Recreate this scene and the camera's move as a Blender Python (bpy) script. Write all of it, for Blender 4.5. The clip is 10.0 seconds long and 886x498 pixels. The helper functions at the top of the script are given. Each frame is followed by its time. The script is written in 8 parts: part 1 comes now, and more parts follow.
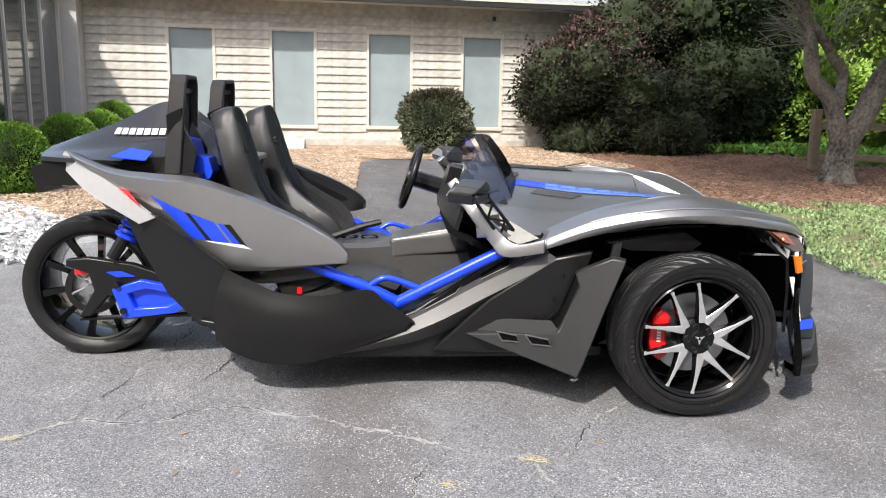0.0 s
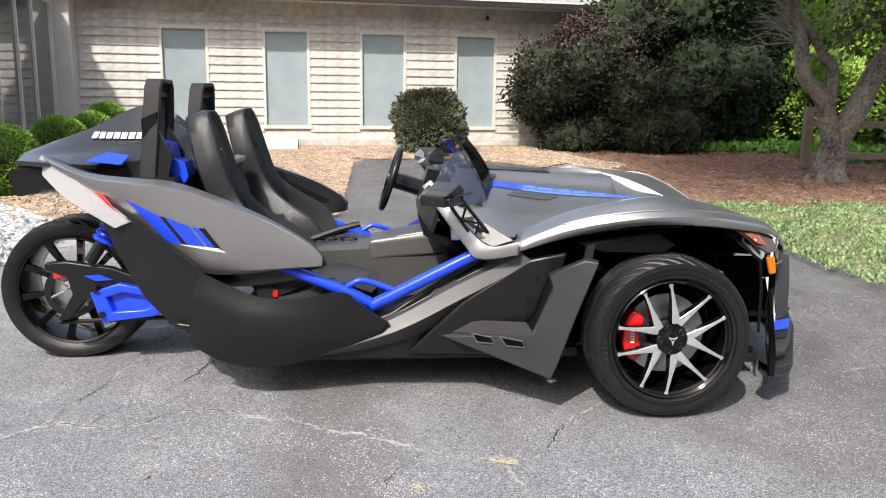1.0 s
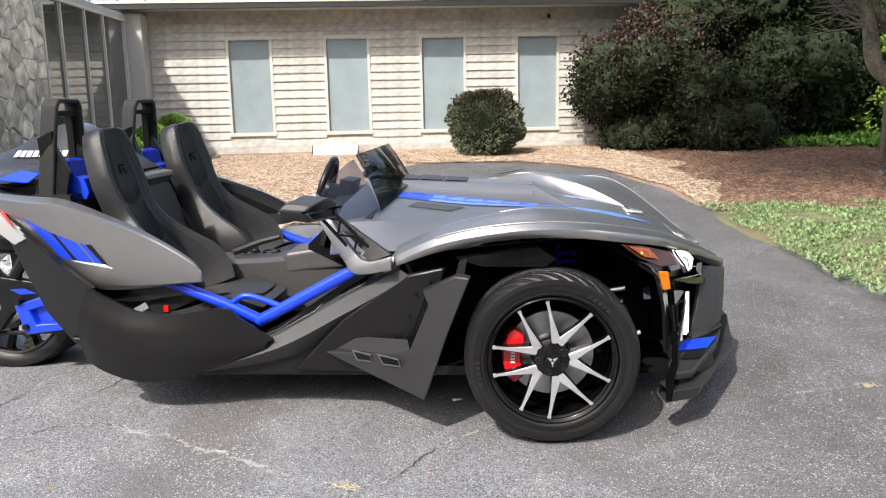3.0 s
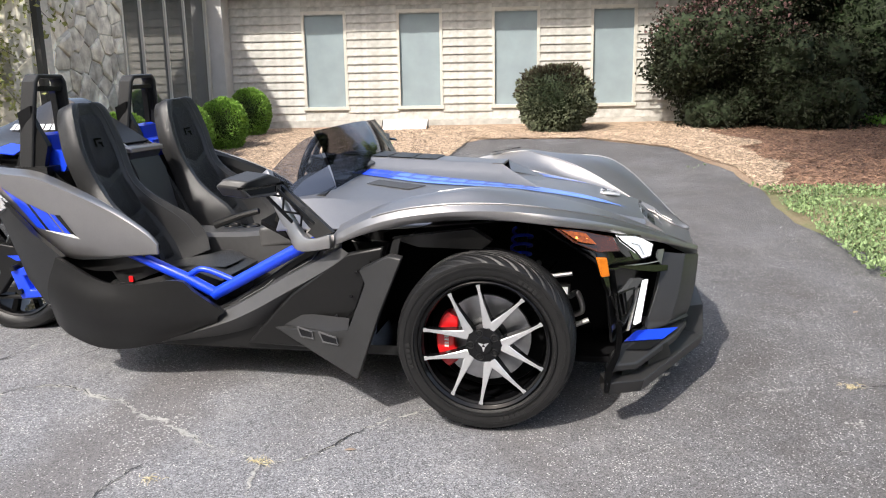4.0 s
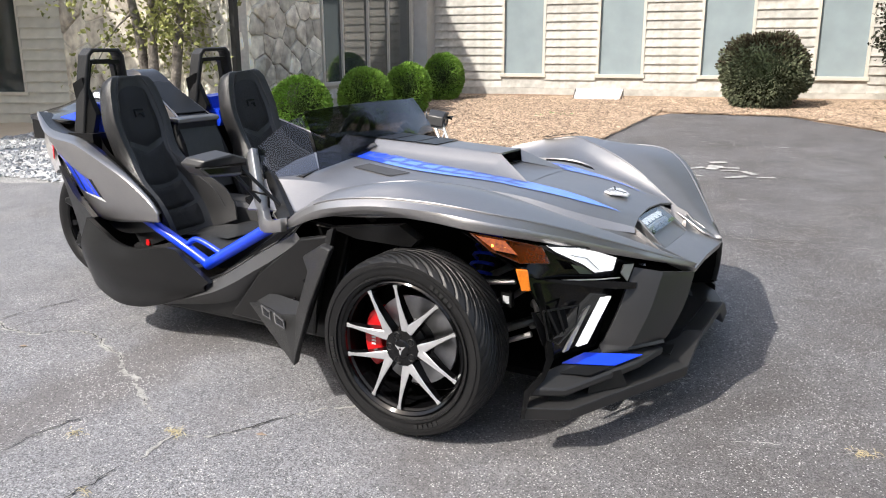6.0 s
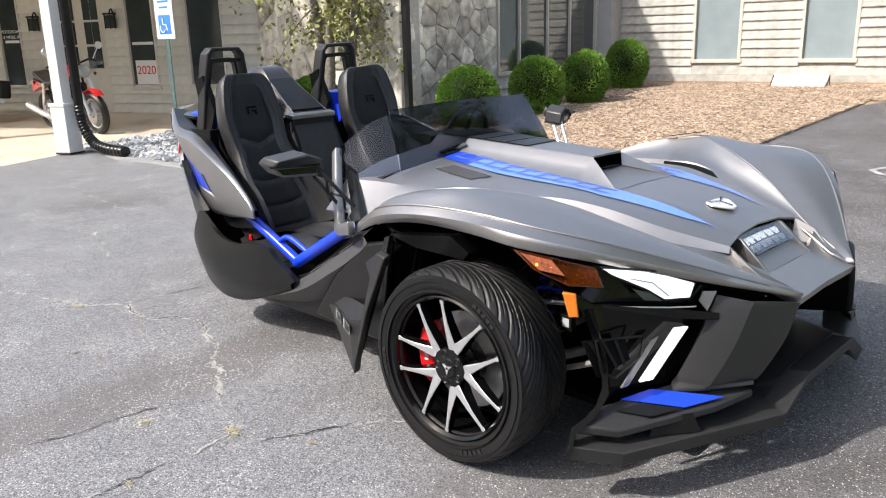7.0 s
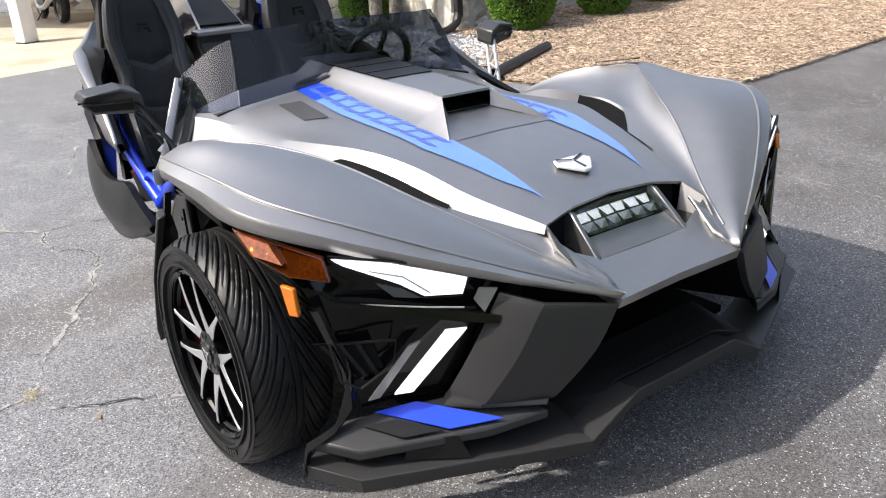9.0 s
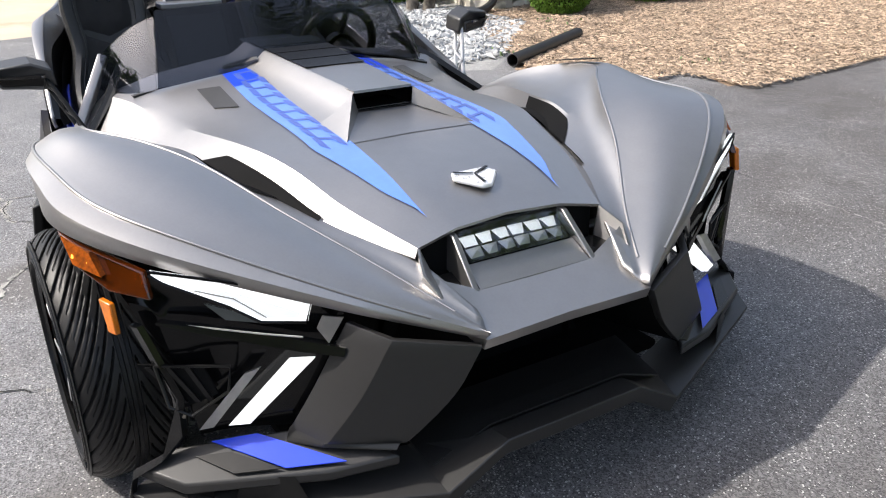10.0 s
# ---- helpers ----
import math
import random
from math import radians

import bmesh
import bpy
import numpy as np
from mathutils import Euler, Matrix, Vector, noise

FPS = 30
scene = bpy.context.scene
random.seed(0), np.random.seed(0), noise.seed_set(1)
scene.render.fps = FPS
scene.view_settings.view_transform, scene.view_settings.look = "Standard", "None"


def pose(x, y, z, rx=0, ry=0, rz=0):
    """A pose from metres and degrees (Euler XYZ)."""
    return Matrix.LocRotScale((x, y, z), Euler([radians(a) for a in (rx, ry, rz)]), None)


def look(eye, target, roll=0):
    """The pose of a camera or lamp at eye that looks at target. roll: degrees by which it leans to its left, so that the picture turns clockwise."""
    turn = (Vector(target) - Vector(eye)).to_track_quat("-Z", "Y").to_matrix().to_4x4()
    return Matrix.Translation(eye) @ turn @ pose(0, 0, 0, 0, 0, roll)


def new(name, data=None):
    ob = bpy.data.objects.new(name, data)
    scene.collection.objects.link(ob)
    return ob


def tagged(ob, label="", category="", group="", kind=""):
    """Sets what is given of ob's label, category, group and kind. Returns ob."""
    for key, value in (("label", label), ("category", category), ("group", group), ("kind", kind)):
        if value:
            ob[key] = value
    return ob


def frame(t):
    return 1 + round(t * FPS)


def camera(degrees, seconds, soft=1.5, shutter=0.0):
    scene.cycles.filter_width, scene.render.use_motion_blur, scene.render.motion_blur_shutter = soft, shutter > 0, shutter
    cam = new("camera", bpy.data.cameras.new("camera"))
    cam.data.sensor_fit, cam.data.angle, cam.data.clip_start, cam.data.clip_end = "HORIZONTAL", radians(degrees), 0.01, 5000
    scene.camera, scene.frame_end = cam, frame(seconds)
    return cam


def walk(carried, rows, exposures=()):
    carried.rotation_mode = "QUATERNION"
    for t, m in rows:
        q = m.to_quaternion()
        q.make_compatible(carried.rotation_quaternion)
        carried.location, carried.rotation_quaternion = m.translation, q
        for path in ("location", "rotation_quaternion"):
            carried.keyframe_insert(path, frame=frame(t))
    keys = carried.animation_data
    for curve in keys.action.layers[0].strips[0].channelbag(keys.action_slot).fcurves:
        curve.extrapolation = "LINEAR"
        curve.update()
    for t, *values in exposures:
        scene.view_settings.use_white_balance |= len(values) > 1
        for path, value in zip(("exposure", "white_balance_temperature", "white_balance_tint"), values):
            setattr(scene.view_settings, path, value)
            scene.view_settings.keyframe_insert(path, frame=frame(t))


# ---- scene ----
cam = camera(58.7, 10.0, 1.1)
PATH = [
    (0, (-1.278, -3.898, 1.221), (-1.112, -1.937, 0.867), 1.0),
    (0.5, (-1.262, -3.895, 1.223), (-1.094, -1.933, 0.872), 1.2),
    (1, (-1.176, -3.914, 1.239), (-1.009, -1.954, 0.882), 0.7),
    (1.5, (-1.011, -3.907, 1.245), (-0.844, -1.947, 0.888), -0.7),
    (2, (-0.775, -3.809, 1.269), (-0.556, -1.854, 0.906), 0.6),
    (2.5, (-0.519, -3.83, 1.273), (-0.45, -1.862, 0.924), -0.5),
    (4, (0.359, -3.678, 1.269), (0.002, -1.754, 0.856), -1.0),
    (4.5, (0.669, -3.609, 1.276), (0.173, -1.725, 0.824), -1.6),
    (5, (0.932, -3.507, 1.282), (0.232, -1.696, 0.799), -2.2),
    (6.5, (1.489, -2.929, 1.363), (0.413, -1.321, 0.858), -0.0),
    (7, (1.602, -2.693, 1.366), (0.285, -1.281, 0.844), -1.5),
    (7.5, (1.649, -2.388, 1.378), (0.218, -1.101, 0.833), -1.7),
    (8, (1.766, -2.129, 1.373), (0.4, -0.804, 0.759), -1.1),
    (8.5, (1.888, -1.884, 1.398), (0.451, -0.707, 0.656), -2.4),
    (9, (1.927, -1.606, 1.395), (0.456, -0.482, 0.639), -2.6),
    (9.5, (1.931, -1.331, 1.39), (0.428, -0.226, 0.67), -1.3),
    (10, (2.0, -1.101, 1.399), (0.464, -0.105, 0.593), -0.4),
]
walk(cam, [(t, look(eye, target, roll)) for t, eye, target, roll in PATH], [(0, 0.45), (9.5, 0.45), (10, 0.37)])

# ---- sky, sun, exposure ----
SUN_WAY = Vector((0.45, 0.87, -1.0)).normalized()
sun_data = bpy.data.lights.new("sun", "SUN")
sun_data.energy, sun_data.angle, sun_data.color = 4.0, radians(1.2), (1.0, 0.95, 0.88)
sun = new("sun", sun_data)
sun.matrix_world = look((0, 0, 30), Vector((0, 0, 30)) + SUN_WAY)
world = bpy.data.worlds.new("sky")
scene.world = world
world.use_nodes = True
wn = world.node_tree.nodes
sky = wn.new("ShaderNodeTexSky")
sky.sky_type, sky.sun_disc = "NISHITA", False
sky.sun_elevation = math.asin(-SUN_WAY.z)
sky.sun_rotation = math.atan2(-SUN_WAY.x, -SUN_WAY.y)
sky.air_density, sky.dust_density = 1.0, 4.0
veil = wn.new("ShaderNodeMix")   # thin bright haze over the whole sky
veil.data_type, veil.blend_type = "RGBA", "ADD"
veil.inputs[0].default_value = 1.0
veil.inputs[7].default_value = (1.45, 1.55, 1.75, 1)
world.node_tree.links.new(sky.outputs[0], veil.inputs[6])
world.node_tree.links.new(veil.outputs[2], wn["Background"].inputs[0])
wn["Background"].inputs[1].default_value = 0.15

# ---- helpers for building ----
V = Vector


def lerp(a, b, f):
    return a + (b - a) * f


def mix3(a, b, f):
    return V(a).lerp(V(b), f)


def spline(pts, n):
    """n points along a Catmull-Rom curve through pts."""
    p = [V(q) for q in pts]
    p = [p[0] * 2 - p[1]] + p + [p[-1] * 2 - p[-2]]
    out = []
    for i in range(n):
        s = i / (n - 1) * (len(pts) - 1)
        k = min(int(s), len(pts) - 2)
        f = s - k
        a, b, c, d = p[k], p[k + 1], p[k + 2], p[k + 3]
        out.append(0.5 * (2 * b + (c - a) * f + (2 * a - 5 * b + 4 * c - d) * f * f + (3 * b - a - 3 * c + d) * f ** 3))
    return out


def mesh_of(bm, name, smooth=None):
    bmesh.ops.recalc_face_normals(bm, faces=bm.faces)
    me = bpy.data.meshes.new(name)
    if smooth is not None:
        for f in bm.faces:
            f.smooth = True
        lim = radians(smooth)
        for e in bm.edges:
            e.smooth = not (len(e.link_faces) == 2 and e.calc_face_angle(0) > lim)
    bm.to_mesh(me)
    bm.free()
    return me


def thing(name, label, category, group="", kind="", at=(0, 0, 0), rz=0):
    ob = new(name)
    ob.empty_display_size = 0.1
    ob.matrix_world = pose(*at, 0, 0, rz)
    return tagged(ob, label, category, group, kind)


def part(name, bm, material, parent=None, label="", smooth=30):
    """Link a bmesh as one mesh object under a thing or part, in the parent's own coordinates."""
    ob = new(name, mesh_of(bm, name, smooth))
    ob.data.materials.append(material)
    if parent is not None:
        ob.parent = parent
    return tagged(ob, label)


def solid(name, bm, material, label, category, group="", kind="", smooth=30):
    return tagged(part(name, bm, material, None, "", smooth), label, category, group, kind)


def shell(ob, t, offset=-1, split=True):
    m = ob.modifiers.new("thickness", "SOLIDIFY")
    m.thickness, m.offset = t, offset
    if split:
        e = ob.modifiers.new("sharp_rim", "EDGE_SPLIT")
        e.split_angle = radians(62)
    return ob


def bevel(ob, w=0.006, seg=2, angle=35):
    m = ob.modifiers.new("edge", "BEVEL")
    m.width, m.segments, m.limit_method, m.angle_limit = w, seg, "ANGLE", radians(angle)
    m.harden_normals = False
    return ob


def grid(rows, bm=None, flip=False, close=False):
    bm = bm or bmesh.new()
    vs = [[bm.verts.new(p) for p in r] for r in rows]
    for a, b in zip(vs, vs[1:]):
        n = len(a)
        for i in range(n if close else n - 1):
            j = (i + 1) % n
            q = (a[i], a[j], b[j], b[i])
            if len({v.co.to_tuple(5) for v in q}) >= 3:
                bm.faces.new(q)
    return bm


def loft(lines, n=24, m=4, bm=None, curved=False):
    """A surface across curves that run along the thing."""
    ls = [spline(l, n) for l in lines]
    if curved:
        cols = [spline([l[i] for l in ls], (len(ls) - 1) * m + 1) for i in range(n)]
        rows = [[cols[i][k] for i in range(n)] for k in range(len(cols[0]))]
    else:
        rows = []
        for a, b in zip(ls, ls[1:]):
            for k in range(m):
                rows.append([p.lerp(q, k / m) for p, q in zip(a, b)])
        rows.append(ls[-1])
    b = grid(rows, bm)
    bmesh.ops.remove_doubles(b, verts=b.verts, dist=1e-4)
    return b


def chord_spline(p, n):
    """n points for each span of a smooth curve through p, even where the spans differ much."""
    p = [V(q) for q in p]
    t = [0.0]
    for a, b in zip(p, p[1:]):
        t.append(t[-1] + max(1e-4, (b - a).length))
    tan = []
    for i in range(len(p)):
        a, b = max(0, i - 1), min(len(p) - 1, i + 1)
        tan.append((p[b] - p[a]) / (t[b] - t[a]))
    out = []
    for i in range(len(p) - 1):
        h = t[i + 1] - t[i]
        for k in range(n):
            f = k / n
            f2, f3 = f * f, f * f * f
            out.append(p[i] * (2 * f3 - 3 * f2 + 1) + tan[i] * h * (f3 - 2 * f2 + f) + p[i + 1] * (3 * f2 - 2 * f3) + tan[i + 1] * h * (f3 - f2))
    return out + [p[-1]]


def domed(flat, dome, n=60, m=6):
    """A surface: flat strips between the first lines, then a smooth dome across the rest."""
    fl, dm = [spline(l, n) for l in flat], [spline(l, n) for l in dome]
    rows = [[] for _ in range(len(flat) + (len(dome) - 1) * m + 1)]
    for i in range(n):
        col = [l[i] for l in fl] + chord_spline([l[i] for l in dm], m)
        for r, q in zip(rows, col):
            r.append(q)
    b = grid(rows)
    bmesh.ops.remove_doubles(b, verts=b.verts, dist=1e-4)
    return b


def box(x0, x1, y0, y1, z0, z1, bm=None, m=None):
    bm = bm or bmesh.new()
    c = [(x, y, z) for x in (x0, x1) for y in (y0, y1) for z in (z0, z1)]
    vs = [bm.verts.new(m @ V(p) if m else p) for p in c]
    for f in ((0, 1, 3, 2), (4, 6, 7, 5), (0, 4, 5, 1), (2, 3, 7, 6), (0, 2, 6, 4), (1, 5, 7, 3)):
        bm.faces.new([vs[i] for i in f])
    return bm


def slab(pts, depth, bm=None):
    """A flat outline of 3D points, thickened by the vector depth."""
    bm = bm or bmesh.new()
    a = [bm.verts.new(p) for p in pts]
    b = [bm.verts.new(V(p) + V(depth)) for p in pts]
    bm.faces.new(a)
    bm.faces.new(b[::-1])
    for i in range(len(a)):
        j = (i + 1) % len(a)
        bm.faces.new((a[i], b[i], b[j], a[j]))
    return bm


def tube(pts, r, n=10, bm=None, curve=0, caps=True):
    """A round bar along points; r may be a list."""
    pts = spline(pts, curve) if curve else [V(p) for p in pts]
    rs = r if isinstance(r, (list, tuple)) else [r] * len(pts)
    if len(rs) != len(pts):
        rs = [lerp(rs[0], rs[-1], i / (len(pts) - 1)) for i in range(len(pts))]
    bm = bm or bmesh.new()
    rings, up = [], None
    for i, p in enumerate(pts):
        d = (pts[min(i + 1, len(pts) - 1)] - pts[max(i - 1, 0)]).normalized()
        if up is None:
            up = d.orthogonal().normalized()
        up = (up - d * up.dot(d)).normalized()
        side = d.cross(up)
        rings.append([bm.verts.new(p + (up * math.cos(6.2832 * k / n) + side * math.sin(6.2832 * k / n)) * rs[i]) for k in range(n)])
    for a, b in zip(rings, rings[1:]):
        for k in range(n):
            bm.faces.new((a[k], a[(k + 1) % n], b[(k + 1) % n], b[k]))
    if caps:
        bm.faces.new(rings[0][::-1])
        bm.faces.new(rings[-1])
    return bm


def lathe(profile, n=48, bm=None, centre=(0, 0, 0), closed=False):
    """A profile of (radius, y) turned about the y axis through centre."""
    bm = bm or bmesh.new()
    c = V(centre)
    rings = []
    for r, y in profile:
        if r < 1e-5:
            rings.append([bm.verts.new(c + V((0, y, 0)))])
        else:
            rings.append([bm.verts.new(c + V((r * math.cos(6.2832 * k / n), y, r * math.sin(6.2832 * k / n)))) for k in range(n)])
    pairs = list(zip(rings, rings[1:])) + ([(rings[-1], rings[0])] if closed else [])
    for a, b in pairs:
        for k in range(n):
            j = (k + 1) % n
            if len(a) == 1 and len(b) == 1:
                continue
            if len(a) == 1:
                bm.faces.new((a[0], b[j], b[k]))
            elif len(b) == 1:
                bm.faces.new((a[k], a[j], b[0]))
            else:
                bm.faces.new((a[k], a[j], b[j], b[k]))
    return bm


def mirrored(pts):
    return [(x, -y, z) for x, y, z in pts]


# ---- materials ----
def material(name, colour, rough=0.5, metal=0.0, vary=0.1, scale=20.0, bump=0.0, bump_scale=200.0, coat=0.0, second=None, rnd=0.0, sheen=0.0, rough_vary=0.1, coat_rough=0.06, spec=0.5):
    """Principled surface with colour variation at two scales, roughness wear and fine relief."""
    mat = bpy.data.materials.new(name)
    mat.use_nodes = True
    nt = mat.node_tree
    N, L = nt.nodes, nt.links
    b = N["Principled BSDF"]
    tc = N.new("ShaderNodeTexCoord")
    big = N.new("ShaderNodeTexNoise")
    big.inputs["Scale"].default_value, big.inputs["Detail"].default_value = scale * 0.12, 5
    small = N.new("ShaderNodeTexNoise")
    small.inputs["Scale"].default_value, small.inputs["Detail"].default_value = scale, 8
    L.new(tc.outputs["Object"], big.inputs["Vector"])
    L.new(tc.outputs["Object"], small.inputs["Vector"])
    add = N.new("ShaderNodeMath")
    add.operation = "MULTIPLY_ADD"
    add.inputs[1].default_value = 0.5
    L.new(big.outputs["Fac"], add.inputs[0])
    half = N.new("ShaderNodeMath")
    half.operation = "MULTIPLY"
    half.inputs[1].default_value = 0.5
    L.new(small.outputs["Fac"], half.inputs[0])
    L.new(half.outputs[0], add.inputs[2])
    ramp = N.new("ShaderNodeValToRGB")
    c0 = [max(0, c * (1 - vary)) for c in colour]
    c1 = [min(1, c * (1 + vary)) for c in (second or colour)]
    ramp.color_ramp.elements[0].position, ramp.color_ramp.elements[0].color = 0.36, (*c0, 1)
    ramp.color_ramp.elements[1].position, ramp.color_ramp.elements[1].color = 0.64, (*c1, 1)
    L.new(add.outputs[0], ramp.inputs[0])
    out = ramp.outputs[0]
    if rnd:
        info = N.new("ShaderNodeObjectInfo")
        geo = N.new("ShaderNodeNewGeometry")
        s = N.new("ShaderNodeMath")
        s.operation = "ADD"
        L.new(info.outputs["Random"], s.inputs[0])
        L.new(geo.outputs["Random Per Island"], s.inputs[1])
        fr = N.new("ShaderNodeMath")
        fr.operation = "FRACT"
        L.new(s.outputs[0], fr.inputs[0])
        mr = N.new("ShaderNodeMapRange")
        mr.inputs["To Min"].default_value, mr.inputs["To Max"].default_value = 1 - rnd, 1 + rnd
        L.new(fr.outputs[0], mr.inputs["Value"])
        hsv = N.new("ShaderNodeHueSaturation")
        L.new(out, hsv.inputs["Color"])
        L.new(mr.outputs[0], hsv.inputs["Value"])
        out = hsv.outputs[0]
    L.new(out, b.inputs["Base Color"])
    mr2 = N.new("ShaderNodeMapRange")
    mr2.inputs["To Min"].default_value, mr2.inputs["To Max"].default_value = max(0.02, rough * (1 - rough_vary)), min(1, rough * (1 + rough_vary))
    L.new(small.outputs["Fac"], mr2.inputs["Value"])
    L.new(mr2.outputs[0], b.inputs["Roughness"])
    b.inputs["Metallic"].default_value = metal
    b.inputs["Specular IOR Level"].default_value = spec
    b.inputs["Coat Weight"].default_value = coat
    b.inputs["Coat Roughness"].default_value = coat_rough
    if sheen:
        b.inputs["Sheen Weight"].default_value = sheen
    if bump:
        fine = N.new("ShaderNodeTexNoise")
        fine.inputs["Scale"].default_value, fine.inputs["Detail"].default_value = bump_scale, 6
        L.new(tc.outputs["Object"], fine.inputs["Vector"])
        bp = N.new("ShaderNodeBump")
        bp.inputs["Strength"].default_value, bp.inputs["Distance"].default_value = min(1.0, bump), 0.01
        L.new(fine.outputs["Fac"], bp.inputs["Height"])
        L.new(bp.outputs[0], b.inputs["Normal"])
    return mat


def glass(name, tint, gloss=0.06, ior=1.45):
    """Tinted see-through pane: straight-through light with a Fresnel gloss."""
    mat = bpy.data.materials.new(name)
    mat.use_nodes = True
    nt = mat.node_tree
    N, L = nt.nodes, nt.links
    N.remove(N["Principled BSDF"])
    tr, gl, mx, fr = N.new("ShaderNodeBsdfTransparent"), N.new("ShaderNodeBsdfGlossy"), N.new("ShaderNodeMixShader"), N.new("ShaderNodeFresnel")
    cap = N.new("ShaderNodeMath")
    cap.operation = "MINIMUM"
    cap.inputs[1].default_value = 0.30
    tr.inputs[0].default_value = (*tint, 1)
    gl.inputs["Roughness"].default_value = gloss
    fr.inputs[0].default_value = ior
    L.new(fr.outputs[0], cap.inputs[0])
    L.new(cap.outputs[0], mx.inputs[0])
    L.new(tr.outputs[0], mx.inputs[1])
    L.new(gl.outputs[0], mx.inputs[2])
    L.new(mx.outputs[0], N["Material Output"].inputs[0])
    return mat


def glow(name, colour, strength, rough=0.15):
    mat = bpy.data.materials.new(name)
    mat.use_nodes = True
    b = mat.node_tree.nodes["Principled BSDF"]
    b.inputs["Base Color"].default_value = (*colour, 1)
    b.inputs["Roughness"].default_value = rough
    b.inputs["Emission Color"].default_value = (*colour, 1)
    b.inputs["Emission Strength"].default_value = strength
    return mat


GRAPHITE = material("graphite_paint", (0.395, 0.384, 0.380), 0.41, 0.95, 0.03, 160, 0.012, 1600, coat=0.12, coat_rough=0.32, rough_vary=0.05)
MIRRORP = material("grey_mirror_shell", (0.046, 0.0455, 0.046), 0.38, 0.2, 0.08, 40, 0.04, 900)
SATIN = material("dark_satin_paint", (0.0285, 0.0279, 0.0277), 0.40, 0.1, 0.05, 60, 0.02, 900, rough_vary=0.08)
CONSOLE = material("grey_satin_trim", (0.058, 0.0575, 0.058), 0.40, 0.1, 0.10, 40, 0.05, 900, rough_vary=0.15)
CONSOLETOP = material("silver_grey_trim", (0.115, 0.113, 0.112), 0.42, 0.5, 0.06, 60, 0.02, 900)
TAIL = material("dark_gloss_paint", (0.022, 0.022, 0.024), 0.12, 0.0, 0.10, 20, coat=0.3, coat_rough=0.08)
SILVER = material("silver_paint", (0.46, 0.46, 0.47), 0.30, 0.35, 0.04, 60, coat=0.4)
EMBLEM = material("bright_emblem", (0.80, 0.80, 0.81), 0.28, 0.4, 0.04, 60)
PLASTIC = material("black_plastic", (0.0085, 0.0084, 0.0085), 0.33, 0, 0.15, 40, 0.04, 1500, rough_vary=0.15, spec=0.34)
GLOSSBLACK = material("gloss_black", (0.004, 0.004, 0.0045), 0.10, 0, 0.1, 10, coat=0.15, spec=0.25)
GRAINED = material("grained_black_plastic", (0.0185, 0.0182, 0.0182), 0.42, 0, 0.15, 40, 0.08, 1500, rough_vary=0.15, spec=0.38)
# near-black for seams, hidden parts and the shade inside openings
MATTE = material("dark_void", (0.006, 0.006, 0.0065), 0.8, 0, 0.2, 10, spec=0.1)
BLUE = material("blue_paint", (0.010, 0.055, 0.72), 0.30, 0, 0.06, 12, coat=0.25)
BLUEFADE = material("sky_sheen_blue", (0.125, 0.255, 0.80), 0.36, 0, 0.06, 60, coat=0.6, coat_rough=0.25)
LETTERB = material("blue_grey_lettering", (0.06, 0.11, 0.42), 0.35, 0, 0.1, 10, coat=0.5, coat_rough=0.2)
WHITE = material("white_paint", (0.78, 0.78, 0.76), 0.4, 0, 0.04, 10)
LETTER = material("pale_lettering", (0.55, 0.56, 0.58), 0.4, 0, 0.04, 10)
CHROME = material("machined_metal", (0.66, 0.66, 0.67), 0.30, 0.75, 0.06, 60)
STEEL = material("brake_steel", (0.42, 0.42, 0.43), 0.38, 1.0, 0.12, 40)
ALLOY = material("cast_alloy", (0.5, 0.49, 0.47), 0.5, 0.8, 0.15, 40)
RED = material("red_paint", (0.62, 0.012, 0.015), 0.28, 0, 0.08, 20, coat=0.4)
REDLENS = material("red_lens", (0.5, 0.01, 0.012), 0.12, 0, 0.1, 20, coat=0.5)
AMBER = material("amber_lens", (0.062, 0.012, 0.001), 0.09, 0, 0.35, 90, coat=0.8)
REFLEX = material("amber_reflector", (0.62, 0.165, 0.008), 0.2, 0, 0.2, 120, coat=0.4)
AMBERM = material("lit_amber_patch", (0.26, 0.056, 0.003), 0.15, 0, 0.55, 140, coat=0.6)
AMBERLIT = glow("amber_bulb", (1.0, 0.42, 0.05), 2.5)
LAMP = glow("white_lamp", (1.0, 1.0, 1.0), 0.75)
DIFFUSER = glow("lamp_diffuser", (0.90, 0.92, 0.96), 0.55)
LENS = glass("clear_lens", (0.85, 0.87, 0.88), 0.03)
RUBBER = material("tyre_rubber", (0.0105, 0.0103, 0.0105), 0.40, 0, 0.25, 25, 0.12, 500, rough_vary=0.2, spec=0.36)
VINYL = material("black_vinyl", (0.0250, 0.0247, 0.0250), 0.33, 0, 0.12, 40, 0.2, 700, spec=0.5)
FABRIC = material("black_fabric", (0.0140, 0.0138, 0.0140), 0.48, 0, 0.2, 30, 0.3, 1400, sheen=0.03, spec=0.3)
SMOKE = glass("smoked_screen", (0.37, 0.38, 0.42), 0.02, 1.5)
SIDESMOKE = glass("light_smoked_screen", (0.66, 0.67, 0.71), 0.02, 1.5)
PANE = material("window_film", (0.30, 0.36, 0.38), 0.12, 0, 0.10, 3, coat=0.5)
DARKPANE = material("dark_window", (0.05, 0.06, 0.06), 0.06, 0, 0.3, 2, coat=0.8)

# ---- three-wheeled roadster: x ahead, right side at negative y ----
car = thing("three_wheel_roadster", "matte graphite three-wheeled open roadster with blue accents parked on asphalt", "vehicle")


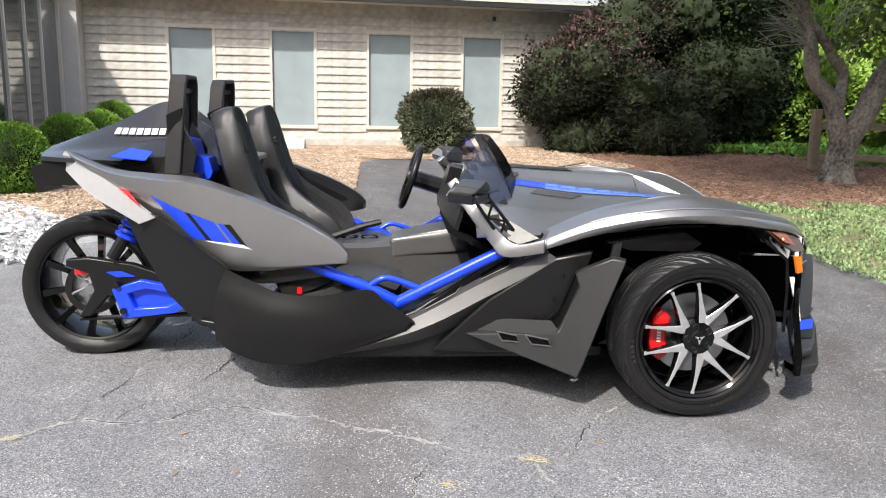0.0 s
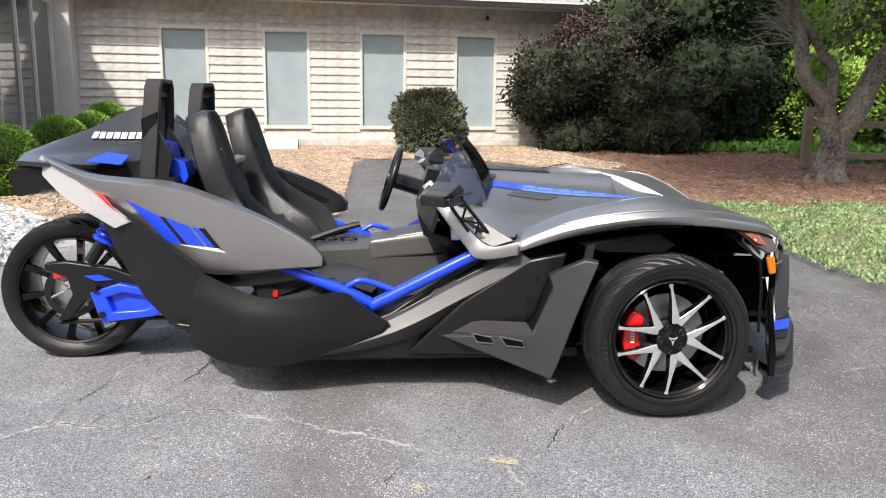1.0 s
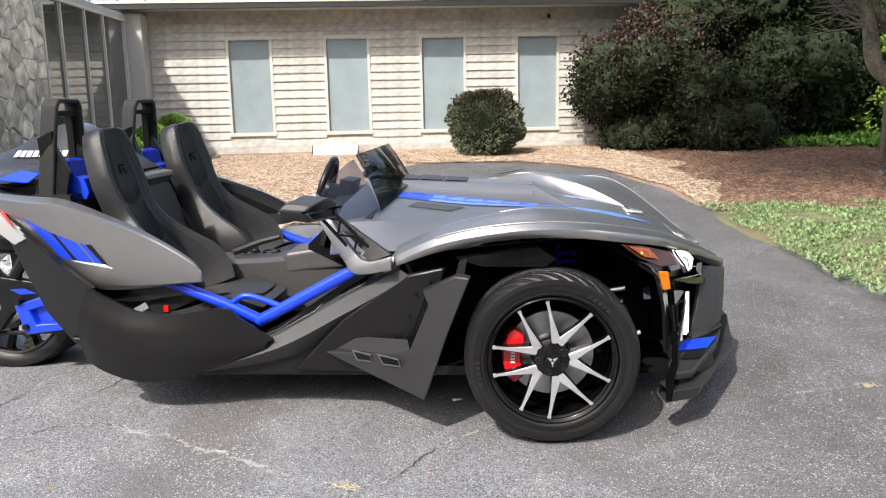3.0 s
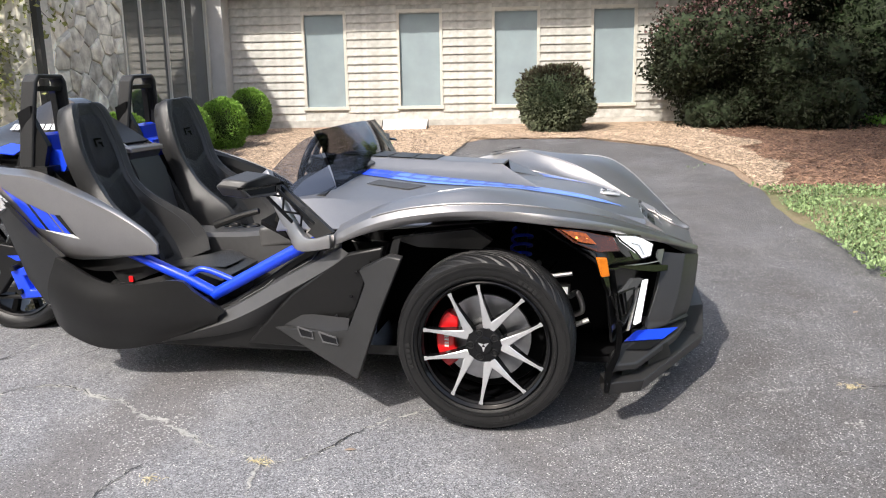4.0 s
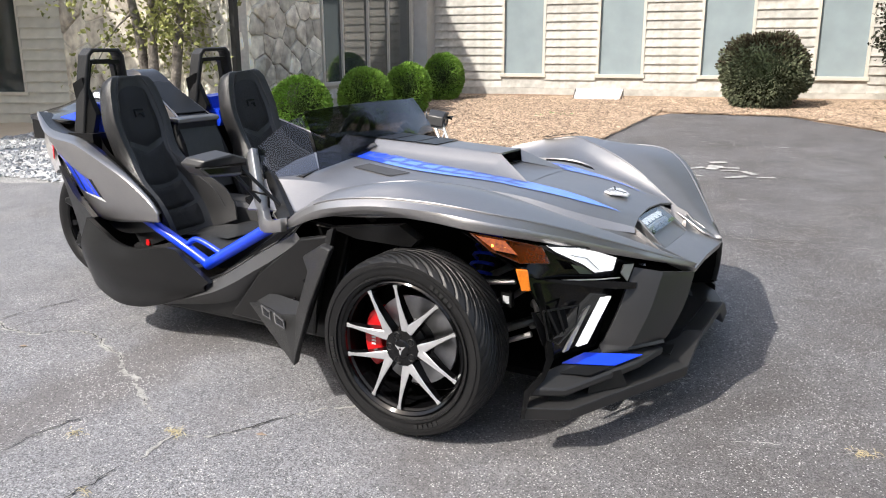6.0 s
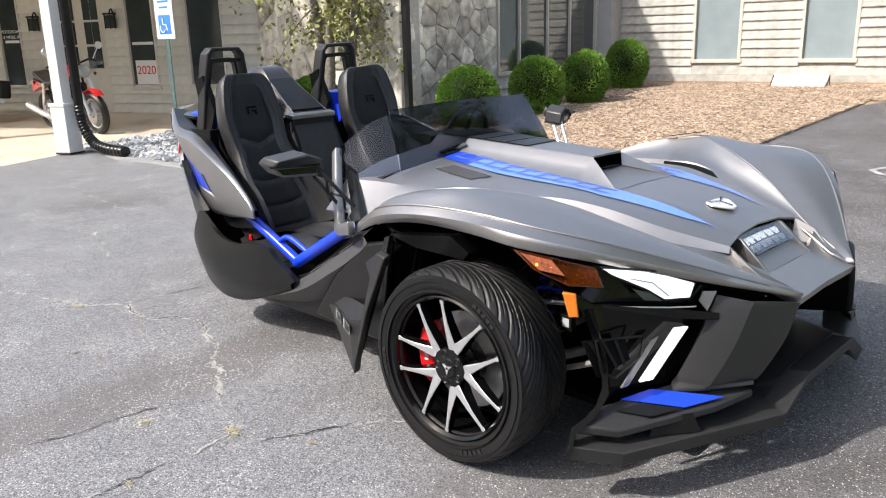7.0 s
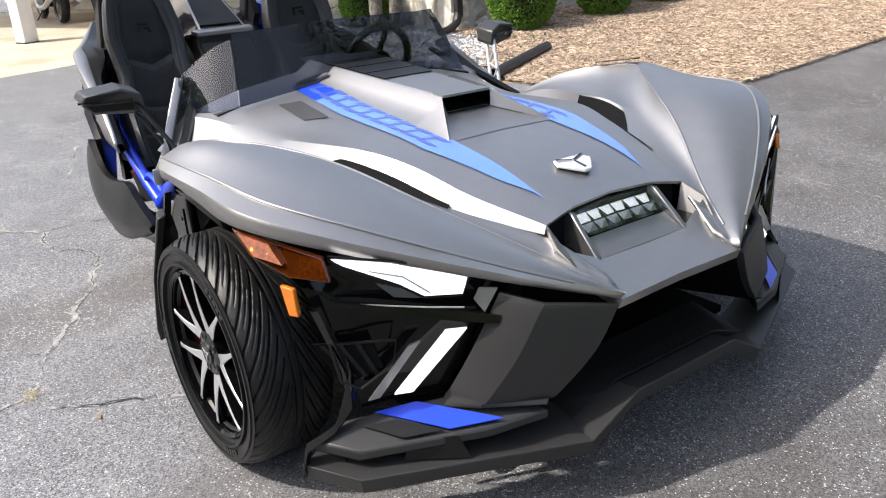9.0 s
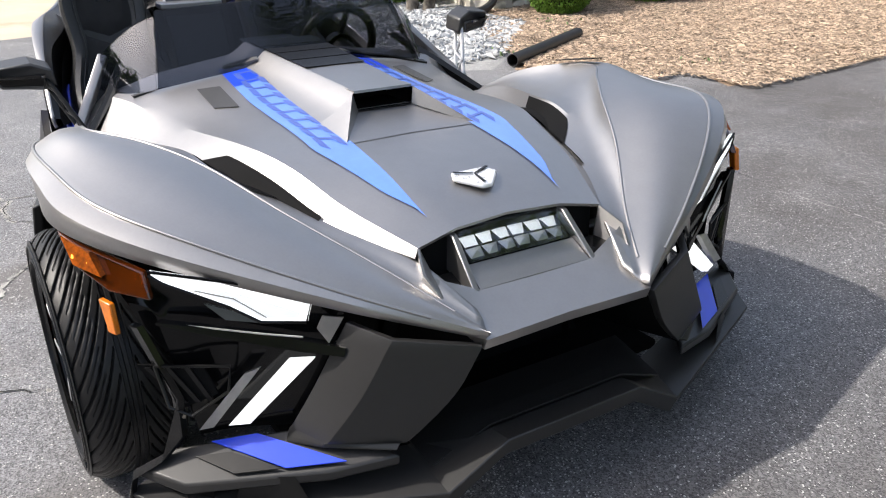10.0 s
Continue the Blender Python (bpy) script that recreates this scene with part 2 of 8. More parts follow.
def both(name, build, material_, label="", after=None, parent=None, smooth=30):
    """Build a part on the right side and its mirror image on the left."""
    out = []
    for s in (1, -1):
        bm = build()
        if s < 0:
            for v in bm.verts:
                v.co.y = -v.co.y
            bmesh.ops.reverse_faces(bm, faces=bm.faces)
        ob = part(name, bm, material_, parent or car, label, smooth)
        if after:
            after(ob)
        out.append(ob)
    return out


# fender: curves from the rear to the nose
F_EDGE = [(-0.62, -0.80, 0.655), (-0.40, -0.88, 0.735), (-0.15, -0.935, 0.785), (0.08, -0.955, 0.79), (0.27, -0.945, 0.772), (0.454, -0.812, 0.728), (0.672, -0.505, 0.630), (0.829, -0.234, 0.548)]
F_FLANGE = [(-0.62, -0.795, 0.670), (-0.40, -0.885, 0.765), (-0.15, -0.945, 0.815), (0.08, -0.95, 0.822), (0.275, -0.925, 0.802), (0.458, -0.795, 0.753), (0.675, -0.495, 0.647), (0.83, -0.231, 0.555)]
F_CREASE = [(-0.62, -0.780, 0.690), (-0.40, -0.870, 0.792), (-0.155, -0.922, 0.840), (0.08, -0.912, 0.842), (0.285, -0.866, 0.815), (0.46, -0.738, 0.766), (0.675, -0.475, 0.658), (0.832, -0.228, 0.562)]
F_TOP = [(-0.60, -0.76, 0.715), (-0.38, -0.82, 0.822), (-0.12, -0.86, 0.880), (0.06, -0.805, 0.877), (0.24, -0.715, 0.842), (0.43, -0.60, 0.775), (0.66, -0.40, 0.660), (0.834, -0.225, 0.564)]
F_RIDGE = [(-0.60, -0.72, 0.725), (-0.38, -0.765, 0.826), (-0.10, -0.795, 0.883), (0.05, -0.700, 0.872), (0.20, -0.598, 0.830), (0.40, -0.485, 0.748), (0.62, -0.34, 0.648), (0.826, -0.222, 0.560)]
F_WALL = [(-0.60, -0.65, 0.69), (-0.38, -0.62, 0.715), (-0.10, -0.56, 0.725), (0.05, -0.50, 0.722), (0.20, -0.415, 0.716), (0.40, -0.348, 0.700), (0.60, -0.272, 0.662), (0.76, -0.21, 0.585)]
F_SHELF = [(-0.60, -0.685, 0.712), (-0.38, -0.660, 0.772), (-0.10, -0.582, 0.798), (0.05, -0.562, 0.794), (0.20, -0.525, 0.752), (0.40, -0.412, 0.704), (0.61, -0.296, 0.655), (0.795, -0.216, 0.572)]


def fender(n=60, m=8):
    """Flange, domed top up to the sharp ridge, a hollow cove down to the shelf, then the inner wall."""
    fl, dm = [spline(l, n) for l in (F_EDGE, F_FLANGE)], [spline(l, n) for l in (F_CREASE, F_TOP, F_RIDGE)]
    sh, wl = spline(F_SHELF, n), spline(F_WALL, n)
    cols = []
    for i in range(n):
        col = [l[i] for l in fl] + chord_spline([l[i] for l in dm], m)
        a, b = col[-1], sh[i]
        deep = min(1.0, (b - a).length / 0.16)
        col += [a.lerp(b, k / 6) + V((0, -0.010, -0.020)) * deep * 4 * (k / 6) * (1 - k / 6) for k in range(1, 7)]
        cols.append(col + [b.lerp(wl[i], k / 3) for k in range(1, 4)])
    b = grid([[c[r] for c in cols] for r in range(len(cols[0]))])
    bmesh.ops.remove_doubles(b, verts=b.verts, dist=1e-4)
    return b


for ob in both("front_fender", fender, GRAPHITE, "satin graphite front fender", smooth=24):
    shell(ob, 0.008, -1, False)
both("fender_ridge", lambda: tube([q + V((0, 0, -0.0015)) for q in spline(F_RIDGE, 60)[14:57]], 0.0042, 8), GRAPHITE, "rounded inner edge of the fender", smooth=60)

both("fender_crease", lambda: tube([q + V((0, 0, 0.0005)) for q in spline(F_CREASE, 50)[6:47]], 0.0042, 8), GRAPHITE, "raised body line along the fender", smooth=60)

# hood
H0 = [(-0.82, 0, 0.905), (-0.6, 0, 0.885), (-0.3, 0, 0.855), (0, 0, 0.826), (0.2, 0, 0.802), (0.4, 0, 0.770), (0.59, 0, 0.712)]
H1 = [(-0.82, -0.18, 0.905), (-0.6, -0.18, 0.885), (-0.3, -0.18, 0.855), (0, -0.18, 0.825), (0.2, -0.18, 0.800), (0.4, -0.17, 0.766), (0.592, -0.15, 0.705)]
H2 = [(-0.86, -0.42, 0.862), (-0.66, -0.40, 0.846), (-0.38, -0.37, 0.822), (0, -0.32, 0.818), (0.2, -0.29, 0.795), (0.4, -0.25, 0.754), (0.60, -0.215, 0.694)]
H3 = [(-0.87, -0.615, 0.806), (-0.70, -0.565, 0.806), (-0.42, -0.50, 0.782), (0, -0.435, 0.806), (0.2, -0.384, 0.785), (0.4, -0.340, 0.735), (0.605, -0.264, 0.685)]
H4 = [(-0.87, -0.73, 0.70), (-0.70, -0.715, 0.705), (-0.42, -0.645, 0.70), (0, -0.535, 0.715), (0.2, -0.465, 0.712), (0.4, -0.39, 0.697), (0.61, -0.275, 0.664)]
hood = part("hood", loft([H4, H3, H2, H1, H0, mirrored(H1), mirrored(H2), mirrored(H3), mirrored(H4)], 40, 5), GRAPHITE, car, "satin graphite hood", 14)
shell(hood, 0.008)


HL = [spline(h, 90) for h in (H0, H1, H2, H3)]


def at_x(line, x):
    """The place on a line that runs along the hood."""
    for a, b in zip(line, line[1:]):
        if x <= b.x:
            return a.lerp(b, max(0.0, (x - a.x) / max(1e-6, b.x - a.x)))
    return line[-1].copy()


def hood_at(x, y):
    """Height of the hood's skin."""
    pts = [at_x(l, x) for l in HL]
    y = abs(y)
    for a, b in zip(pts, pts[1:]):
        if y <= -b.y:
            return lerp(a.z, b.z, (y + a.y) / max(1e-3, a.y - b.y))
    return pts[-1].z


# scoop on the hood
SCOOP_TOP = lambda x: lerp(0.948, 0.906, (x + 0.78) / 0.76)
SCOOP_W = lambda x: lerp(0.135, 0.096, (x + 0.80) / 0.78)
MX = -0.020


def scoop():
    bm = bmesh.new()
    rows = []
    for x in [-0.80 + 0.078 * k for k in range(11)]:
        t, w = SCOOP_TOP(x), SCOOP_W(x)
        foot = w + 0.125
        z1 = hood_at(x, foot) - 0.003
        half = [(0.0, t), (w * 0.7, t - 0.001), (w - 0.012, t - 0.002), (w, t - 0.008), (w + 0.030, lerp(t - 0.008, z1, 0.38)), (w + 0.070, lerp(t - 0.008, z1, 0.75)), (foot, z1)]
        rows.append([(x, -y, z) for y, z in half[::-1]] + [(x, y, z) for y, z in half[1:]])
    grid(rows, bm)
    return bm


def scoop_cheek(s):
    """The wedge that runs down from a corner of the mouth onto the hood."""
    w = SCOOP_W(MX)
    top, low = V((MX, s * w, SCOOP_TOP(MX) - 0.006)), V((MX + 0.012, s * (w - 0.010), 0.850))
    foot = V((MX, s * (w + 0.125), hood_at(MX, w + 0.125) - 0.003))
    tip = V((0.150, s * 0.205, hood_at(0.150, 0.205) + 0.001))
    bm = bmesh.new()
    n = 8
    out = [[foot.lerp(tip, k / n), (foot.lerp(top, 0.5) - V((0, 0, 0.010))).lerp(tip, k / n), top.lerp(tip, k / n), low.lerp(tip - V((0, 0, 0.003)), k / n)] for k in range(n)]
    grid(out + [[tip, tip, tip, tip - V((0, 0, 0.003))]], bm)
    bmesh.ops.remove_doubles(bm, verts=bm.verts, dist=1e-5)
    return bm


sc = part("hood_scoop", scoop(), GRAPHITE, car, "raised air scoop", 20)
for e_ in (-1, 1):
    part("scoop_cheek", scoop_cheek(e_), GRAPHITE, sc, "", 20)
part("scoop_lip", slab([(MX, -0.094, 0.906), (MX, 0.094, 0.906), (MX + 0.003, 0.090, 0.899), (MX + 0.003, -0.090, 0.899)], (-0.05, 0, 0)), GRAPHITE, sc)
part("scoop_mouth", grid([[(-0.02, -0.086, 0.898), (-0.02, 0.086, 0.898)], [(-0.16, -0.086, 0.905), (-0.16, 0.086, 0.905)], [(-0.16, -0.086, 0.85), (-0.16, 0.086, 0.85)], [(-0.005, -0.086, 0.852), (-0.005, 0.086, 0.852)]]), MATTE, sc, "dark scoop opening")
part("scoop_floor", grid([[(lerp(-0.02, 0.150, u), lerp(-1, 1, v) * lerp(0.088, 0.203, u), lerp(0.8535, hood_at(0.150, lerp(-1, 1, v) * 0.203) + 0.0015, u ** 0.8)) for v in [k / 10 for k in range(11)]] for u in [k / 8 for k in range(9)]]), GRAPHITE, sc)
for k in range(4):
    x0 = -0.78 + k * 0.115
    x1 = x0 + 0.105
    part("vent_slat", slab([(x0, 0.0 - SCOOP_W(x0) + 0.012, SCOOP_TOP(x0) + 0.0005), (x1, -SCOOP_W(x1) + 0.012, SCOOP_TOP(x1) + 0.0005), (x1, SCOOP_W(x1) - 0.012, SCOOP_TOP(x1) + 0.0005), (x0, SCOOP_W(x0) - 0.012, SCOOP_TOP(x0) + 0.0005)], (0, 0, 0.003)), PLASTIC, sc, "ribbed black scoop panel")


# stripes along the hood
S_OUT = [(-0.66, 0.267), (-0.30, 0.290), (0.17, 0.300), (0.44, 0.240), (0.54, 0.195)]
S_INN = [(-0.66, 0.150), (-0.30, 0.178), (0.17, 0.188), (0.44, 0.196), (0.54, 0.194)]


def along(curve, x):
    for (a, p), (b, q) in zip(curve, curve[1:]):
        if x <= b:
            return lerp(p, q, (x - a) / (b - a))
    return curve[-1][1]


def stripe(side, f0, f1, x0=-0.66, x1=0.54, lift=0.003):
    rows = []
    for i in range(41):
        x = lerp(x0, x1, i / 40)
        o, n = along(S_OUT, x), along(S_INN, x)
        rows.append([(x - 0.03 * k / 4, side * lerp(n, o, lerp(f0, f1, k / 4)), hood_at(x - 0.03 * k / 4, lerp(n, o, lerp(f0, f1, k / 4))) + lift) for k in range(5)])
    return grid(rows)


for s in (-1, 1):
    # pale blue paints the sky's reflection; the root keeps the stripe's own blue
    st = part("hood_stripe", stripe(s, 0, 1), BLUEFADE, car, "blue hood stripe with lettering")
    part("stripe_root", stripe(s, 0, 1, -0.66, -0.47, 0.0036), BLUE, st, "deep blue rear end of the stripe")
    # lettering on the stripe: plain bars
    for k in range(9):
        x = -0.58 + k * 0.085
        q = stripe(s, 0.16, 0.30, x, x + 0.062, 0.0045)
        for f0, f1, xa, xb in ((0.62, 0.76, x, x + 0.062), (0.16, 0.76, x, x + 0.014)):
            b2_ = stripe(s, f0, f1, xa, xb, 0.0045)
            tmp = bpy.data.meshes.new("bar")
            b2_.to_mesh(tmp)
            b2_.free()
            q.from_mesh(tmp)
            bpy.data.meshes.remove(tmp)
        part("lettering", q, LETTERB, st, "dark lettering bar")

for ob in both("hood_vent", lambda: slab([(x, -y, hood_at(x, y) + 0.002) for x, y in ((-0.585, 0.376), (-0.545, 0.312), (-0.335, 0.326), (-0.395, 0.384))], (0, 0, 0.002)), CONSOLE, "dark grey hood vent"):
    pass


# dark sheets paint the shade of the open slot between hood and fender
def intake():
    a, b = spline(F_SHELF, 120), spline(F_WALL, 120)
    ks = [k for k in range(120) if -0.14 < b[k].x < 0.24]
    rows = []
    for k in ks:
        f = (b[k].x + 0.14) / 0.38
        hi = 0.10 + 0.5 * max(0.0, f - 0.7) / 0.3
        rows.append([a[k].lerp(b[k], lerp(hi, 0.96, m / 4)) + V((0, 0.004, 0.003)) for m in range(5)])
    return grid(rows)


def gap():
    a, b = spline(H3, 120), spline(H4, 120)
    rows = []
    for k in [k for k in range(120) if -0.12 < a[k].x < 0.38]:
        f = (a[k].x + 0.12) / 0.50
        lo = lerp(0.30, 0.74, f ** 2) if f > 0.2 else lerp(0.62, 0.313, f / 0.2)
        rows.append([a[k].lerp(b[k], lerp(lo, 1.0, m / 3)) + V((0, -0.005, 0.005)) for m in range(4)])
    return grid(rows)


both("side_intake", intake, MATTE, "dark strip standing for the shaded air slot beside the hood")
both("side_gap", gap, MATTE, "dark strip standing for the shaded gap under the hood edge")
part("fender_gill", slab([(-0.24, 0.83, 0.872), (-0.09, 0.84, 0.899), (-0.08, 0.79, 0.903), (-0.24, 0.775, 0.874)], (0, 0, 0.004)), PLASTIC, car, "black fender gill")

# nose below the lamp bay
N_A = [(0.70, -0.16, 0.592), (0.76, -0.19, 0.572), (0.833, -0.232, 0.548)]
nose = part("nose_panel", loft([[(0.665, -0.285, 0.645), (0.72, -0.27, 0.60), (0.828, -0.236, 0.548)], N_A, mirrored(N_A), [(0.665, 0.285, 0.645), (0.72, 0.27, 0.60), (0.828, 0.236, 0.548)]], 8, 4), GRAPHITE, car, "pointed graphite nose panel", 14)
shell(nose, 0.03)
part("lamp_shelf", slab([(0.64, -0.155, 0.628), (0.64, 0.155, 0.628), (0.702, 0.158, 0.592), (0.702, -0.158, 0.592)], (0, 0, -0.02)), GRAPHITE, car)
for ob in both("bay_fin", lambda: slab([(0.565, -0.152, 0.695), (0.60, -0.152, 0.69), (0.705, -0.162, 0.592), (0.705, -0.162, 0.57), (0.565, -0.152, 0.60)], (0, -0.016, 0)), GRAPHITE, "graphite lamp-bay fin"):
    bevel(ob, 0.003)
both("bay_pocket", lambda: slab([(0.60, -0.255, 0.60), (0.60, -0.168, 0.60), (0.70, -0.168, 0.575), (0.69, -0.26, 0.60)], (0, 0, -0.01)), PLASTIC)
both("bay_cheek", lambda: slab([(0.605, -0.266, 0.684), (0.668, -0.29, 0.648), (0.72, -0.27, 0.60), (0.69, -0.262, 0.60), (0.60, -0.262, 0.60)], (0, 0.006, 0)), GRAPHITE)
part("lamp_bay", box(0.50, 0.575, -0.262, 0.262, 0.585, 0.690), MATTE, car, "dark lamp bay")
hl = part("centre_headlight", slab([(0.578, -0.145, 0.676), (0.578, 0.145, 0.676), (0.640, 0.15, 0.632), (0.640, -0.15, 0.632)], (-0.02, 0, -0.03)), GLOSSBLACK, car, "multi-element LED headlight")
for j in range(2):
    for i in range(6):
        y = -0.118 + i * 0.047
        f0, f1 = (0.10, 0.48) if j == 0 else (0.55, 0.9)
        a, b = V((0.578, 0, 0.676)), V((0.640, 0, 0.632))
        nrm = V((0.58, 0, 0.81)) * 0.008
        p = [a.lerp(b, f0) + V((0, y - 0.0225, 0)), a.lerp(b, f0) + V((0, y + 0.0215, 0)), a.lerp(b, f1) + V((0, y + 0.018 - 0.006 * (i % 2), 0)), a.lerp(b, f1) + V((0, y - 0.020 + 0.005 * (i % 3), 0))]
        bm = bmesh.new()
        vs = [bm.verts.new(q + nrm * 0.3) for q in p]
        c = bm.verts.new(sum((V(q) for q in p), V()) / 4 + nrm * 1.8)
        for k in range(4):
            bm.faces.new((vs[k], vs[(k + 1) % 4], c))
        part("reflector", bm, CHROME if j else LAMP, hl, "bright lamp reflector", None)
part("lens", slab([(0.580, -0.147, 0.694), (0.580, 0.147, 0.694), (0.655, 0.152, 0.640), (0.655, -0.152, 0.640)], (0.002, 0, 0.003)), LENS, hl)

# emblem
em = part("emblem", slab([(0.418, -0.050, 0.764), (0.418, 0.050, 0.764), (0.450, 0.066, 0.760), (0.508, 0.014, 0.748), (0.508, -0.014, 0.748), (0.450, -0.066, 0.760)], (0, 0, 0.010)), EMBLEM, car, "bright silver and black nose emblem")
bevel(em, 0.004)
for a in (0, 2.09, -2.09):
    c = V((0.450, 0, 0.7715))
    d = V((math.cos(a), 1.25 * math.sin(a), -0.20 * math.cos(a)))
    s = V((-math.sin(a), math.cos(a), 0)) * 0.006
    part("emblem_line", slab([c + d * 0.003 + s * 0.4, c + d * 0.046 + s * 0.7, c + d * 0.046 - s * 0.7, c + d * 0.003 - s * 0.4], (0, 0, 0.0015)), PLASTIC, em)

# bumper
B_TOP = [(0.655, -0.465, 0.585), (0.74, -0.35, 0.56), (0.815, -0.238, 0.535)]
B_MID = [(0.63, -0.53, 0.45), (0.72, -0.42, 0.44), (0.80, -0.295, 0.43)]
B_LOW = [(0.594, -0.60, 0.312), (0.69, -0.53, 0.298), (0.765, -0.42, 0.305)]
def cheek():
    rows = []
    foot = lambda p, out, z: (p[0] + out * 0.55, p[1] - out, z)
    up = [V(mix3(p, q, 0.72)) + V((-0.004, 0.008, 0)) for p, q in zip(B_MID, B_LOW)]
    low = [foot(p, -0.016, 0.320) for p in B_LOW]
    far = [foot(p, 0.002, 0.306 - 0.01 * (k == 0)) for k, p in enumerate(B_LOW)]
    for l in (B_TOP, B_MID, up, low, far):
        a, b = V(l[0]), V(l[2])
        rows.append([a, a.lerp(b, 0.36) + V((0.028, -0.026, 0)) * (1 if l is not far else 0.3), b])
    cols = [spline([q[i] for q in rows], 20) for i in range(3)]
    return grid([[c[k] for c in cols] for k in range(20)])


for ob in both("bumper_panel", cheek, SATIN, "dark satin bumper cheek", smooth=14):
    shell(ob, 0.02, 1, False)
    bevel(ob, 0.005, 2, 12)
both("bumper_seam", lambda: tube([(0.648, -0.488, 0.533), (0.730, -0.424, 0.524), (0.812, -0.258, 0.502)], 0.0035, 6), MATTE)
both("bumper_return", lambda: grid([[(0.815, -0.238, 0.53), (0.80, -0.295, 0.43), (0.765, -0.42, 0.305)], [(0.5, -0.22, 0.53), (0.5, -0.27, 0.42), (0.5, -0.36, 0.28)]]), MATTE)
WING = [(0.448, -0.906, 0.253), (0.551, -0.835, 0.243), (0.72, -0.565, 0.275), (0.775, -0.42, 0.292), (0.70, -0.46, 0.31), (0.594, -0.595, 0.322), (0.46, -0.83, 0.283)]
for ob in both("bumper_wing", lambda: slab(WING, (0, 0, -0.028)), SATIN, "dark satin bumper winglet"):
    bevel(ob, 0.006)


def wing_pt(u, v, lift=0.004):
    a, b = mix3(WING[5], WING[6], u), mix3((0.735, -0.53, 0.283), (0.551, -0.835, 0.247), u)
    return a.lerp(b, v) + V((0, 0, lift))


both("wing_decal", lambda: slab([wing_pt(0.30, 0.03), wing_pt(0.68, 0.05), wing_pt(0.36, 0.93), wing_pt(-0.02, 0.93)], (0, 0, 0.002)), BLUE, "blue winglet decal")
both("wing_patch", lambda: slab([wing_pt(0.60, 0.38), wing_pt(0.86, 0.38), wing_pt(0.68, 0.93), wing_pt(0.39, 0.93)], (0, 0, 0.002)), PLASTIC, "black winglet decal")
both("wing_strut", lambda: slab([(0.60, -0.72, 0.25), (0.66, -0.66, 0.262), (0.68, -0.64, 0.20), (0.60, -0.74, 0.20)], (0.02, 0.03, 0)), PLASTIC)
both("wing_strut", lambda: slab([(0.50, -0.83, 0.25), (0.53, -0.80, 0.25), (0.55, -0.80, 0.19), (0.50, -0.85, 0.19)], (0.02, 0.02, 0)), PLASTIC)
S_FRONT = [(0.445, -0.935, 0.195), (0.58, -0.853, 0.185), (0.855, -0.345, 0.205), (0.872, -0.195, 0.298)]
S_BACK = [(0.42, -0.86, 0.205), (0.50, -0.78, 0.205), (0.70, -0.36, 0.245), (0.72, -0.20, 0.275)]


def splitter():
    f = S_FRONT + mirrored(S_FRONT)[::-1]
    b = S_BACK + mirrored(S_BACK)[::-1]
    low = [V(p) + V((-0.012, 0.0 if abs(p[1]) < 0.3 else (0.012 if p[1] < 0 else -0.012), -0.05)) for p in f]
    lb = [V(p) + V((0, 0, -0.045)) for p in b]
    return grid([b, f, low, lb, b])


bevel(part("splitter", splitter(), SATIN, car, "black front splitter", 12), 0.004)
mouth = bmesh.new()
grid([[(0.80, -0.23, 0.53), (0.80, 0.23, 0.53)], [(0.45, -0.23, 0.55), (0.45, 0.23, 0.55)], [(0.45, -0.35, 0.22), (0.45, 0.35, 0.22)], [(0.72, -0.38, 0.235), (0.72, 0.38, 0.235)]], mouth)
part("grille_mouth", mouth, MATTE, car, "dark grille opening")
part("mouth_floor", slab([(0.80, -0.20, 0.2935), (0.785, -0.345, 0.234), (0.60, -0.36, 0.262), (0.60, 0.36, 0.262), (0.785, 0.345, 0.234), (0.80, 0.20, 0.2935)], (0, 0, 0.004)), SATIN, car, "dark satin floor of the mouth")

# lamp pods in gloss black
P_TOP = [(0.24, -0.945, 0.762), (0.455, -0.80, 0.712), (0.655, -0.49, 0.612)]
P_MID = [(0.425, -0.885, 0.63), (0.490, -0.765, 0.60), (0.645, -0.495, 0.555)]
P_LOW2 = [(0.470, -0.822, 0.50), (0.525, -0.700, 0.47), (0.625, -0.535, 0.46)]
P_LOW = [(0.490, -0.790, 0.30), (0.525, -0.715, 0.31), (0.590, -0.60, 0.312)]
INW = (-0.035, 0.03, -0.004)
for ob in both("lamp_pod", lambda: loft([[tuple(V(q) + V(INW)) for q in l] for l in (P_TOP, P_MID, P_LOW2, P_LOW)], 10, 4), GLOSSBLACK, "gloss black lamp pod"):
    shell(ob, 0.012, 1)
OUT = V((0.75, -0.62, 0.15))


def facing(pts, lift, depth):
    return slab([V(p) + OUT * lift for p in pts], OUT * depth)


both("running_light", lambda: facing([(0.446, -0.80, 0.716), (0.530, -0.655, 0.686), (0.594, -0.515, 0.630), (0.585, -0.525, 0.580), (0.545, -0.61, 0.588), (0.518, -0.665, 0.628), (0.462, -0.775, 0.688)], 0.022, 0.012), LAMP, "white LED running light")
both("running_light_lens", lambda: facing([(0.470, -0.762, 0.694), (0.535, -0.65, 0.664), (0.580, -0.535, 0.606), (0.577, -0.54, 0.590), (0.543, -0.612, 0.600), (0.520, -0.66, 0.640)], 0.034, 0.003), DIFFUSER, "pale running-light lens")
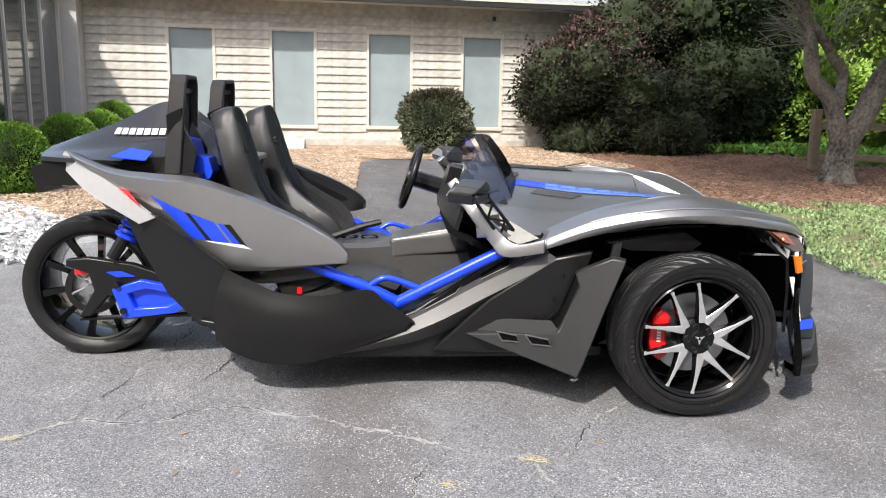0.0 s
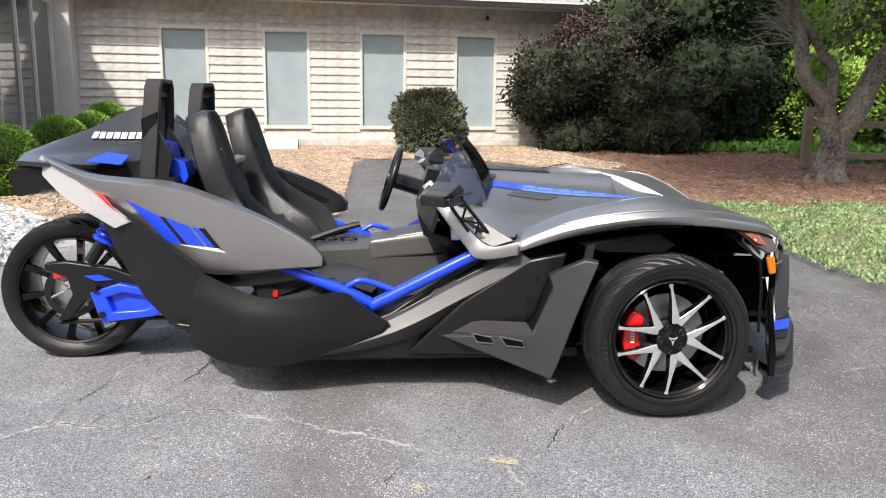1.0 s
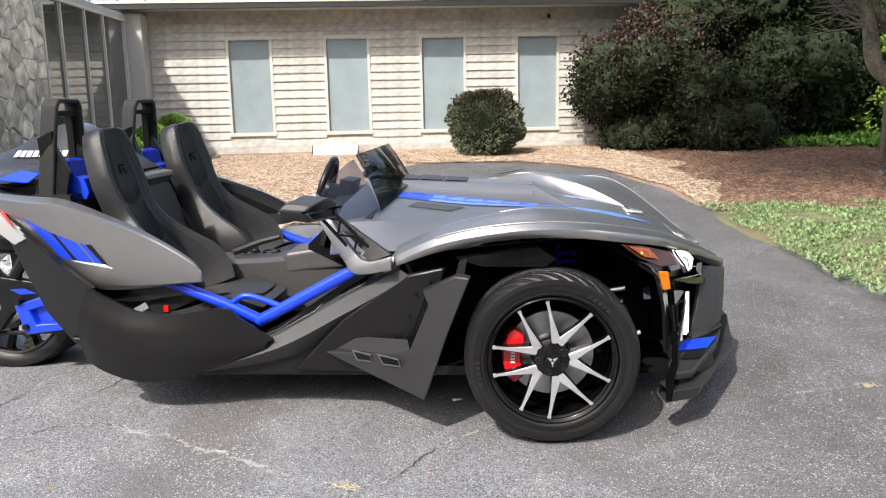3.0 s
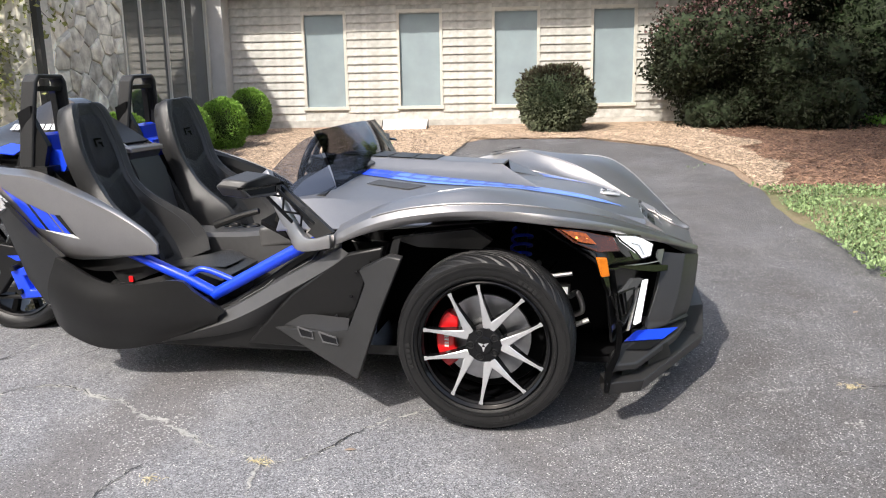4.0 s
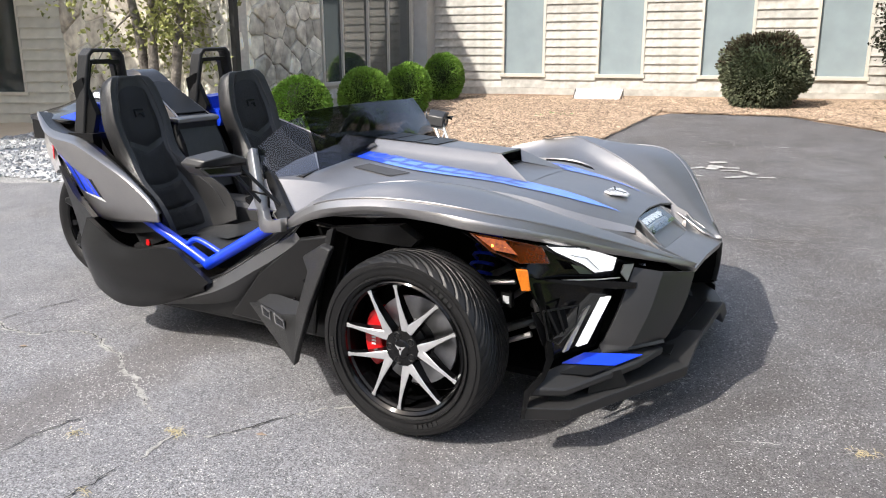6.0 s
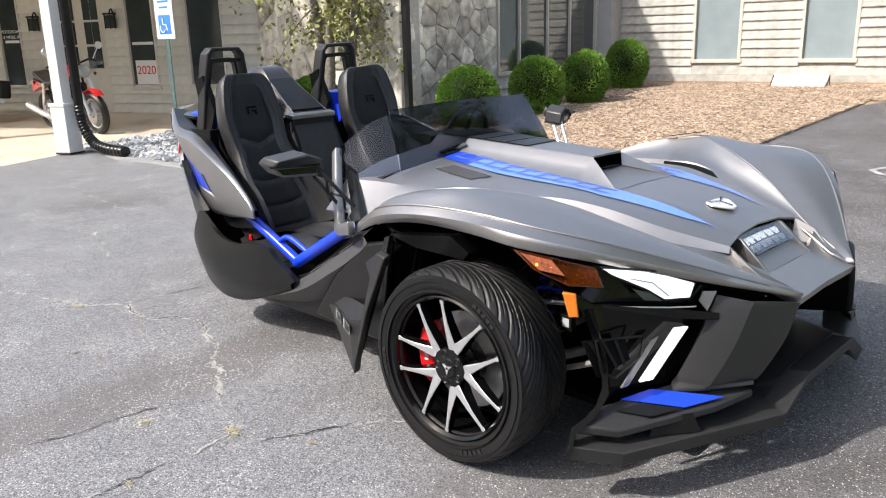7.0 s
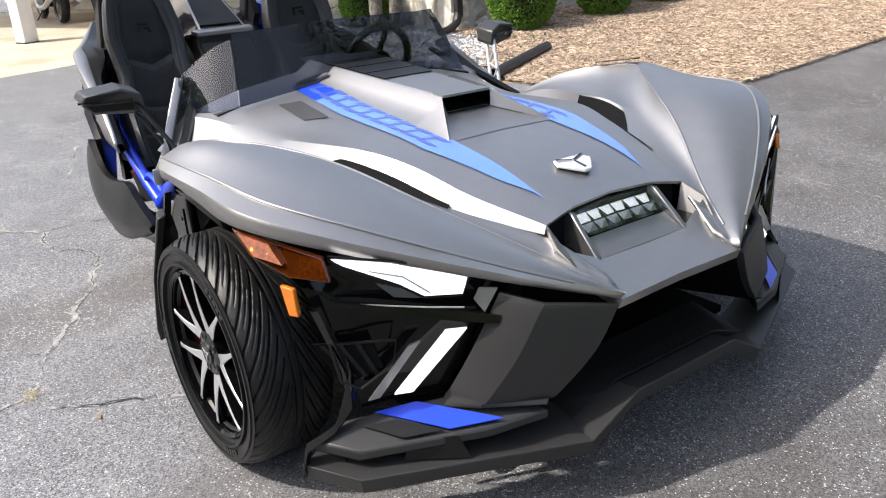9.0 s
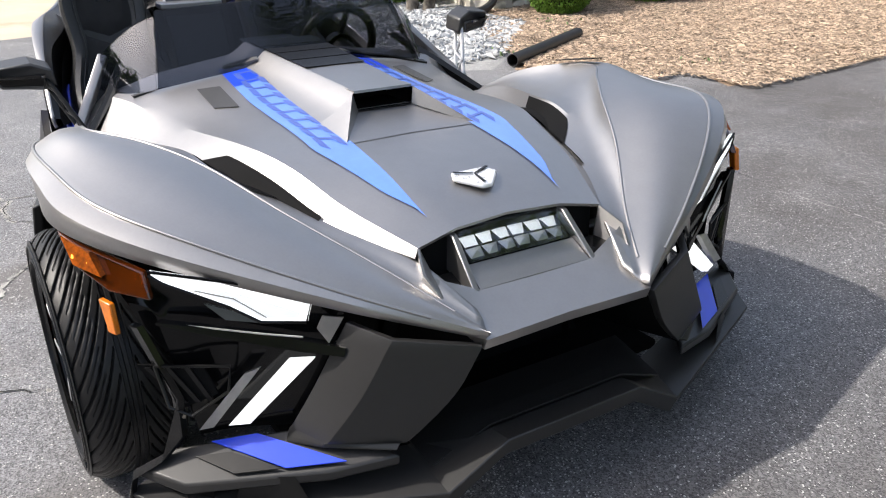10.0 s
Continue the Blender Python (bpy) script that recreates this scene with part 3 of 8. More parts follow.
DRL_RIM = [(0.446, -0.80, 0.716), (0.530, -0.655, 0.686), (0.594, -0.515, 0.630), (0.585, -0.525, 0.580), (0.545, -0.61, 0.588), (0.518, -0.665, 0.628), (0.462, -0.775, 0.688), (0.446, -0.80, 0.708)]
both("lamp_rim", lambda: tube([V(p) + OUT * 0.034 for p in DRL_RIM], 0.0036, 6), GLOSSBLACK, "black rim of the running light")
both("lamp_step", lambda: tube([V(p) + OUT * 0.038 for p in ((0.492, -0.722, 0.672), (0.528, -0.655, 0.650), (0.552, -0.598, 0.600))], 0.0016, 5), ALLOY)
both("dip_lens", lambda: facing([(0.500, -0.715, 0.640), (0.532, -0.655, 0.616), (0.548, -0.620, 0.588), (0.520, -0.680, 0.600)], 0.020, 0.006), DARKPANE, "small dark dipped-beam lens")
both("lamp_brow", lambda: facing([(0.45, -0.80, 0.602), (0.56, -0.60, 0.562), (0.655, -0.47, 0.534), (0.655, -0.475, 0.514), (0.60, -0.55, 0.524), (0.55, -0.63, 0.545), (0.45, -0.80, 0.596)], 0.012, 0.025), GLOSSBLACK)
for ob in both("light_blade", lambda: facing([(0.586, -0.518, 0.485), (0.570, -0.572, 0.492), (0.532, -0.706, 0.352), (0.552, -0.665, 0.352)], 0.012, 0.015), LAMP, "slanted white light blade"):
    pass
both("blade_trim", lambda: facing([(0.548, -0.63, 0.478), (0.538, -0.662, 0.47), (0.505, -0.765, 0.345), (0.512, -0.735, 0.345)], 0.012, 0.012), ALLOY, "grey blade trim")
both("duct_grille", lambda: facing([(0.43, -0.86, 0.50), (0.50, -0.74, 0.49), (0.51, -0.72, 0.42), (0.45, -0.80, 0.37)], 0.006, 0.006), MATTE)
for k in range(3):
    both("duct_vane", lambda: facing([(0.44 + 0.02 * k, -0.845 + 0.035 * k, 0.495), (0.445 + 0.02 * k, -0.835 + 0.035 * k, 0.495), (0.475 + 0.013 * k, -0.775 + 0.025 * k, 0.40), (0.47 + 0.013 * k, -0.785 + 0.025 * k, 0.40)], 0.013, 0.006), PLASTIC)
for ob in both("turn_signal", lambda: slab([(0.24, -0.935, 0.765), (0.32, -0.905, 0.752), (0.446, -0.815, 0.715), (0.475, -0.815, 0.662), (0.395, -0.878, 0.668), (0.31, -0.928, 0.712)], (0.010, -0.012, 0)), AMBER, "amber turn signal lens"):
    bevel(ob, 0.004)
# brighter plate paints the lit rear end of the amber lens
both("signal_reflector", lambda: slab([(0.262, -0.930, 0.758), (0.345, -0.893, 0.742), (0.385, -0.884, 0.700), (0.325, -0.924, 0.716)], (0.012, -0.014, 0)), AMBERM, "brighter amber patch painting the lit end of the lens")
for k in range(3):
    both("signal_bulb", lambda: lathe([(0, -0.004), (0.006, 0), (0, 0.004)], 10, centre=(0.325 + 0.016 * k, -0.934 + 0.010 * k, 0.728 - 0.004 * k)), AMBERLIT)
for ob in both("side_reflector", lambda: slab([(0.392, -0.900, 0.655), (0.428, -0.885, 0.652), (0.440, -0.885, 0.585), (0.412, -0.895, 0.582)], (0.006, -0.012, 0)), REFLEX, "amber side reflector"):
    bevel(ob, 0.003)
both("pod_edge", lambda: slab([(0.440, -0.868, 0.60), (0.462, -0.858, 0.60), (0.492, -0.808, 0.42), (0.500, -0.812, 0.33), (0.488, -0.862, 0.275), (0.462, -0.925, 0.235), (0.452, -0.940, 0.160), (0.436, -0.938, 0.160), (0.440, -0.915, 0.245), (0.474, -0.852, 0.285), (0.480, -0.815, 0.35), (0.472, -0.815, 0.42)], (-0.004, 0.014, 0)), GLOSSBLACK, "black edge fin of the lamp pod")
both("lamp_plate", lambda: facing([(0.628, -0.529, 0.578), (0.634, -0.517, 0.606), (0.660, -0.480, 0.603), (0.648, -0.512, 0.545)], 0.004, 0.006), GRAPHITE, "small graphite plate beside the lamp")
both("duct_frame", lambda: tube([V(p) + OUT * 0.016 for p in ((0.455, -0.828, 0.500), (0.530, -0.690, 0.492), (0.528, -0.700, 0.43), (0.492, -0.775, 0.375), (0.470, -0.815, 0.40), (0.455, -0.828, 0.500))], 0.004, 6), PLASTIC, "frame of the side duct")
both("brow_edge", lambda: tube([V(p) + OUT * 0.040 for p in ((0.470, -0.742, 0.588), (0.560, -0.612, 0.570), (0.612, -0.545, 0.566))], 0.0022, 6), ALLOY)


# ---- wheels ----
def tyre(radius, width, rim, groove=0.0065, turns=64):
    """Tyre about the y axis with swept tread grooves and a rounded shoulder."""
    bm = bmesh.new()
    h = width / 2
    prof = []
    sh = radius - rim
    for f in (0.0, 0.18, 0.4, 0.62, 0.8):
        prof.append((rim + sh * f, -(h * (0.86 + 0.16 * math.sin(f * 2.6))), 0))
    tread = 110
    for i in range(tread + 1):
        y = lerp(-h, h, i / tread) * 0.97
        e = abs(i / tread - 0.5) * 2
        prof.append((radius - 0.022 * max(0, e - 0.55) ** 2 / 0.2, y, 1))
    for f in (0.8, 0.62, 0.4, 0.18, 0.0):
        prof.append((rim + sh * f, h * (0.86 + 0.16 * math.sin(f * 2.6)), 0))
    prof.append((rim - 0.01, h * 0.7, 0))
    prof.insert(0, (rim - 0.01, -h * 0.7, 0))
    n = turns * 8
    rings = []
    for k in range(n):
        a = 6.28318 * k / n
        ring = []
        for r, y, t in prof:
            if t:
                e = abs(y) / h
                ph = (a / 6.28318 * round(turns * 0.52) + 5.2 * max(0.03, e) ** 0.62 + (0.5 if y > 0 else 0)) % 1.0
                cut = max(0.0, min(1.0, 1.7 * (1.0 - abs(ph - 0.13) / 0.13))) if 0.16 < e else 0.0
                if 0.42 < e < 0.80:
                    cut = max(cut, 0.7 * max(0.0, 1.0 - abs(ph - 0.62) / 0.06))
                if abs(e - 0.09) < 0.04:
                    cut = 1.0
                r = r - groove * cut
            ring.append(bm.verts.new((r * math.cos(a), y, r * math.sin(a))))
        rings.append(ring)
    m = len(prof)
    for k in range(n):
        a, b = rings[k], rings[(k + 1) % n]
        for i in range(m - 1):
            bm.faces.new((a[i], a[i + 1], b[i + 1], b[i]))
    return bm


def front_wheel(side):
    w = part("front_wheel", lathe([(0.225, -0.02), (0.232, -0.10), (0.242, -0.108), (0.246, -0.10), (0.24, 0.09), (0.225, 0.09), (0.222, -0.02)], 64), GLOSSBLACK, car, "black alloy wheel with machined spokes")
    w.matrix_world = pose(0, side * 0.868, 0.331, 0, 0, 0 if side < 0 else 180)
    part("tyre", tyre(0.331, 0.232, 0.236), RUBBER, w, "low-profile tyre with swept tread", 40)
    for rr in (0.262, 0.296):
        part("sidewall_ring", lathe([(rr - 0.004, -0.108), (rr - 0.003, -0.1215), (rr + 0.003, -0.1215), (rr + 0.004, -0.108)], 72), RUBBER, w)
    for a0 in (0.5, 2.6, 4.4):
        for k in range(5):
            part("sidewall_lettering", box(-0.007, 0.007, -0.1205, -0.110, 0.272, 0.287, m=pose(0, 0, 0, 0, math.degrees(a0 + 0.075 * k), 0)), GRAINED, w)
    part("rim_lip", lathe([(0.232, -0.106), (0.240, -0.113), (0.247, -0.108), (0.242, -0.10)], 72, closed=True), GLOSSBLACK, w)
    part("brake_disc", lathe([(0.06, 0.0), (0.165, 0.0), (0.165, 0.02), (0.06, 0.02)], 56, closed=True), STEEL, w, "bare steel brake disc")
    part("disc_bell", lathe([(0, -0.03), (0.07, -0.03), (0.08, 0.0), (0.08, 0.02)], 40), PLASTIC, w)
    # five pairs of spokes, meeting in points round the hub
    for k in range(5):
        for d in (-1, 1):
            tip = radians(109 + 72 * k + 14.0 * d)
            root = radians(109 + 72 * k + 33.0 * d)
            for nm, mt, yo, ws in (("spoke", GLOSSBLACK, 0.0, 1.0), ("spoke_face", CHROME, -0.003, 0.80)):
                bm = bmesh.new()
                ring = []
                for f, hw in ((0.0, 0.0175), (0.12, 0.0165), (0.30, 0.0125), (0.55, 0.0080), (0.80, 0.0060), (0.92, 0.0058), (0.955, 0.0082), (1.0, 0.0080)):
                    a = V((0.066 * math.cos(root), 0, 0.066 * math.sin(root)))
                    b = V((0.229 * math.cos(tip), 0, 0.229 * math.sin(tip)))
                    c = a.lerp(b, f)
                    t = (b - a).normalized().cross(V((0, 1, 0)))
                    y = lerp(-0.090, -0.099, f) - 0.004 * math.sin(3.14 * f) + yo
                    dp = lerp(0.040, 0.022, f) if nm == "spoke" else 0.002
                    hw *= ws
                    ring.append([c + t * hw + V((0, y, 0)), c - t * hw + V((0, y, 0)), c - t * hw * 1.25 + V((0, y + dp, 0)), c + t * hw * 1.25 + V((0, y + dp, 0))])
                grid(ring, bm, close=True)
                bm.faces.new([v for v in list(bm.verts)[-4:]])
                part(nm, bm, mt, w, "machined spoke face" if nm == "spoke_face" else "", 25)
    for k in range(10):
        a = radians(109 + 36 * k)
        part("rim_pocket", box(-0.018, 0.018, -0.101, -0.093, 0.2355, 0.2395, m=pose(0, 0, 0, 0, math.degrees(a), 0)), PLASTIC, w)
    hub = part("hub", lathe([(0, -0.103), (0.03, -0.103), (0.034, -0.098), (0.064, -0.094), (0.068, -0.07), (0.066, -0.03)], 40), GLOSSBLACK, w)
    for k in range(5):
        a = radians(109 + 72 * k)
        part("wheel_nut", lathe([(0, -0.097), (0.006, -0.097), (0.0075, -0.093), (0.0125, -0.0985), (0.0145, -0.0965), (0.016, -0.088)], 14, centre=(0.048 * math.cos(a), 0, 0.047 * math.sin(a))), PLASTIC, hub)
    for a in (0, 2.09, -2.09):
        a += math.pi / 2 * 3
        d, s = V((math.cos(a), 0, math.sin(a))), V((-math.sin(a), 0, math.cos(a)))
        part("cap_mark", slab([d * 0.004 + s * 0.006 + V((0, -0.104, 0)), d * 0.024 + V((0, -0.104, 0)), d * 0.004 - s * 0.006 + V((0, -0.104, 0))], (0, -0.0015, 0)), CHROME, hub)
    # caliper behind the axle
    back = -1 if side < 0 else 1
    bm = bmesh.new()
    rows = []
    for i in range(9):
        a = radians(lerp(180 - 38, 180 + 38, i / 8)) if side < 0 else radians(lerp(-38, 38, i / 8))
        o, q = (0.185, 0.115) if 0 < i < 8 else (0.175, 0.13)
        rows.append([(o * math.cos(a), -0.045, o * math.sin(a)), (q * math.cos(a), -0.045, q * math.sin(a)), (q * math.cos(a), -0.005, q * math.sin(a)), (o * math.cos(a), 0.03, o * math.sin(a))])
    grid(rows, bm, close=True)
    bm.faces.new([v for v in list(bm.verts)[:4]][::-1])
    bm.faces.new([v for v in list(bm.verts)[-4:]])
    cal = part("brake_caliper", bm, RED, w, "red brake caliper", 40)
    bevel(cal, 0.006)
    sx = -1 if side < 0 else 1
    for k in range(5):
        part("caliper_mark", box(sx * 0.146 - 0.008, sx * 0.146 + 0.008, -0.0475, -0.0455, -0.028 + k * 0.012, -0.021 + k * 0.012), WHITE, cal)
    part("barrel", lathe([(0.224, 0.09), (0.10, 0.10), (0.0, 0.10)], 40), MATTE, w)
    return w


for s in (-1, 1):
    front_wheel(s)


# front suspension
def susp():
    bm = tube([(0.02, -0.30, 0.30), (0.02, -0.76, 0.27)], 0.02)
    tube([(0.25, -0.32, 0.28), (0.04, -0.76, 0.27)], 0.018, bm=bm)
    tube([(0.16, -0.34, 0.50), (0.03, -0.75, 0.46)], 0.014, bm=bm)
    tube([(-0.14, -0.34, 0.50), (-0.02, -0.75, 0.46)], 0.014, bm=bm)
    return bm


both("suspension_arm", susp, ALLOY, "grey suspension arms")
both("drive_link", lambda: tube([(0.12, -0.30, 0.36), (0.10, -0.76, 0.345)], 0.014, 10), STEEL, "steel link rod")
both("upright", lambda: slab([(-0.05, -0.735, 0.22), (0.07, -0.735, 0.22), (0.10, -0.735, 0.40), (0.04, -0.725, 0.49), (-0.03, -0.725, 0.49), (-0.07, -0.735, 0.36)], (0, 0.035, 0)), ALLOY, "cast wheel upright")
both("hose_clip", lambda: tube([(0.30, -0.50, 0.40), (0.33, -0.56, 0.43), (0.35, -0.56, 0.36), (0.31, -0.54, 0.33)], 0.012, 8, curve=16), ALLOY)
both("tie_rod", lambda: tube([(0.22, -0.34, 0.42), (0.18, -0.76, 0.40)], 0.012), CHROME)

both("brace_bar", lambda: tube([(0.16, -0.70, 0.522), (0.31, -0.70, 0.545)], 0.009, 8), CHROME, "bright brace bar behind the wheel")
both("sensor_box", lambda: box(0.262, 0.302, -0.715, -0.690, 0.452, 0.505), PLASTIC, "small black sensor box")
both("sensor_label", lambda: box(0.270, 0.294, -0.7175, -0.7155, 0.466, 0.494), LETTER, "pale label on the sensor box")
both("lower_link", lambda: tube([(0.262, -0.70, 0.312), (0.375, -0.70, 0.362)], 0.010, 8), ALLOY, "grey lower link rod")


def spring(a, b, r, turns, wire):
    a, b = V(a), V(b)
    d = (b - a).normalized()
    u = d.orthogonal().normalized()
    w = d.cross(u)
    pts = [a.lerp(b, i / (turns * 12)) + (u * math.cos(6.28318 * i / 12) + w * math.sin(6.28318 * i / 12)) * r for i in range(turns * 12 + 1)]
    return tube(pts, wire, 6)


for sh_ in both("damper", lambda: tube([(0.10, -0.42, 0.68), (0.08, -0.62, 0.33)], 0.022), PLASTIC, "front damper"):
    pass
both("coil_spring", lambda: spring((0.10, -0.44, 0.66), (0.085, -0.57, 0.43), 0.042, 7, 0.007), BLUE, "blue coil spring")
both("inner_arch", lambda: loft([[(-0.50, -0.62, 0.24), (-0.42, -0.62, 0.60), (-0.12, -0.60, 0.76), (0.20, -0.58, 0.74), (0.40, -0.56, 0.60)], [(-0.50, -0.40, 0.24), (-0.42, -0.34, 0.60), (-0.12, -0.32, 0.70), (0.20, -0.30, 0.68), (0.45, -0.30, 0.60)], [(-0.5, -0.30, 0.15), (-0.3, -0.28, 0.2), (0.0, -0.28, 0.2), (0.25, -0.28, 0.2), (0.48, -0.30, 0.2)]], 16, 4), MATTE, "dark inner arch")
both("arch_guard", lambda: slab([(-0.36, -0.86, 0.70), (-0.05, -0.885, 0.745), (0.02, -0.88, 0.70), (-0.02, -0.86, 0.665), (-0.26, -0.84, 0.665)], (0, 0.05, 0)), PLASTIC, "black arch liner")
both("brake_hose", lambda: tube([(0.06, -0.74, 0.44), (0.14, -0.66, 0.52), (0.20, -0.52, 0.50), (0.24, -0.40, 0.52)], 0.007, curve=14), PLASTIC)

# ---- flanks ----
def side_skin(outline, y_at, depth=0.05):
    return slab([(x, y_at(x, z), z) for x, z in outline], (0, depth, 0))


for ob in both("lower_body", lambda: side_skin([(-2.02, 0.335), (-1.93, 0.255), (-1.74, 0.168), (-0.55, 0.165), (-0.52, 0.30), (-0.42, 0.64), (-0.62, 0.655), (-0.78, 0.60), (-1.12, 0.37), (-1.30, 0.30), (-1.80, 0.30)], lambda x, z: -0.655, 0.04), PLASTIC, "black lower body side"):
    bevel(ob, 0.008)
# bulged tub panel
T_TOP = [(-1.89, -0.685, 0.555), (-1.80, -0.70, 0.515), (-1.66, -0.715, 0.458), (-1.50, -0.72, 0.452), (-1.32, -0.715, 0.478), (-1.25, -0.71, 0.43), (-1.13, -0.695, 0.342)]
T_MID = [(-1.93, -0.70, 0.42), (-1.84, -0.725, 0.37), (-1.70, -0.745, 0.33), (-1.55, -0.745, 0.31), (-1.40, -0.735, 0.31), (-1.30, -0.72, 0.31), (-1.16, -0.70, 0.325)]
T_LOW = [(-1.93, -0.66, 0.26), (-1.86, -0.68, 0.215), (-1.73, -0.69, 0.172), (-1.60, -0.69, 0.172), (-1.48, -0.69, 0.20), (-1.36, -0.69, 0.245), (-1.18, -0.69, 0.315)]
for ob in both("tub_panel", lambda: loft([T_TOP, T_MID, T_LOW], 28, 6, curved=True), PLASTIC, "bulging black tub panel"):
    shell(ob, 0.03, 1)
# pale sliver paints the highlight along the tub panel's crease
both("tub_crease", lambda: slab([(-1.428, -0.748, 0.330), (-1.236, -0.726, 0.309), (-1.250, -0.726, 0.303)], (0, -0.010, 0)), CONSOLETOP)
# rocker step
R_UP = [(-1.55, -0.665, 0.185), (-1.15, -0.69, 0.335), (-0.85, -0.72, 0.50), (-0.66, -0.76, 0.60), (-0.58, -0.79, 0.645)]
R_DN = [(-1.55, -0.70, 0.172), (-1.12, -0.725, 0.30), (-0.82, -0.75, 0.455), (-0.63, -0.785, 0.565), (-0.55, -0.80, 0.625)]
R_IN = [(-1.55, -0.62, 0.185), (-1.15, -0.60, 0.36), (-0.85, -0.60, 0.53), (-0.68, -0.62, 0.64), (-0.60, -0.66, 0.70)]
R_BT = [(-1.55, -0.66, 0.165), (-1.10, -0.66, 0.24), (-0.80, -0.665, 0.38), (-0.61, -0.67, 0.50), (-0.50, -0.67, 0.60)]
for ob in both("rocker_panel", lambda: loft([R_IN, R_UP, R_DN, R_BT], 24, 3), CONSOLE, "grey rocker step panel", smooth=16):
    pass
R_I, R_U = spline(R_IN, 60), spline(R_UP, 60)
for f, d in ((0.30, 0.15), (0.50, 0.19), (0.73, 0.13)):
    def slot(a, b, e):
        k = int(59 * (f + d * a))
        return R_I[k].lerp(R_U[k], b) + V((0, -0.002, e))

    both("rocker_slot", lambda: slab([slot(u, v, 0.002) for u, v in ((0.05, 0.35), (0.95, 0.35), (0.80, 0.78), (0.05, 0.78))], (0, 0, 0.002)), MATTE, "dark slot in the rocker step")
    both("slot_rim", lambda: tube([slot(u, v, 0.004) for u, v in ((0.05, 0.78), (0.80, 0.78), (0.95, 0.35))], 0.0035, 6), CONSOLETOP, "light rim of the slot")
# flank panel ahead of the sill with a seam
for ob in both("front_flank", lambda: slab([(-1.05, -0.69, 0.20), (-0.56, -0.73, 0.20), (-0.50, -0.79, 0.36), (-0.40, -0.82, 0.66), (-0.56, -0.80, 0.625), (-0.82, -0.745, 0.44)], (0, 0.03, 0)), PLASTIC, "black front flank panel"):
    bevel(ob, 0.012)
both("panel_gap", lambda: tube([(-0.86, -0.712, 0.335), (-0.60, -0.765, 0.335), (-0.535, -0.785, 0.40), (-0.46, -0.812, 0.60)], 0.004, 6), MATTE)
# winglet behind the front wheel
W_A, W_B, W_C = (-0.915, -0.715, 0.285), (-0.485, -0.955, 0.165), (-0.305, -0.945, 0.640)
for ob in both("wheel_winglet", lambda: slab([W_A, (-0.62, -0.845, 0.32), (-0.545, -0.86, 0.335), (-0.47, -0.87, 0.52), (-0.49, -0.87, 0.575), (-0.36, -0.93, 0.645), W_C, (-0.395, -0.965, 0.42), (-0.465, -0.965, 0.22), W_B], (0.006, 0.028, 0.01)), GRAINED, "black angular winglet"):
    bevel(ob, 0.006)
both("winglet_shelf", lambda: slab([(-0.90, -0.70, 0.30), (-0.80, -0.72, 0.355), (-0.56, -0.79, 0.36), (-0.545, -0.86, 0.335), (-0.62, -0.85, 0.32)], (0, 0, -0.008)), GRAINED)
def wing_at(x, z, lift=0.003):
    """A place on the winglet's outer face."""
    a, b, c = (V(p) for p in (W_A, W_B, W_C))
    nrm = (b - a).cross(c - a)
    return V((x, a.y - (nrm.x * (x - a.x) + nrm.z * (z - a.z)) / nrm.y - lift, z))


for x, w in ((-0.785, 0.085), (-0.675, 0.095)):
    ring = [wing_at(x, 0.312, 0.004), wing_at(x + w * 0.9, 0.305, 0.004), wing_at(x + w, 0.280, 0.004), wing_at(x + w * 0.25, 0.278, 0.004)]
    both("winglet_recess", lambda: slab(ring, (0, 0.002, 0)), GLOSSBLACK, "black slot in the winglet")
    both("recess_rim", lambda: tube(ring + ring[:1], 0.0035, 6), CONSOLETOP, "grey rim of the slot")
both("winglet_strut", lambda: slab([(-0.345, -0.90, 0.70), (-0.315, -0.905, 0.71), (-0.335, -0.92, 0.60), (-0.37, -0.91, 0.60)], (0, 0.02, 0)), PLASTIC)
for x, z, y in ((-0.52, 0.55, -0.80), (-0.55, 0.45, -0.785), (-0.62, 0.36, -0.765)):
    both("panel_screw", lambda: lathe([(0, -0.004), (0.006, -0.004), (0.008, 0)], 10, centre=(x, y, z)), GLOSSBLACK)

# door-opening pillar
for ob in both("pillar", lambda: loft([[(-0.975, -0.562, 0.896), (-0.885, -0.645, 0.770), (-0.80, -0.712, 0.665), (-0.750, -0.752, 0.622), (-0.60, -0.812, 0.652)], [(-0.938, -0.570, 0.924), (-0.848, -0.652, 0.806), (-0.762, -0.722, 0.712), (-0.705, -0.768, 0.678), (-0.60, -0.812, 0.706)]], 20, 2), GRAPHITE, "graphite windscreen pillar"):
    shell(ob, 0.030, 1, False)
    bevel(ob, 0.004)
both("pillar_web", lambda: slab([(-0.955, -0.540, 0.890), (-0.80, -0.685, 0.715), (-0.70, -0.745, 0.672), (-0.62, -0.765, 0.700), (-0.80, -0.63, 0.800)], (0, 0.03, 0)), PLASTIC)
mir = both("door_mirror", lambda: slab([(-1.015, -0.94, 0.905), (-0.985, -0.93, 0.93), (-0.945, -0.82, 0.948), (-0.925, -0.762, 0.926), (-0.925, -0.755, 0.870), (-0.965, -0.79, 0.856), (-1.01, -0.90, 0.862)], (0.10, 0.0, -0.012)), MIRRORP, "dark grey wedge-shaped mirror")
for ob in mir:
    bevel(ob, 0.007, 2)
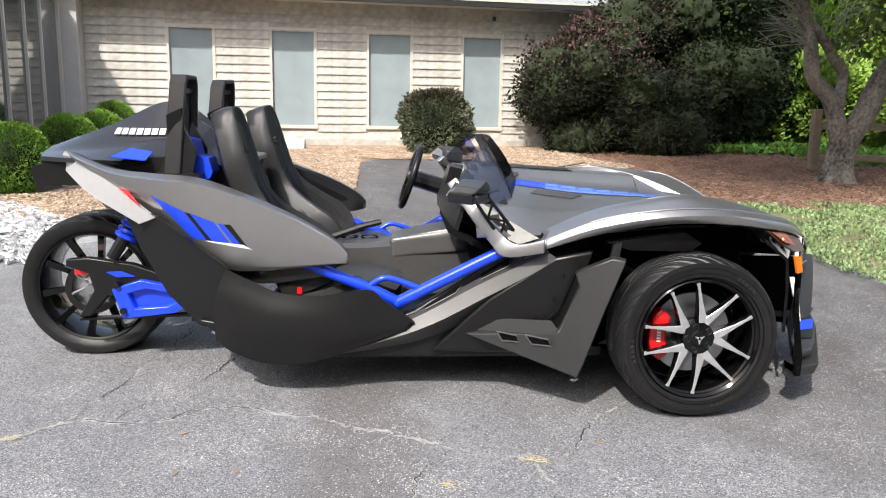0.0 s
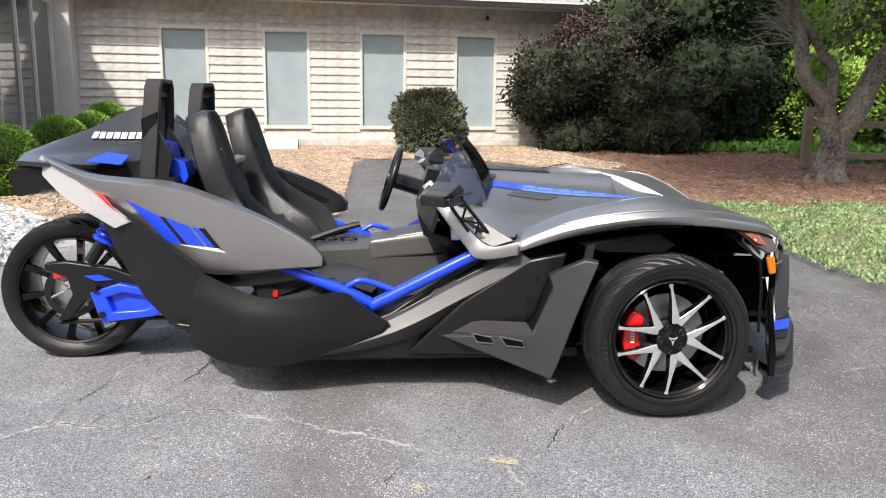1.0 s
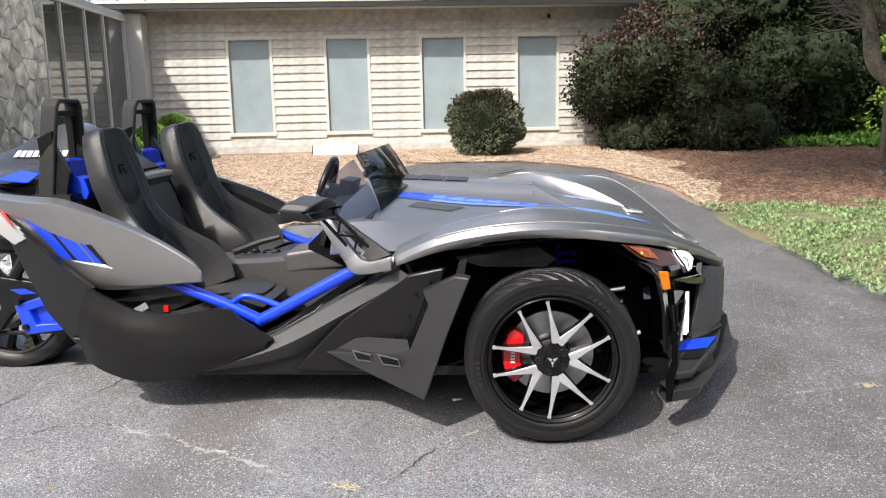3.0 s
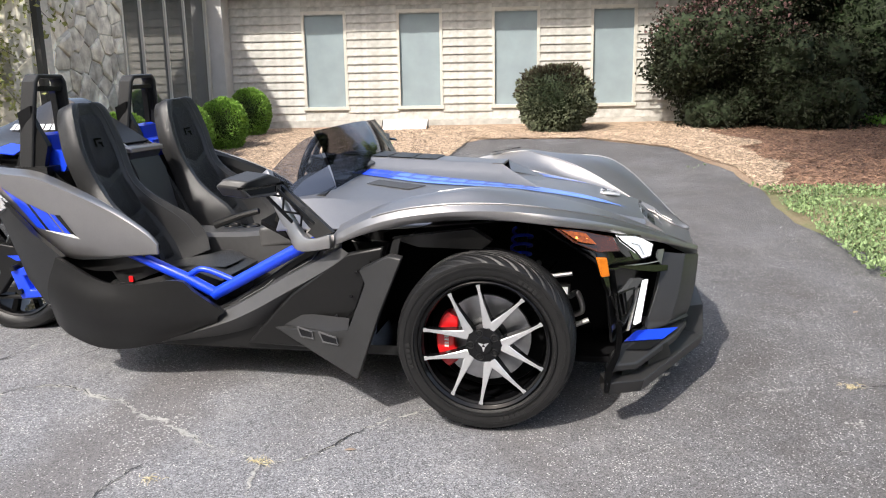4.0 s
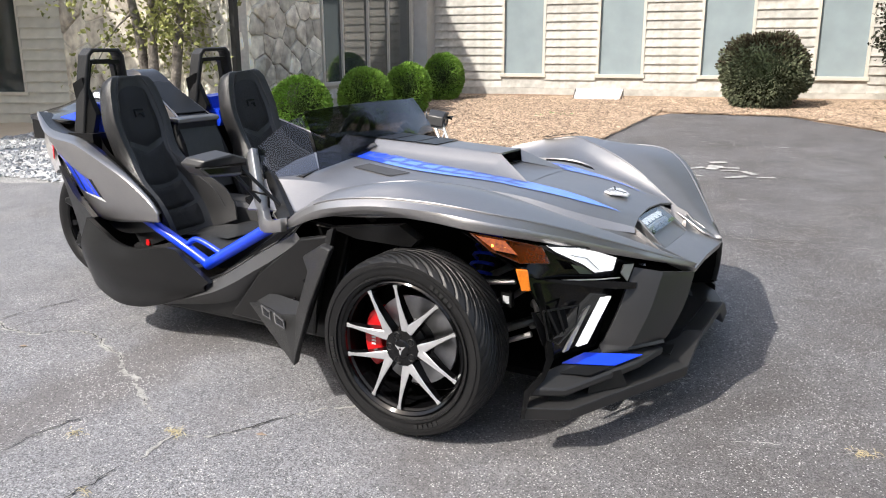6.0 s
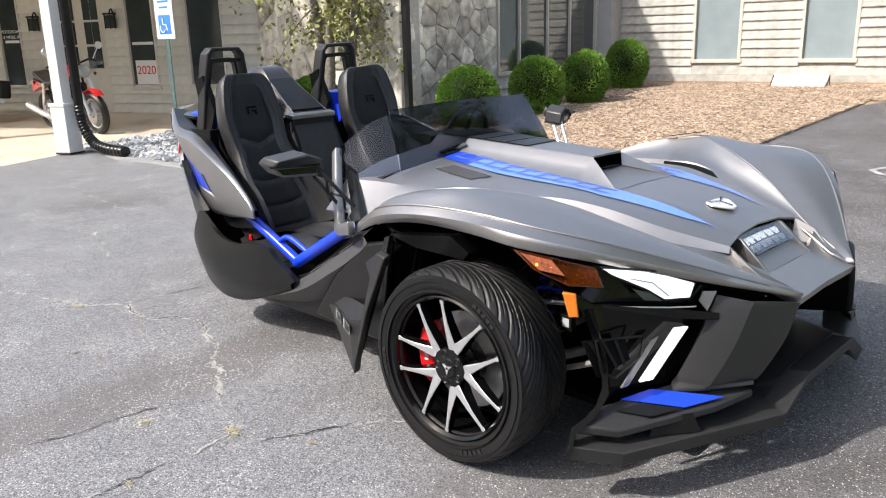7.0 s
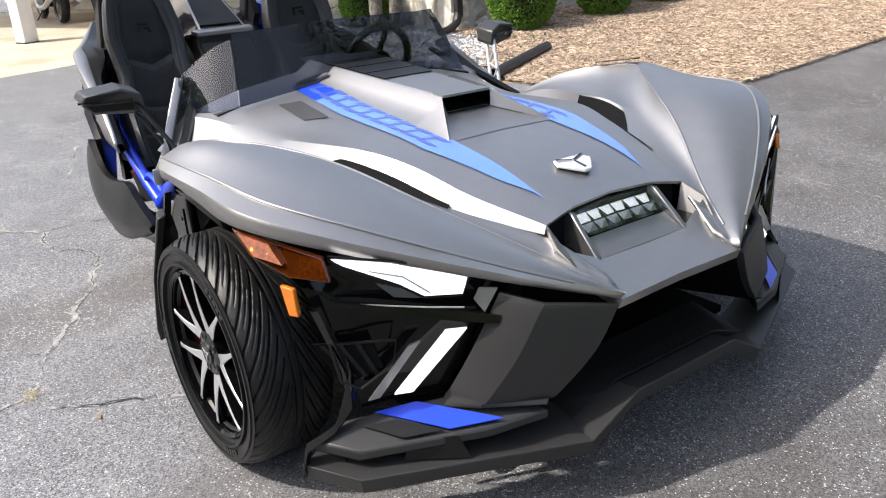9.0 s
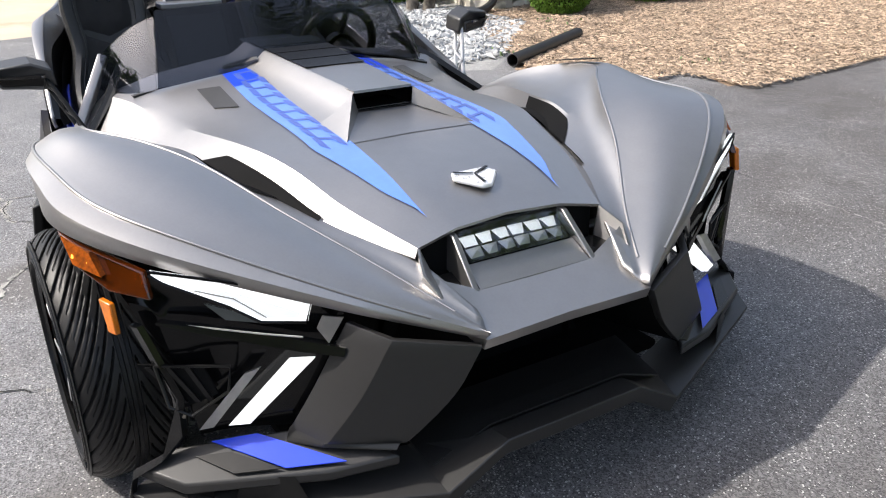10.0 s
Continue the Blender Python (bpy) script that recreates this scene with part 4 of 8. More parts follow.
for s, ob in zip((-1, 1), mir):
    part("mirror_slot", slab([(-0.925, s * 0.945, 0.898), (-0.86, s * 0.93, 0.90), (-0.80, s * 0.80, 0.905), (-0.80, s * 0.80, 0.895), (-0.925, s * 0.945, 0.89)], (0.004, s * 0.004, 0)), GLOSSBLACK, ob)
    def fin(y, z, out=0.004):
        return V((-0.915 + (y + 0.94) * 0.49 + out * 0.9, -s * (y - out * 0.43), z))

    lip = [fin(-0.935, 0.890, 0.007), fin(-0.785, 0.893, 0.007), fin(-0.79, 0.858, 0.007), fin(-0.905, 0.860, 0.007)]
    part("mirror_fin", slab([fin(-0.935, 0.890), fin(-0.785, 0.893), fin(-0.79, 0.858), fin(-0.905, 0.860)], (0.002, s * 0.001, 0)), GLOSSBLACK, ob, "gloss black recess")
    part("mirror_lip", tube(lip + lip[:1], 0.0050, 6), CONSOLETOP, ob, "grey rim of the recess")
    part("mirror_glass", slab([(-1.017, s * 0.92, 0.89), (-0.972, s * 0.82, 0.934), (-0.948, s * 0.775, 0.918), (-0.95, s * 0.775, 0.888)], (-0.002, 0, 0)), CHROME, ob, "silvered mirror glass")
    a, b = V((-0.875, s * 0.785, 0.878)), V((-0.73, s * 0.70, 0.69))
    for d in (V((0.022, 0, 0.012)), V((-0.022, 0, -0.012))):
        part("arm_rail", tube([a + d, b + d * 1.3], 0.0075, 8), PLASTIC, ob, "skeletal mirror arm")
    for k in range(5):
        f = (k + 0.3) / 5
        sg = 1 if k % 2 else -1
        d = V((0.022, 0, 0.012))
        part("arm_brace", tube([a.lerp(b, f) + d * sg, a.lerp(b, f + 0.2) - d * sg], 0.005, 6), PLASTIC, ob)
    part("arm_foot", box(-0.03, 0.05, -0.02, 0.02, -0.015, 0.015, m=pose(-0.72, s * 0.70, 0.68, 0, 25, 0)), ALLOY, ob)

# smoked screen
def pane_sheet(top, low, n=24, m=8, belly=0.012):
    """A thin curved sheet between an upper and a lower edge."""
    a, b = spline(top, n), spline(low, n)
    return grid([[p.lerp(q, k / m) + V((belly * math.sin(3.14 * k / m), 0, 0)) for p, q in zip(a, b)] for k in range(m + 1)])


WS_TOP = [(-0.80, -0.425, 1.074), (-0.752, -0.20, 1.088), (-0.742, 0, 1.091), (-0.752, 0.20, 1.088), (-0.795, 0.425, 1.080)]
WS_LOW = [(-0.69, -0.475, 0.838), (-0.625, -0.20, 0.884), (-0.605, 0, 0.893), (-0.625, 0.20, 0.884), (-0.672, 0.485, 0.845)]
screen = part("windscreen", pane_sheet(WS_TOP, WS_LOW), SMOKE, car, "smoked low windscreen", 60)
shell(screen, 0.004, 0)
both("side_screen", lambda: pane_sheet([(-0.808, -0.428, 1.055), (-0.845, -0.480, 1.030), (-0.888, -0.540, 0.980), (-0.928, -0.592, 0.928)], [(-0.69, -0.480, 0.836), (-0.755, -0.535, 0.822), (-0.84, -0.585, 0.812), (-0.925, -0.612, 0.812)], 14, 6, 0.006), SIDESMOKE, "smoked side deflector", after=lambda ob: shell(ob, 0.004, 0), smooth=60)
both("screen_bracket", lambda: slab([(-0.622, -0.150, 0.916), (-0.605, -0.158, 0.910), (-0.632, -0.195, 0.896), (-0.668, -0.258, 0.882), (-0.680, -0.254, 0.887), (-0.645, -0.180, 0.908)], (0, 0, 0.008)), CONSOLETOP, "grey screen bracket")

# ---- rear body ----
A_UP = [(-2.60, -0.40, 1.01), (-2.39, -0.50, 0.945), (-2.20, -0.58, 0.93), (-2.00, -0.618, 0.915), (-1.80, -0.658, 0.852), (-1.60, -0.692, 0.770), (-1.45, -0.714, 0.684), (-1.395, -0.720, 0.628)]
A_CR = [(-2.58, -0.42, 0.992), (-2.38, -0.535, 0.928), (-2.18, -0.628, 0.908), (-1.98, -0.672, 0.892), (-1.78, -0.702, 0.826), (-1.60, -0.716, 0.746), (-1.46, -0.735, 0.664), (-1.398, -0.738, 0.612)]
A_LO = [(-2.40, -0.470, 0.885), (-2.30, -0.512, 0.822), (-2.16, -0.565, 0.735), (-2.02, -0.612, 0.638), (-1.90, -0.632, 0.550), (-1.75, -0.650, 0.543), (-1.52, -0.690, 0.572), (-1.40, -0.720, 0.588)]
A_IN = [(-2.58, -0.34, 1.00), (-2.38, -0.42, 0.94), (-2.18, -0.49, 0.915), (-1.98, -0.55, 0.88), (-1.78, -0.632, 0.838), (-1.60, -0.668, 0.754), (-1.46, -0.690, 0.668), (-1.405, -0.698, 0.620)]
A_CR = [tuple(mix3(p, q, (0.95, 0.95, 0.95, 0.95, 0.85, 0.65, 0.45, 0.4)[k])) for k, (p, q) in enumerate(zip(A_UP, A_CR))]
A_MD = [tuple(mix3(p, q, 0.42) + V((0, -0.008 * min(1.0, (p[2] - q[2]) / 0.22), 0))) for p, q in zip(A_CR, A_LO)]
for ob in both("rear_fairing", lambda: domed([A_UP], [A_CR, A_MD, A_LO], 44, 6), GRAPHITE, "graphite rear side fairing", smooth=25):
    shell(ob, 0.012, 0, False)


I_LO = [(-2.40, -0.40, 0.88), (-2.30, -0.43, 0.825), (-2.16, -0.485, 0.745), (-2.02, -0.53, 0.65), (-1.90, -0.555, 0.568), (-1.75, -0.585, 0.562), (-1.52, -0.640, 0.580), (-1.41, -0.692, 0.590)]
both("fairing_inner", lambda: loft([A_UP, A_IN, I_LO, A_LO], 40, 3), PLASTIC, "black inner side of the fairing", smooth=25)


FLANK = domed([A_CR], [A_CR, A_MD, A_LO], 60, 8)
FLANK_TRI = [[v.co.copy() for v in (f.verts[0], f.verts[i], f.verts[i + 1])] for f in FLANK.faces for i in range(1, len(f.verts) - 1)]
FLANK.free()


def flank_at(x, z, lift):
    """The place on the fairing's flank at x and height z, raised by lift."""
    for a, b, c in FLANK_TRI:
        d = (b.x - a.x) * (c.z - a.z) - (c.x - a.x) * (b.z - a.z)
        if abs(d) < 1e-9:
            continue
        u = ((x - a.x) * (c.z - a.z) - (c.x - a.x) * (z - a.z)) / d
        v = ((b.x - a.x) * (z - a.z) - (x - a.x) * (b.z - a.z)) / d
        if u >= -0.01 and v >= -0.01 and u + v <= 1.01:
            return V((x, a.y + u * (b.y - a.y) + v * (c.y - a.y) - lift, z))
    p = min((q for t in FLANK_TRI for q in t), key=lambda q: (q.x - x) ** 2 + (q.z - z) ** 2)
    return V((x, p.y - lift, z))


def decal(low, high, lift, n=22, m=10):
    """A film on the flank between a lower and an upper edge of (x, z) points."""
    a = spline([(x, 0, z) for x, z in low], n) if len(low) > 2 else [mix3((low[0][0], 0, low[0][1]), (low[1][0], 0, low[1][1]), k / (n - 1)) for k in range(n)]
    b = spline([(x, 0, z) for x, z in high], n) if len(high) > 2 else [mix3((high[0][0], 0, high[0][1]), (high[1][0], 0, high[1][1]), k / (n - 1)) for k in range(n)]
    return grid([[flank_at(lerp(p.x, q.x, k / m), lerp(p.z, q.z, k / m), lift) for p, q in zip(a, b)] for k in range(m + 1)])


both("fairing_decal", lambda: decal([(-2.208, 0.848), (-2.040, 0.674)], [(-2.062, 0.783), (-1.975, 0.666)], 0.0075), BLUE, "blue fairing decal")
both("fairing_decal", lambda: decal([(-2.040, 0.779), (-1.952, 0.664)], [(-1.940, 0.745), (-1.880, 0.661)], 0.0075), BLUE, "blue fairing decal")
both("fairing_decal", lambda: decal([(-1.928, 0.743), (-1.868, 0.660)], [(-1.900, 0.736), (-1.835, 0.655)], 0.0075), BLUE, "blue fairing decal")
both("fairing_stripe", lambda: decal([(-1.985, 0.664), (-1.788, 0.634)], [(-1.975, 0.666), (-1.822, 0.654)], 0.0080), WHITE, "white stripe below the decal")
both("decal_gap", lambda: decal([(-2.062, 0.783), (-1.975, 0.666)], [(-2.040, 0.779), (-1.952, 0.664)], 0.0072), PLASTIC, "black gap in the decal")
both("decal_gap", lambda: decal([(-1.900, 0.738), (-1.835, 0.655)], [(-1.872, 0.738), (-1.806, 0.645)], 0.0072), PLASTIC, "black gap in the decal")
# pale tail trim with its lamp
for ob in both("tail_trim", lambda: loft([[(-2.615, -0.335, 1.005), (-2.42, -0.470, 0.905), (-2.18, -0.606, 0.755)], [(-2.655, -0.31, 0.955), (-2.49, -0.435, 0.835), (-2.25, -0.565, 0.725)]], 16, 2), SILVER, "silver tail trim"):
    shell(ob, 0.02, 1)
for ob in both("tail_light", lambda: slab([(-2.395, -0.478, 0.888), (-2.310, -0.540, 0.861), (-2.246, -0.590, 0.800), (-2.355, -0.500, 0.848)], (-0.005, -0.006, 0)), REDLENS, "red tail light"):
    bevel(ob, 0.003)
both("rear_flank", lambda: slab([(-2.36, -0.50, 0.80), (-2.18, -0.62, 0.765), (-2.02, -0.675, 0.655), (-1.88, -0.69, 0.555), (-1.90, -0.685, 0.30), (-2.02, -0.62, 0.30), (-2.16, -0.56, 0.42), (-2.28, -0.50, 0.60)], (0, 0.03, 0)), PLASTIC, "black rear flank")
# tail hump: a ridge behind, a framed dark face towards the seats
K_E = [(-1.865, -0.118, 0.974), (-2.06, -0.090, 1.105), (-2.24, -0.062, 1.228), (-2.5, -0.09, 1.118), (-2.755, -0.13, 1.022)]
K2 = [(-1.93, -0.16, 0.962), (-2.08, -0.155, 1.03), (-2.24, -0.19, 1.06), (-2.5, -0.24, 1.02), (-2.745, -0.26, 1.0)]
K3 = [(-1.96, -0.20, 0.94), (-2.10, -0.30, 0.955), (-2.26, -0.36, 0.962), (-2.5, -0.40, 0.975), (-2.72, -0.37, 0.985)]
tailc = part("tail_cover", loft([K3, K2, K_E, mirrored(K_E), mirrored(K2), mirrored(K3)], 25, 4), TAIL, car, "tapered dark gloss tail cover", 20)
shell(tailc, 0.02, -1)
part("tail_face", slab([(-1.90, -0.102, 0.999), (-2.06, -0.080, 1.108), (-2.215, -0.052, 1.214), (-2.215, 0.052, 1.214), (-2.06, 0.080, 1.108), (-1.90, 0.102, 0.999)], (0.004, 0, 0.005)), PLASTIC, tailc, "black inset face")
for e_ in (-1, 1):
    part("face_frame", loft([[(-1.868, e_ * 0.118, 0.978), (-2.06, e_ * 0.090, 1.109), (-2.24, e_ * 0.062, 1.232)], [(-1.868, e_ * 0.106, 0.981), (-2.06, e_ * 0.081, 1.112), (-2.24, e_ * 0.054, 1.235)]], 10, 1), GRAPHITE, tailc, "graphite edge of the face")
bevel(part("tail_ledge", slab([(-1.90, -0.150, 0.962), (-1.842, -0.140, 0.955), (-1.842, 0.140, 0.955), (-1.90, 0.150, 0.962)], (0, 0, 0.026)), GRAPHITE, tailc, "graphite ledge between the seats"), 0.006)
part("ledge_skirt", slab([(-1.85, -0.135, 0.957), (-1.85, 0.135, 0.957), (-1.90, 0.115, 0.86), (-1.90, -0.115, 0.86)], (-0.02, 0, 0)), CONSOLE, tailc)
KA, KB = spline(K_E, 120), spline(K2, 120)


def tail_at(x, z, e):
    """A place on the hump's flank at a height."""
    a, b = (min(l, key=lambda p: abs(p.x - x)) for l in (KA, KB))
    p = a.lerp(b, (a.z - z) / (a.z - b.z))
    return V((x, e * (-p.y + 0.007), z + 0.004))


for e_ in (-1, 1):
    for k in range(8):
        x = -2.47 + k * 0.0335
        part("lettering", grid([[tail_at(x, 1.072, e_), tail_at(x + 0.027, 1.072, e_)], [tail_at(x + 0.003, 1.100, e_), tail_at(x + 0.030, 1.100, e_)]]), LETTER, tailc, "pale lettering bar")
both("tail_patch", lambda: slab([(-2.42, -0.405, 0.985), (-2.27, -0.415, 0.972), (-2.26, -0.33, 1.005), (-2.36, -0.31, 1.018)], (0, 0, 0.004)), BLUE, "blue tail patch")
part("tail_underside", box(-2.72, -2.2, -0.36, 0.36, 0.86, 0.985), PLASTIC, car)
part("plate_bracket", slab([(-2.70, -0.10, 0.95), (-2.87, -0.10, 0.925), (-2.88, -0.10, 0.90), (-2.85, -0.10, 0.80), (-2.83, -0.10, 0.80), (-2.82, -0.10, 0.89), (-2.70, -0.10, 0.91)], (0, 0.2, 0)), PLASTIC, car, "black number plate bracket")

# ---- roll hoops ----
for s in (-1, 1):
    c = s * 0.362
    def frame_ring(out, z_out, x0, x1, th):
        """A trapezoid frame open below: outer and inner outline, thick in x."""
        o = [(-out[0], z_out[0]), (-out[1], z_out[1]), (-out[2], z_out[2]), (-out[2] + 0.03, z_out[3]), (out[2] - 0.03, z_out[3]), (out[2], z_out[2]), (out[1], z_out[1]), (out[0], z_out[0])]
        q = [(-out[0] + th, z_out[0]), (-out[1] + th, z_out[1]), (-out[2] + th, z_out[2] - 0.004), (-out[2] + th + 0.018, z_out[3] - th * 0.75), (out[2] - th - 0.018, z_out[3] - th * 0.75), (out[2] - th, z_out[2] - 0.004), (out[1] - th, z_out[1]), (out[0] - th, z_out[0])]
        lean = lambda z: -0.07 * (1.335 - z)
        ring = lambda pts, x: [(x + lean(z), c + y, z) for y, z in pts]
        bm = grid([ring(o, x1), ring(q, x1), ring(q, x0), ring(o, x0), ring(o, x1)])
        bmesh.ops.remove_doubles(bm, verts=bm.verts, dist=1e-5)
        return bm

    hoop = part("roll_hoop", frame_ring((0.158, 0.128, 0.112), (0.93, 1.20, 1.305, 1.338), -2.14, -2.07, 0.025), GRAINED, car, "black satin roll hoop", 25)
    bevel(hoop, 0.007, 2)
    part("hoop_inner", frame_ring((0.118, 0.094, 0.080), (0.98, 1.17, 1.255, 1.285), -2.13, -2.10, 0.014), PLASTIC, hoop, "", 25)
    part("hoop_bar", box(-2.13, -2.09, c - 0.10, c + 0.10, 1.262, 1.282), PLASTIC, hoop)
    for e in (-1, 1):
        part("hoop_grip", slab([(-2.15, c + e * 0.135, 1.17), (-2.09, c + e * 0.125, 1.20), (-2.085, c + e * 0.10, 1.19), (-2.10, c + e * 0.11, 1.10), (-2.15, c + e * 0.12, 1.05)], (0, e * 0.016, 0)), PLASTIC, hoop)
        part("hoop_stay", slab([(-2.20, c + e * 0.15, 0.90), (-2.06, c + e * 0.15, 0.88), (-2.04, c + e * 0.12, 1.02), (-2.10, c + e * 0.12, 1.14), (-2.16, c + e * 0.14, 1.02)], (0, -e * 0.03, 0)), PLASTIC, hoop)
    part("hoop_box", slab([(-2.11, c - 0.075, 0.90), (-2.11, c - 0.075, 1.075), (-2.06, c - 0.075, 1.065), (-2.045, c - 0.075, 1.00), (-2.00, c - 0.075, 0.99), (-1.985, c - 0.075, 0.93), (-2.00, c - 0.075, 0.90)], (0, 0.15, 0)), BLUE, hoop, "blue inner bracket")
    part("hoop_plinth", box(-2.20, -2.02, c - 0.17, c + 0.17, 0.84, 0.93), PLASTIC, hoop)
part("rear_bulkhead", slab([(-2.02, -0.55, 0.30), (-2.02, 0.55, 0.30), (-2.06, 0.52, 0.90), (-2.06, -0.52, 0.90)], (-0.05, 0, 0)), PLASTIC, car, "black rear bulkhead")
both("shoulder_panel", lambda: loft([[(-2.05, -0.47, 0.93), (-1.95, -0.52, 0.87), (-1.75, -0.60, 0.80), (-1.50, -0.67, 0.66)], [(-2.05, -0.46, 0.55), (-1.95, -0.55, 0.50), (-1.75, -0.62, 0.48), (-1.50, -0.66, 0.52)]], 12, 3), PLASTIC)
part("rear_console", slab([(-2.05, -0.13, 0.99), (-1.88, -0.12, 0.95), (-1.84, -0.11, 0.86), (-1.78, -0.10, 0.60), (-2.05, -0.13, 0.60)], (0, 0.25, 0)), CONSOLE, car, "dark grey console between the seats")


# ---- seats ----
def seat(c):
    st_ = part("seat", loft([[(-1.72, c - 0.22, 0.42), (-1.55, c - 0.225, 0.44), (-1.35, c - 0.22, 0.49), (-1.20, c - 0.19, 0.44)], [(-1.72, c - 0.17, 0.43), (-1.55, c - 0.16, 0.43), (-1.35, c - 0.15, 0.49), (-1.17, c - 0.13, 0.46)], [(-1.72, c, 0.42), (-1.55, c, 0.42), (-1.35, c, 0.485), (-1.16, c, 0.465)], [(-1.72, c + 0.17, 0.43), (-1.55, c + 0.16, 0.43), (-1.35, c + 0.15, 0.49), (-1.17, c + 0.13, 0.46)], [(-1.72, c + 0.22, 0.42), (-1.55, c + 0.225, 0.44), (-1.35, c + 0.22, 0.49), (-1.20, c + 0.19, 0.44)]], 16, 4, curved=True), VINYL, car, "black sport bucket seat", 60)
    shell(st_, 0.12, -1)
    # backrest: a closed padded body with raised bolsters
    L = [(0.00, 0.225, 0.19), (0.08, 0.238, 0.21), (0.17, 0.234, 0.195), (0.26, 0.214, 0.135), (0.34, 0.186, 0.085), (0.42, 0.165, 0.055), (0.50, 0.168, 0.046), (0.60, 0.176, 0.044), (0.69, 0.164, 0.042), (0.77, 0.146, 0.038), (0.815, 0.122, 0.032), (0.838, 0.092, 0.018)]

    def place(h, y, fwd):
        x = -1.615 - h * 0.355 - 0.045 * math.sin(3.14 * min(1.0, max(0.0, h / 0.85)))
        return V((x + fwd * 0.92, c + y, 0.428 + h * 0.925 + fwd * 0.35))

    rings = []
    for h, w, bol in L:
        half = [(0.0, -0.075), (w * 0.6, -0.075), (w * 0.92, -0.055), (w, -0.01), (w, bol * 0.62), (w * 0.95, bol * 0.95), (w - 0.03, bol), (w - 0.052, bol * 0.72), (w - 0.068, bol * 0.25 + 0.006), (w * 0.3, 0.012), (0.0, 0.012)]
        ring = [place(h, y, f) for y, f in half] + [place(h, -y, f) for y, f in half[-2:0:-1]]
        rings.append(ring)
    top = [place(0.845, (p.y - c) * 0.45, -0.03) for p in rings[-1]]
    rings.append(top)
    m_ = len(rings[0])
    cols = [spline([r[i] for r in rings], 34) for i in range(m_)]
    bm = grid([[cols[i][k] for i in range(m_)] for k in range(34)], close=True)
    bm.faces.new([v for v in list(bm.verts)[-m_:]])
    back = part("backrest", bm, VINYL, st_, "black backrest with padded bolsters", 50)
    def skin(h, y):
        """How far the backrest's face stands ahead at a height and a distance from its middle."""
        k = max(i for i in range(len(L)) if L[i][0] <= h or i == 0)
        k = min(k, len(L) - 2)
        f = min(1.0, max(0.0, (h - L[k][0]) / (L[k + 1][0] - L[k][0])))
        w, bol = lerp(L[k][1], L[k + 1][1], f), lerp(L[k][2], L[k + 1][2], f)
        face = [(0.0, 0.012), (w * 0.3, 0.012), (w - 0.068, bol * 0.25 + 0.006), (w - 0.052, bol * 0.72), (w - 0.03, bol), (w, bol * 0.62)]
        y = abs(y)
        for (a, p), (b, q) in zip(face, face[1:]):
            if y <= b:
                return lerp(p, q, (y - a) / max(1e-4, b - a))
        return face[-1][1]

    def panel(name, low, high, width, lift, mat, label=""):
        """A sewn panel that follows the backrest's face, with rounded edges."""
        rows = []
        for v in range(13):
            row = []
            for u in range(15):
                t, b = v / 12, u / 14 * 2 - 1
                h = lerp(low(b), high(b), t)
                y = b * width(h)
                edge = min(1.0, 6.0 * min(t, 1 - t, (1 - abs(b)) * 0.6))
                row.append(place(h, y, skin(h, y) + lift * edge - 0.002 * (1 - edge)))
            rows.append(row)
        return part(name, grid(rows), mat, back, label, 60)

    for e in (-1, 1):
        seam = [place(h, e * (w - 0.050), bol * 0.76 + 0.001) for h, w, bol in L[1:11]]
        part("piping", tube(seam, 0.0026, 6, curve=30), MIRRORP, back, "grey stitched seam")
    wide = lambda h: along([(0.0, 0.135), (0.10, 0.150), (0.20, 0.142), (0.30, 0.125), (0.45, 0.104), (0.60, 0.112), (0.74, 0.088), (0.79, 0.066)], h)
    panel("head_inset", lambda b: 0.458 + 0.045 * abs(b), lambda b: 0.792 - 0.02 * b * b, wide, 0.012, FABRIC, "smooth black head panel")
    panel("back_inset", lambda b: 0.262 + 0.03 * b * b, lambda b: 0.440 + 0.045 * abs(b), wide, 0.007, FABRIC, "black fabric back panel")
    panel("back_inset", lambda b: 0.135 + 0.02 * b * b, lambda b: 0.254 + 0.03 * b * b, wide, 0.008, FABRIC, "black fabric back panel")
    panel("back_inset", lambda b: 0.030, lambda b: 0.127 + 0.02 * b * b, wide, 0.008, FABRIC, "black fabric back panel")
    for pts in (((0.66, -0.028), (0.66, 0.028), (0.652, 0.028), (0.652, -0.028)), ((0.66, -0.028), (0.66, -0.018), (0.62, -0.018), (0.62, -0.028)), ((0.64, 0.0), (0.64, 0.028), (0.632, 0.028), (0.632, 0.0)), ((0.636, 0.012), (0.636, 0.022), (0.615, 0.032), (0.615, 0.02))):
        part("head_mark", slab([place(h, y, skin(h, y) + 0.0125) for h, y in pts], (0.002, 0, 0.001)), GLOSSBLACK, back)
    part("cushion_inset", loft([[(-1.62, c - 0.13, 0.445), (-1.40, c - 0.125, 0.488), (-1.22, c - 0.11, 0.483)], [(-1.62, c, 0.438), (-1.40, c, 0.486), (-1.21, c, 0.483)], [(-1.62, c + 0.13, 0.445), (-1.40, c + 0.125, 0.488), (-1.22, c + 0.11, 0.483)]], 8, 3), VINYL, st_, "black cushion pad")
    part("buckle", box(-1.615, -1.595, c - 0.235 if c < 0 else c + 0.21, c - 0.21 if c < 0 else c + 0.235, 0.435, 0.462), RED, st_, "red belt buckle")
    part("belt", tube([(-1.98, c + (0.20 if c < 0 else -0.20), 0.98), (-1.80, c + (0.23 if c < 0 else -0.23), 0.72), (-1.66, c + (0.25 if c < 0 else -0.25), 0.45)], 0.018, 4), FABRIC, st_, "black seat belt")


